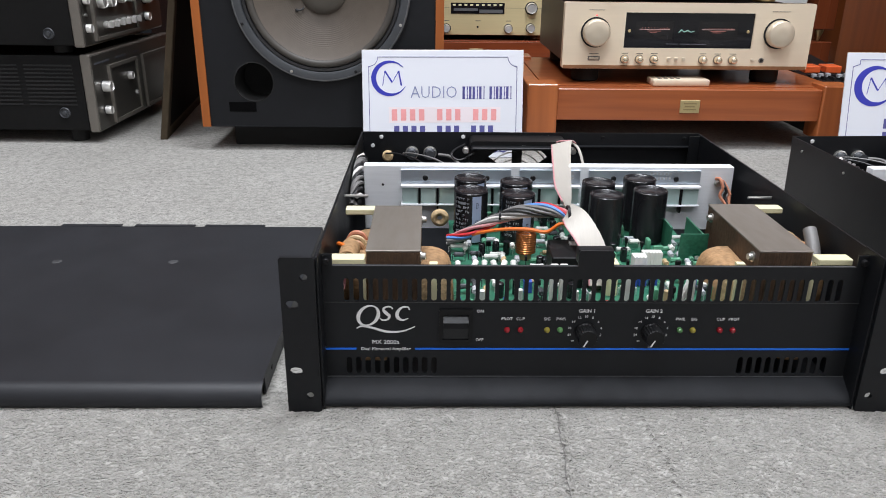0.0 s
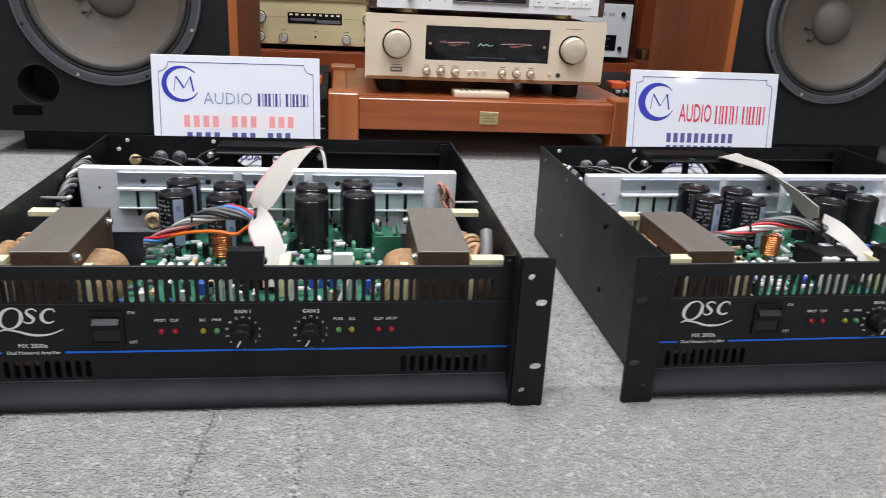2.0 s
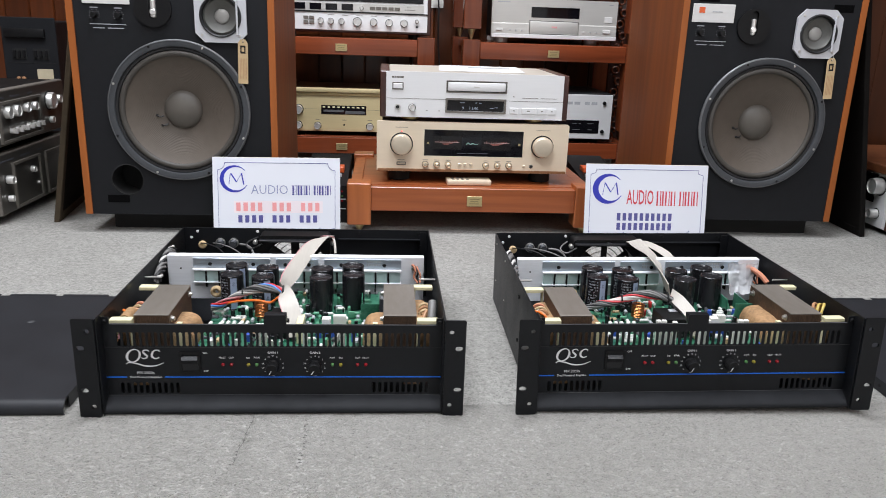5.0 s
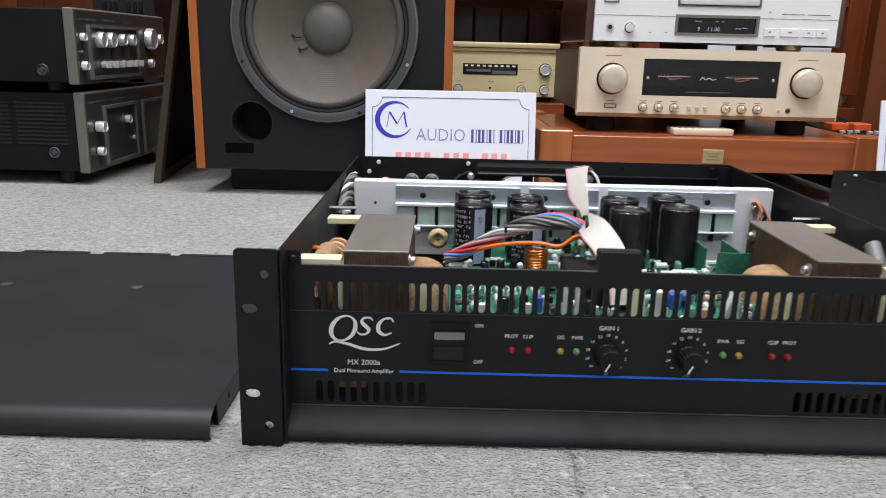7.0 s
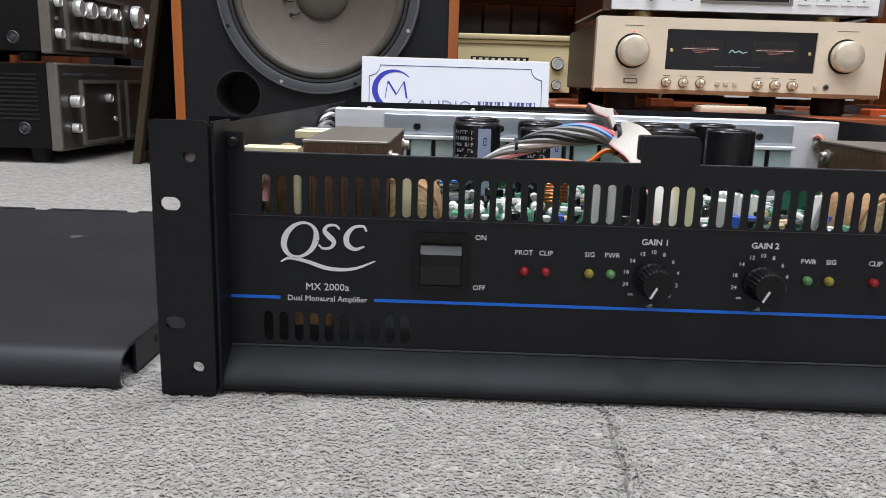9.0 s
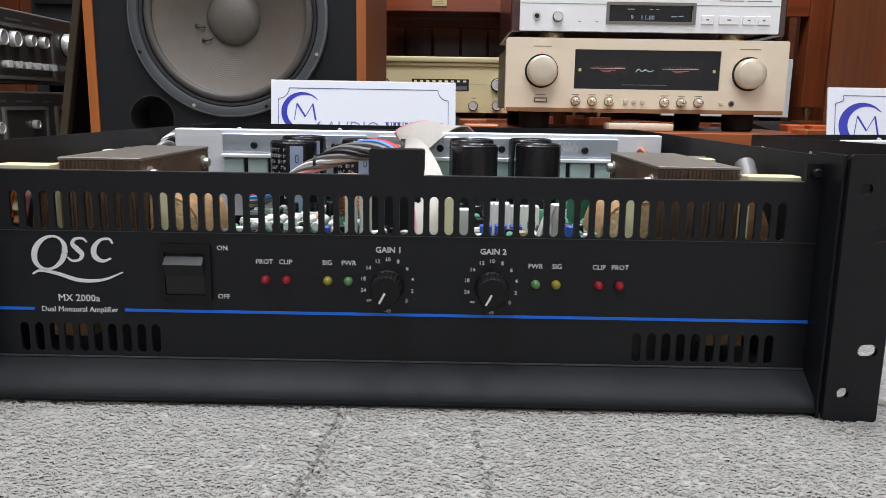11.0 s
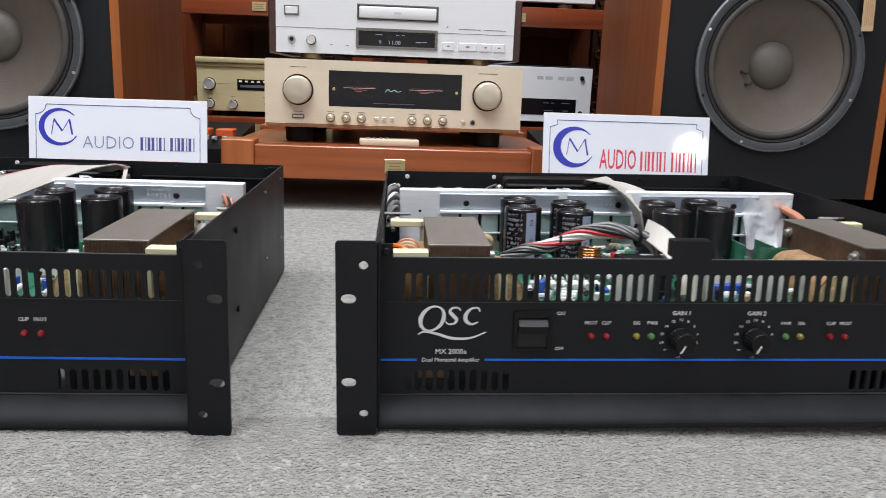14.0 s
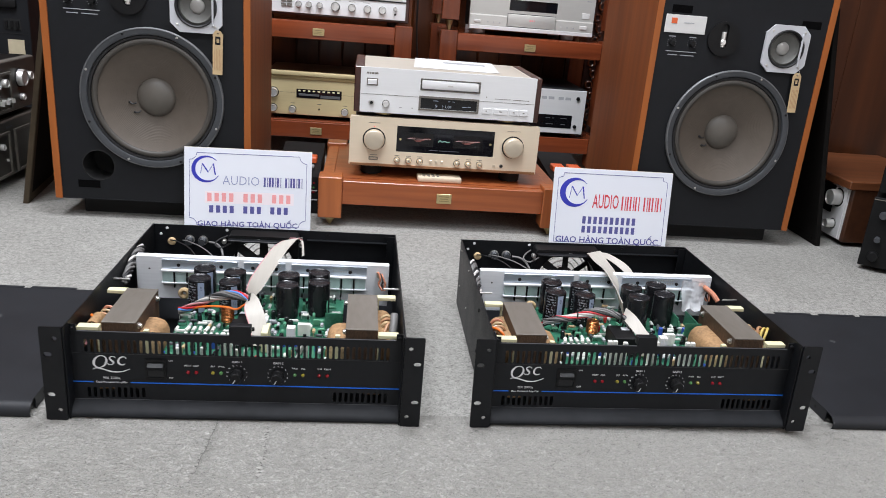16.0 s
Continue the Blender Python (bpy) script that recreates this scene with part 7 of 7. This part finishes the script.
def big_receiver():
    x0, x1, y0, z0, z1 = -0.245, 0.277, 1.650, 0.444, 0.604
    t = thing("stereo_receiver", pose(0, 0, 0), "silver vintage stereo receiver on the rack shelf", "receiver")
    part("case", box((x0, y0 + 0.010, z0), (x1, y0 + 0.34, z1), 0.003), ROSEWOOD, t, "dark wood-grain case")
    part("front_plate", box((x0 + 0.008, y0, z0 + 0.008), (x1 - 0.012, y0 + 0.009, z1 - 0.006), 0.001), SILVER, t, "silver front plate")
    part("plate_lip", box((x0 + 0.008, y0 - 0.0030, z0 + 0.0615), (x1 - 0.012, y0 - 0.0003, z0 + 0.0650), 0.0004), BLACK_PLASTIC, t)
    g = part("dial_glass", box((x0 + 0.012, y0 - 0.003, z1 - 0.064), (x1 - 0.026, y0 - 0.0005, z1 - 0.010), 0.0006), GLASS_BLACK, t, "black dial glass")
    part("dial_line", bars([(x0 + 0.03, x1 - 0.12, z1 - 0.026), (x0 + 0.03, x1 - 0.12, z1 - 0.040)], y0 - 0.0034, 0.0012), CAP_PRINT, g)
    band = part("switch_band", box((x0 + 0.010, y0 - 0.0025, z0 + 0.0655), (x1 - 0.024, y0 - 0.0004, z0 + 0.0905), 0.0005), SILVER_DULL, t, "satin grey switch band")
    for k in range(4):
        part("meter_window", box((-0.155 + 0.0497 * k, y0 - 0.0036, z0 + 0.069), (-0.119 + 0.0497 * k, y0 - 0.0026, z0 + 0.088)), GLASS_BLACK, band)
    turned_knob(band, (0.057, y0 - 0.0026, z0 + 0.077), 0.0055, 0.008, CHROME, "band_knob", "", "y", 16)
    for k in range(5):
        part("band_button", box((0.0825 + 0.0195 * k, y0 - 0.0050, z0 + 0.0870 - 0.0135), (0.0990 + 0.0195 * k, y0 - 0.0026, z0 + 0.0870 - 0.0045), 0.0006), BRONZE, band)
    part("band_print", bars([(0.200, 0.212, z0 + 0.083), (0.192, 0.226, z0 + 0.076)], y0 - 0.0029, 0.0016), BRONZE, band)
    turned_knob(t, (0.207, y0 - 0.0005, 0.5780), 0.0145, 0.018, CHROME, "tuning_knob", "large chrome tuning knob", "y", 32)
    for x, r in ((-0.072, 0.0085), (-0.040, 0.0085), (-0.0065, 0.0085), (0.043, 0.0125), (0.0945, 0.0105), (0.1435, 0.0105), (0.1910, 0.0105), (0.2315, 0.0055)):
        turned_knob(t, (x, y0, z0 + (0.042 if x > 0.22 else 0.035)), r, 0.015, CHROME, "knob", "chrome knob", "y", 24)
    for k in range(4):
        part("push_button", box((-0.125 + 0.018 * (k % 2), y0 - 0.004, z0 + 0.026 + 0.014 * (k // 2)), (-0.110 + 0.018 * (k % 2), y0 - 0.0003, z0 + 0.035 + 0.014 * (k // 2)), 0.0006), BRONZE, t)
    part("jack", rod((0.2320, y0, z0 + 0.0255), 0.0035, 0.001, "y", 10), DEEP_BLACK, t)
    part("legend", bars([(-0.05 + 0.045 * k, -0.03 + 0.045 * k, z0 + 0.054) for k in range(5)], y0 - 0.0003, 0.0016), BRONZE, t)
    for x in (x0 + 0.05, x1 - 0.05):
        for y in (y0 + 0.05, y0 + 0.29):
            part("foot", rod((x, y, 0.430), 0.014, 0.0140, "z", 14), DEEP_BLACK, t)


big_receiver()
disc_player(pose(0.4715, 1.655, 0.4464), 0.409, 0.122, 0.30, CASE_BLACK, None, "silver disc player on the rack shelf", 1)


def silver_amp():
    x0, x1, y0, z0, z1 = 0.560, 0.875, 1.602, 0.1330, 0.2766
    t = thing("silver_amplifier", pose(0, 0, 0), "silver-grey amplifier on the rack shelf", "amplifier")
    part("case", box((x0, y0 + 0.008, z0 + 0.002), (x1, y0 + 0.30, z1 + 0.004), 0.002), BLACK_STEEL, t)
    part("front_plate", box((x0 - 0.002, y0, z0), (x1 + 0.002, y0 + 0.008, z1), 0.001), SILVER, t, "silver front plate")
    part("display", box((x0 + 0.05, y0 - 0.0012, z0 + 0.018), (x1 - 0.038, y0 - 0.0003, z0 + 0.061), 0.0004), GLASS_BLACK, t)
    part("display_print", bars([(x1 - 0.128, x1 - 0.112, z0 + 0.050), (x1 - 0.106, x1 - 0.098, z0 + 0.050), (x1 - 0.078, x1 - 0.056, z0 + 0.050), (x1 - 0.125, x1 - 0.100, z0 + 0.030), (x1 - 0.074, x1 - 0.060, z0 + 0.030)], y0 - 0.0015, 0.0022), MARK_GREY, t)
    part("legend", bars([(x1 - 0.148, x1 - 0.131, z1 - 0.028), (x1 - 0.125, x1 - 0.106, z1 - 0.028), (x1 - 0.091, x1 - 0.074, z1 - 0.028), (x1 - 0.068, x1 - 0.049, z1 - 0.028)], y0 - 0.0003, 0.009), PRINT_GREY, t)
    for z in (z1 - 0.026, z0 + 0.025):
        part("knob", rod((x1 - 0.026, y0, z), 0.006, 0.006, "y", 14, 0.001), BLACK_PLASTIC, t)
    for x in (x0 + 0.04, x1 - 0.04):
        for y in (y0 + 0.04, y0 + 0.26):
            part("foot", rod((x, y, 0.1180), 0.014, 0.0165, "z", 14), DEEP_BLACK, t)


silver_amp()


# ---- older hi-fi along the sides ----
def side_vents(parent, x, y0, y1, z0, z1, rows):
    p = (z1 - z0) / rows
    for k in range(rows):
        n = 3
        w = (y1 - y0) / n
        for j in range(n):
            part("vent_slit", box((x, y0 + w * j + 0.006, z0 + p * k), (x + 0.0006, y0 + w * (j + 1) - 0.006, z0 + p * k + p * 0.42)), DEEP_BLACK, parent)


def vintage_unit(m, w, h, d, z0, upper, label):
    """A separate with a thick bronze-grey front; its own front faces -y."""
    u = thing("vintage_preamplifier" if upper else "vintage_power_amplifier", m, label, "vintage amplifier", "stack of vintage amplifiers")
    body = part("case", box((0.002, 0.0192, z0 + 0.003), (w - 0.002, d, z0 + h - 0.002), 0.002), CASE_BLACK, u, "black steel case")
    part("front_plate", box((0, 0.001, z0), (w, 0.0190, z0 + h), 0.002), BRONZE, u, "thick bronze-grey front plate")
    part("front_face", box((0.002, -0.0012, z0 + 0.003), (w - 0.002, 0.0008, z0 + h - 0.003), 0.0006), GREY_PANEL, u, "dark brushed fascia")
    part("legend", bars([(0.012, 0.040, z0 + h - 0.018), (0.046, 0.080, z0 + h - 0.018), (0.11, 0.16, z0 + h - 0.018), (0.20, 0.23, z0 + h - 0.018)], -0.0016, 0.0040), CAP_PRINT, u)
    def bezel(x0, x1, a, b):
        f = part("inset_frame", sheet(rect(x0, a, x1, b), [rect(x0 + 0.006, a + 0.006, x1 - 0.006, b - 0.006)], 0.006, (0, -0.0072, 0)), BRONZE, u, "raised bronze frame", 25)
        part("inset_panel", box((x0 + 0.0062, -0.0030, a + 0.0062), (x1 - 0.0062, -0.0014, b - 0.0062)), GREY_PANEL, f)
    if upper:
        bezel(0.042, 0.262, z0 + 0.007, z0 + 0.102)
        for x, z, r, hh in ((0.018, 0.080, 0.008, 0.016), (0.016, 0.032, 0.009, 0.018), (0.320, 0.080, 0.024, 0.026), (0.318, 0.031, 0.010, 0.018),
                            (0.082, 0.076, 0.0155, 0.024), (0.124, 0.076, 0.0155, 0.024), (0.178, 0.077, 0.012, 0.022), (0.222, 0.077, 0.012, 0.022), (0.372, 0.080, 0.012, 0.02)):
            turned_knob(u, (x, -0.001, z0 + z), r * 0.92, hh * 0.6, CHROME, "knob", "polished metal knob", "y", 24)
        for k in range(6):
            part("lever_switch", join(rod((0.092 + 0.030 * k, -0.002, z0 + 0.032), 0.0065, 0.009, "y", 14, 0.001), box((0.0905 + 0.030 * k, -0.020, z0 + 0.026), (0.0935 + 0.030 * k, -0.011, z0 + 0.038), 0.0006)), CHROME, u)
        part("indicator", rod((0.016, -0.001, z0 + 0.055), 0.003, 0.004, "y", 10), ZINC, u)
    else:
        bezel(0.064, 0.206, z0 + 0.006, z0 + 0.115)
        bezel(0.236, 0.395, z0 + 0.006, z0 + 0.115)
        for x, z, r, hh in ((0.038, 0.080, 0.0115, 0.028), (0.036, 0.036, 0.009, 0.020), (0.160, 0.083, 0.009, 0.018), (0.185, 0.045, 0.005, 0.010)):
            turned_knob(u, (x, -0.001, z0 + z), r * 0.92, hh * 0.6, CHROME, "knob", "polished metal knob", "y", 24)
        side_vents(body, 0.0012, 0.030, 0.33, z0 + 0.050, z0 + 0.128, 11)
    part("case_bolt", lathe([(0.0, 0.0045), (0.0036, 0.004), (0.0044, 0.0012), (0.0075, 0.0006), (0.0090, 0.0026), (0.0105, 0.0)], (0.0022, 0.062, z0 + (0.024 if upper else 0.036)), "x", 18), BASKET, body).matrix_basis = Matrix.Translation((0.0044, 0, 0)) @ Matrix.Scale(-1, 4, (1, 0, 0))
    foot_h = 0.012 if upper else 0.0215
    for x in (0.035, w - 0.035):
        for y in (0.055, d - 0.05):
            part("foot", rod((x, y, z0 - foot_h), 0.016, foot_h + 0.003, "z", 16, 0.002), DEEP_BLACK, u)
    return u


vintage_unit(pose(-0.746, 0.901, 0, 0, 0, 89), 0.42, 0.142, 0.36, 0.0215, False, "vintage power amplifier with bronze-grey front, standing on carpet")
vintage_unit(pose(-0.747, 0.893, 0, 0, 0, 90), 0.42, 0.128, 0.36, 0.1770, True, "vintage preamplifier crowded with chrome knobs, stacked on amplifier")


def wood_receiver():
    u = thing("wood_cased_receiver", pose(1.405, 1.315, 0, 0, 0, -90), "wood-cased vintage receiver with chrome knobs on carpet", "receiver")
    w, d, z0, h = 0.405, 0.34, 0.012, 0.165
    part("case_side", box((w - 0.016, 0.012, z0), (w, d, z0 + h - 0.022), 0.0015), wood_material("dark_walnut", (0.075, 0.028, 0.012), (0.04, 0.014, 0.007), "x", 10, 0.4, 0.1), u, "dark walnut side")
    part("case_side", box((0, 0.012, z0), (0.016, d, z0 + h - 0.022), 0.0015), bpy.data.materials["dark_walnut"], u)
    part("case_top", box((-0.003, -0.006, z0 + h - 0.0218), (w + 0.003, d + 0.003, z0 + h), 0.002), wood_material("oiled_walnut", (0.17, 0.058, 0.022), (0.10, 0.032, 0.013), "y", 10, 0.4, 0.1), u, "orange-brown veneered top")
    part("chassis", box((0.0165, 0.020, z0), (w - 0.0165, d - 0.005, z0 + h - 0.0222)), BLACK_STEEL, u)
    part("front_plate", box((0.0165, 0.010, z0 + 0.002), (w - 0.0165, 0.0196, z0 + h - 0.024), 0.001), SILVER, u, "brushed silver fascia")
    part("trim_strip", box((w - 0.030, 0.006, z0 + 0.004), (w - 0.018, 0.0098, z0 + h - 0.026), 0.001), SILVER, u)
    part("dial_glass", box((0.03, 0.0065, z0 + 0.062), (w - 0.075, 0.0098, z0 + h - 0.030)), GLASS_BLACK, u)
    turned_knob(u, (w - 0.058, 0.010, z0 + 0.108), 0.022, 0.026, CHROME, "tuning_knob", "large chrome knob", "y", 32)
    for x in (0.05, 0.10, 0.16, 0.22, 0.28, w - 0.056):
        turned_knob(u, (x, 0.010, z0 + 0.036), 0.0125, 0.022, CHROME, "knob", "chrome knob", "y", 24)
    for x in (0.04, w - 0.04):
        for y in (0.05, d - 0.05):
            part("foot", rod((x, y, 0), 0.014, z0, "z", 14), DEEP_BLACK, u)


wood_receiver()


def tall_cabinet():
    u = thing("tall_cabinet", pose(1.335, 1.360, 0), "tall dark walnut cabinet with strong grain on a grey base", "cabinet")
    part("base", box((0, -0.030, 0), (0.78, 0.36, 0.150), 0.003), BRONZE_DARK, u, "dark grey base")
    for k in range(3):
        part("front_board", box((0.26 * k + 0.0004, 0, 0.151), (0.26 * (k + 1) - 0.0004, 0.020, 1.30), 0.0010), DARK_WALNUT, u, "walnut-veneered front board")
    part("side_board", box((0, 0.0205, 0.151), (0.018, 0.36, 1.30), 0.0008), DARK_WALNUT, u)
    part("side_board", box((0.762, 0.0205, 0.151), (0.78, 0.36, 1.30), 0.0008), DARK_WALNUT, u)
    part("top_board", box((-0.006, -0.006, 1.3004), (0.786, 0.36, 1.325), 0.002), DARK_WALNUT, u)
    part("back_board", box((0.0185, 0.345, 0.151), (0.7615, 0.36, 1.30)), DARK_WALNUT, u)


tall_cabinet()


def black_deck(m, h, foot, label):
    u = thing("black_deck", m, label, "hi-fi deck", "stack of black decks")
    part("case", box((0.002, 0.010, foot), (0.428, 0.30, h - 0.002), 0.002), CASE_BLACK, u)
    part("fascia", box((0, 0, foot - 0.002), (0.43, 0.0098, h), 0.0015), CASE_BLACK, u)
    part("trim_line", box((0.001, -0.0012, h - 0.006), (0.429, -0.0002, h - 0.004)), BRONZE, u)
    part("display", box((0.06, -0.0015, h * 0.6), (0.30, -0.0003, h * 0.86)), GLASS_BLACK, u)
    for z, r, mt in ((h * 0.22, 0.012, BLACK_PLASTIC), (h * 0.34 + 0.02, 0.007, BASKET), (h * 0.78, 0.009, BASKET)):
        turned_knob(u, (0.028, 0, z), r, 0.014, mt, "knob", "", "y", 20)
    for x in (0.04, 0.39):
        for y in (0.05, 0.25):
            part("foot", rod((x, y, 0), 0.014, foot + 0.0005, "z", 14), DEEP_BLACK, u)


black_deck(pose(1.352, 0.742, 0, 0, 0, -38), 0.180, 0.014, "black hi-fi deck with dark display standing on carpet")
black_deck(pose(1.362, 0.748, 0.1801, 0, 0, -38), 0.172, 0.012, "black hi-fi deck with small knobs stacked on another")


def tower_unit():
    u = thing("upright_deck", pose(-1.092, 1.745, 0, 0, 0, 0), "tall black cassette deck with beige label by the wall", "hi-fi deck")
    w, d, h = 0.166, 0.20, 0.458
    part("case", box((0, 0.006, 0), (w, d, h - 0.01), 0.003), BLACK_STEEL, u)
    part("fascia", box((-0.002, 0, 0.002), (w + 0.002, 0.0056, h), 0.002), BAFFLE, u, "blue-black fascia")
    part("handle_bar", box((0.012, -0.014, h - 0.062), (w - 0.030, -0.0005, h - 0.034), 0.003, 2), BLACK_PLASTIC, u)
    for x0, x1, n in ((0.028, 0.072, 3), (0.092, 0.142, 3)):
        f = part("button_recess", box((x0, -0.0020, h - 0.130), (x1, -0.0004, h - 0.096)), DEEP_BLACK, u)
        for k in range(n):
            a = x0 + (x1 - x0) * (k + 0.2) / n
            part("key", box((a, -0.008, h - 0.124), (a + (x1 - x0) / n * 0.55, -0.0024, h - 0.102), 0.001), BLACK_PLASTIC, f)
    part("paper_label", box((0.098, -0.0014, h - 0.205), (0.148, -0.0003, h - 0.160)), CARD_BEIGE, u, "beige paper label")
    for k in range(2):
        part("terminal", rod((0.040 + 0.016 * k, -0.0004, h - 0.190), 0.005, 0.010, "y", 12, 0.001), BROWN_WIRE, u)
    part("groove", box((0.006, -0.0012, h - 0.1425), (w - 0.006, -0.0003, h - 0.1405)), DEEP_BLACK, u)


tower_unit()


def side_console(m, label, lamps):
    """A small sloped mixer with orange fader caps, half hidden by the stand."""
    u = thing("mixer_console", m, label, "mixer", "small mixers beside the stand")
    prof = [(0, 0), (0.26, 0), (0.26, 0.128), (0.02, 0.102), (0.0, 0.094)]
    part("body", prism(prof, 0, 0.108), BLACK_PLASTIC, u, "black sloped body", 20)
    for k in range(2):
        c = box((0.016 + 0.046 * k, 0.085, 0.1092), (0.050 + 0.046 * k, 0.125, 0.1245), 0.002)
        part("orange_pad", c, ORANGE, u, "bright orange pad")
    for k in range(5):
        part("fader_slot", box((0.014 + 0.018 * k, 0.022, 0.1025), (0.017 + 0.018 * k, 0.070, 0.1095)), DEEP_BLACK, u)
        part("fader_cap", box((0.011 + 0.018 * k, 0.036 + 0.007 * (k % 3), 0.1065), (0.020 + 0.018 * k, 0.046 + 0.007 * (k % 3), 0.1145), 0.001), PRINT_GREY, u)
    if lamps:
        for k, mt in enumerate((LED_RED, LED_GREEN, LED_RED)):
            part("lamp", rod((0.095, 0.0, 0.080 - 0.012 * k), 0.0025, 0.002, "y", 8), mt, u)
        part("strip_label", bars([(0.088, 0.104, 0.060), (0.088, 0.104, 0.036)], -0.0004, 0.003), PRINT_GREY, u)


side_console(pose(-0.064, 0.975, 0), "small black mixer with orange pads and small lamps", True)
side_console(pose(0.655, 1.040, 0), "small black mixer with orange pads beside the stand", False)


# ---- carved stand side, sockets and cables at the back ----
def carved_panel():
    u = thing("carved_screen", pose(0.992, 2.060, 0, 0, 0, 0), "dark carved wooden screen behind the rack", "carved screen")
    part("stile", box((0.060, 0, 0), (0.084, 0.030, 1.05), 0.002), CHERRY_SHADED, u)
    part("backing_strip", box((0.0, 0.024, 0), (0.0598, 0.030, 1.05), 0.001), ROSEWOOD, u)
    for k in range(24):
        z = 0.02 + 0.042 * k
        ring_bm = lathe([(0.0125 + 0.0042 * math.cos(radians(a)), 0.0050 * math.sin(radians(a))) for a in range(0, 361, 45)], (0.030 + 0.007 * (-1) ** k, 0.014, z + 0.018), "y", 14)
        part("carved_scroll", ring_bm, RACK_POST, u)
        part("carved_bead", lathe([(0, -0.006), (0.005, -0.003), (0.006, 0.001), (0.004, 0.005), (0, 0.006)], (0.030 - 0.010 * (-1) ** k, 0.010, z + 0.036), "y", 8), RACK_POST, u)


carved_panel()


def socket(x, z, name):
    s = thing("wall_socket", pose(x, RY1 - 0.012, z), "off-white mains socket on the panelled wall", "socket", "wall sockets")
    part("plate", sheet(round_rect(-0.037, -0.045, 0.037, 0.045, 0.005), [ring(-0.010, 0.0, 0.003, 10), ring(0.010, 0.0, 0.003, 10)], 0.010, (0, -0.0101, 0)), WHITE_PLASTIC, s)
    part("backing", box((-0.03, -0.004, -0.03), (0.03, -0.0005, 0.03)), DEEP_BLACK, s)


socket(-1.215, 0.590, "a")
socket(0.311, 0.582, "b")


def mains_cable(pts, label):
    c = thing("mains_cable", pose(0, 0, 0), label, "cable", "cables behind the racks")
    part("cord", tube(pts, 0.0032, 7, 6), BLACK_RUBBER, c)
    part("plug", rod((pts[0][0], pts[0][1] + 0.004, pts[0][2]), 0.014, 0.030, "y", 14, 0.003), BLACK_PLASTIC, c)


mains_cable([(0.322, 2.095, 0.579), (0.326, 2.06, 0.55), (0.330, 2.07, 0.40), (0.345, 2.06, 0.22), (0.335, 2.05, 0.08), (0.30, 2.09, 0.006)], "black mains cable hanging between the racks")
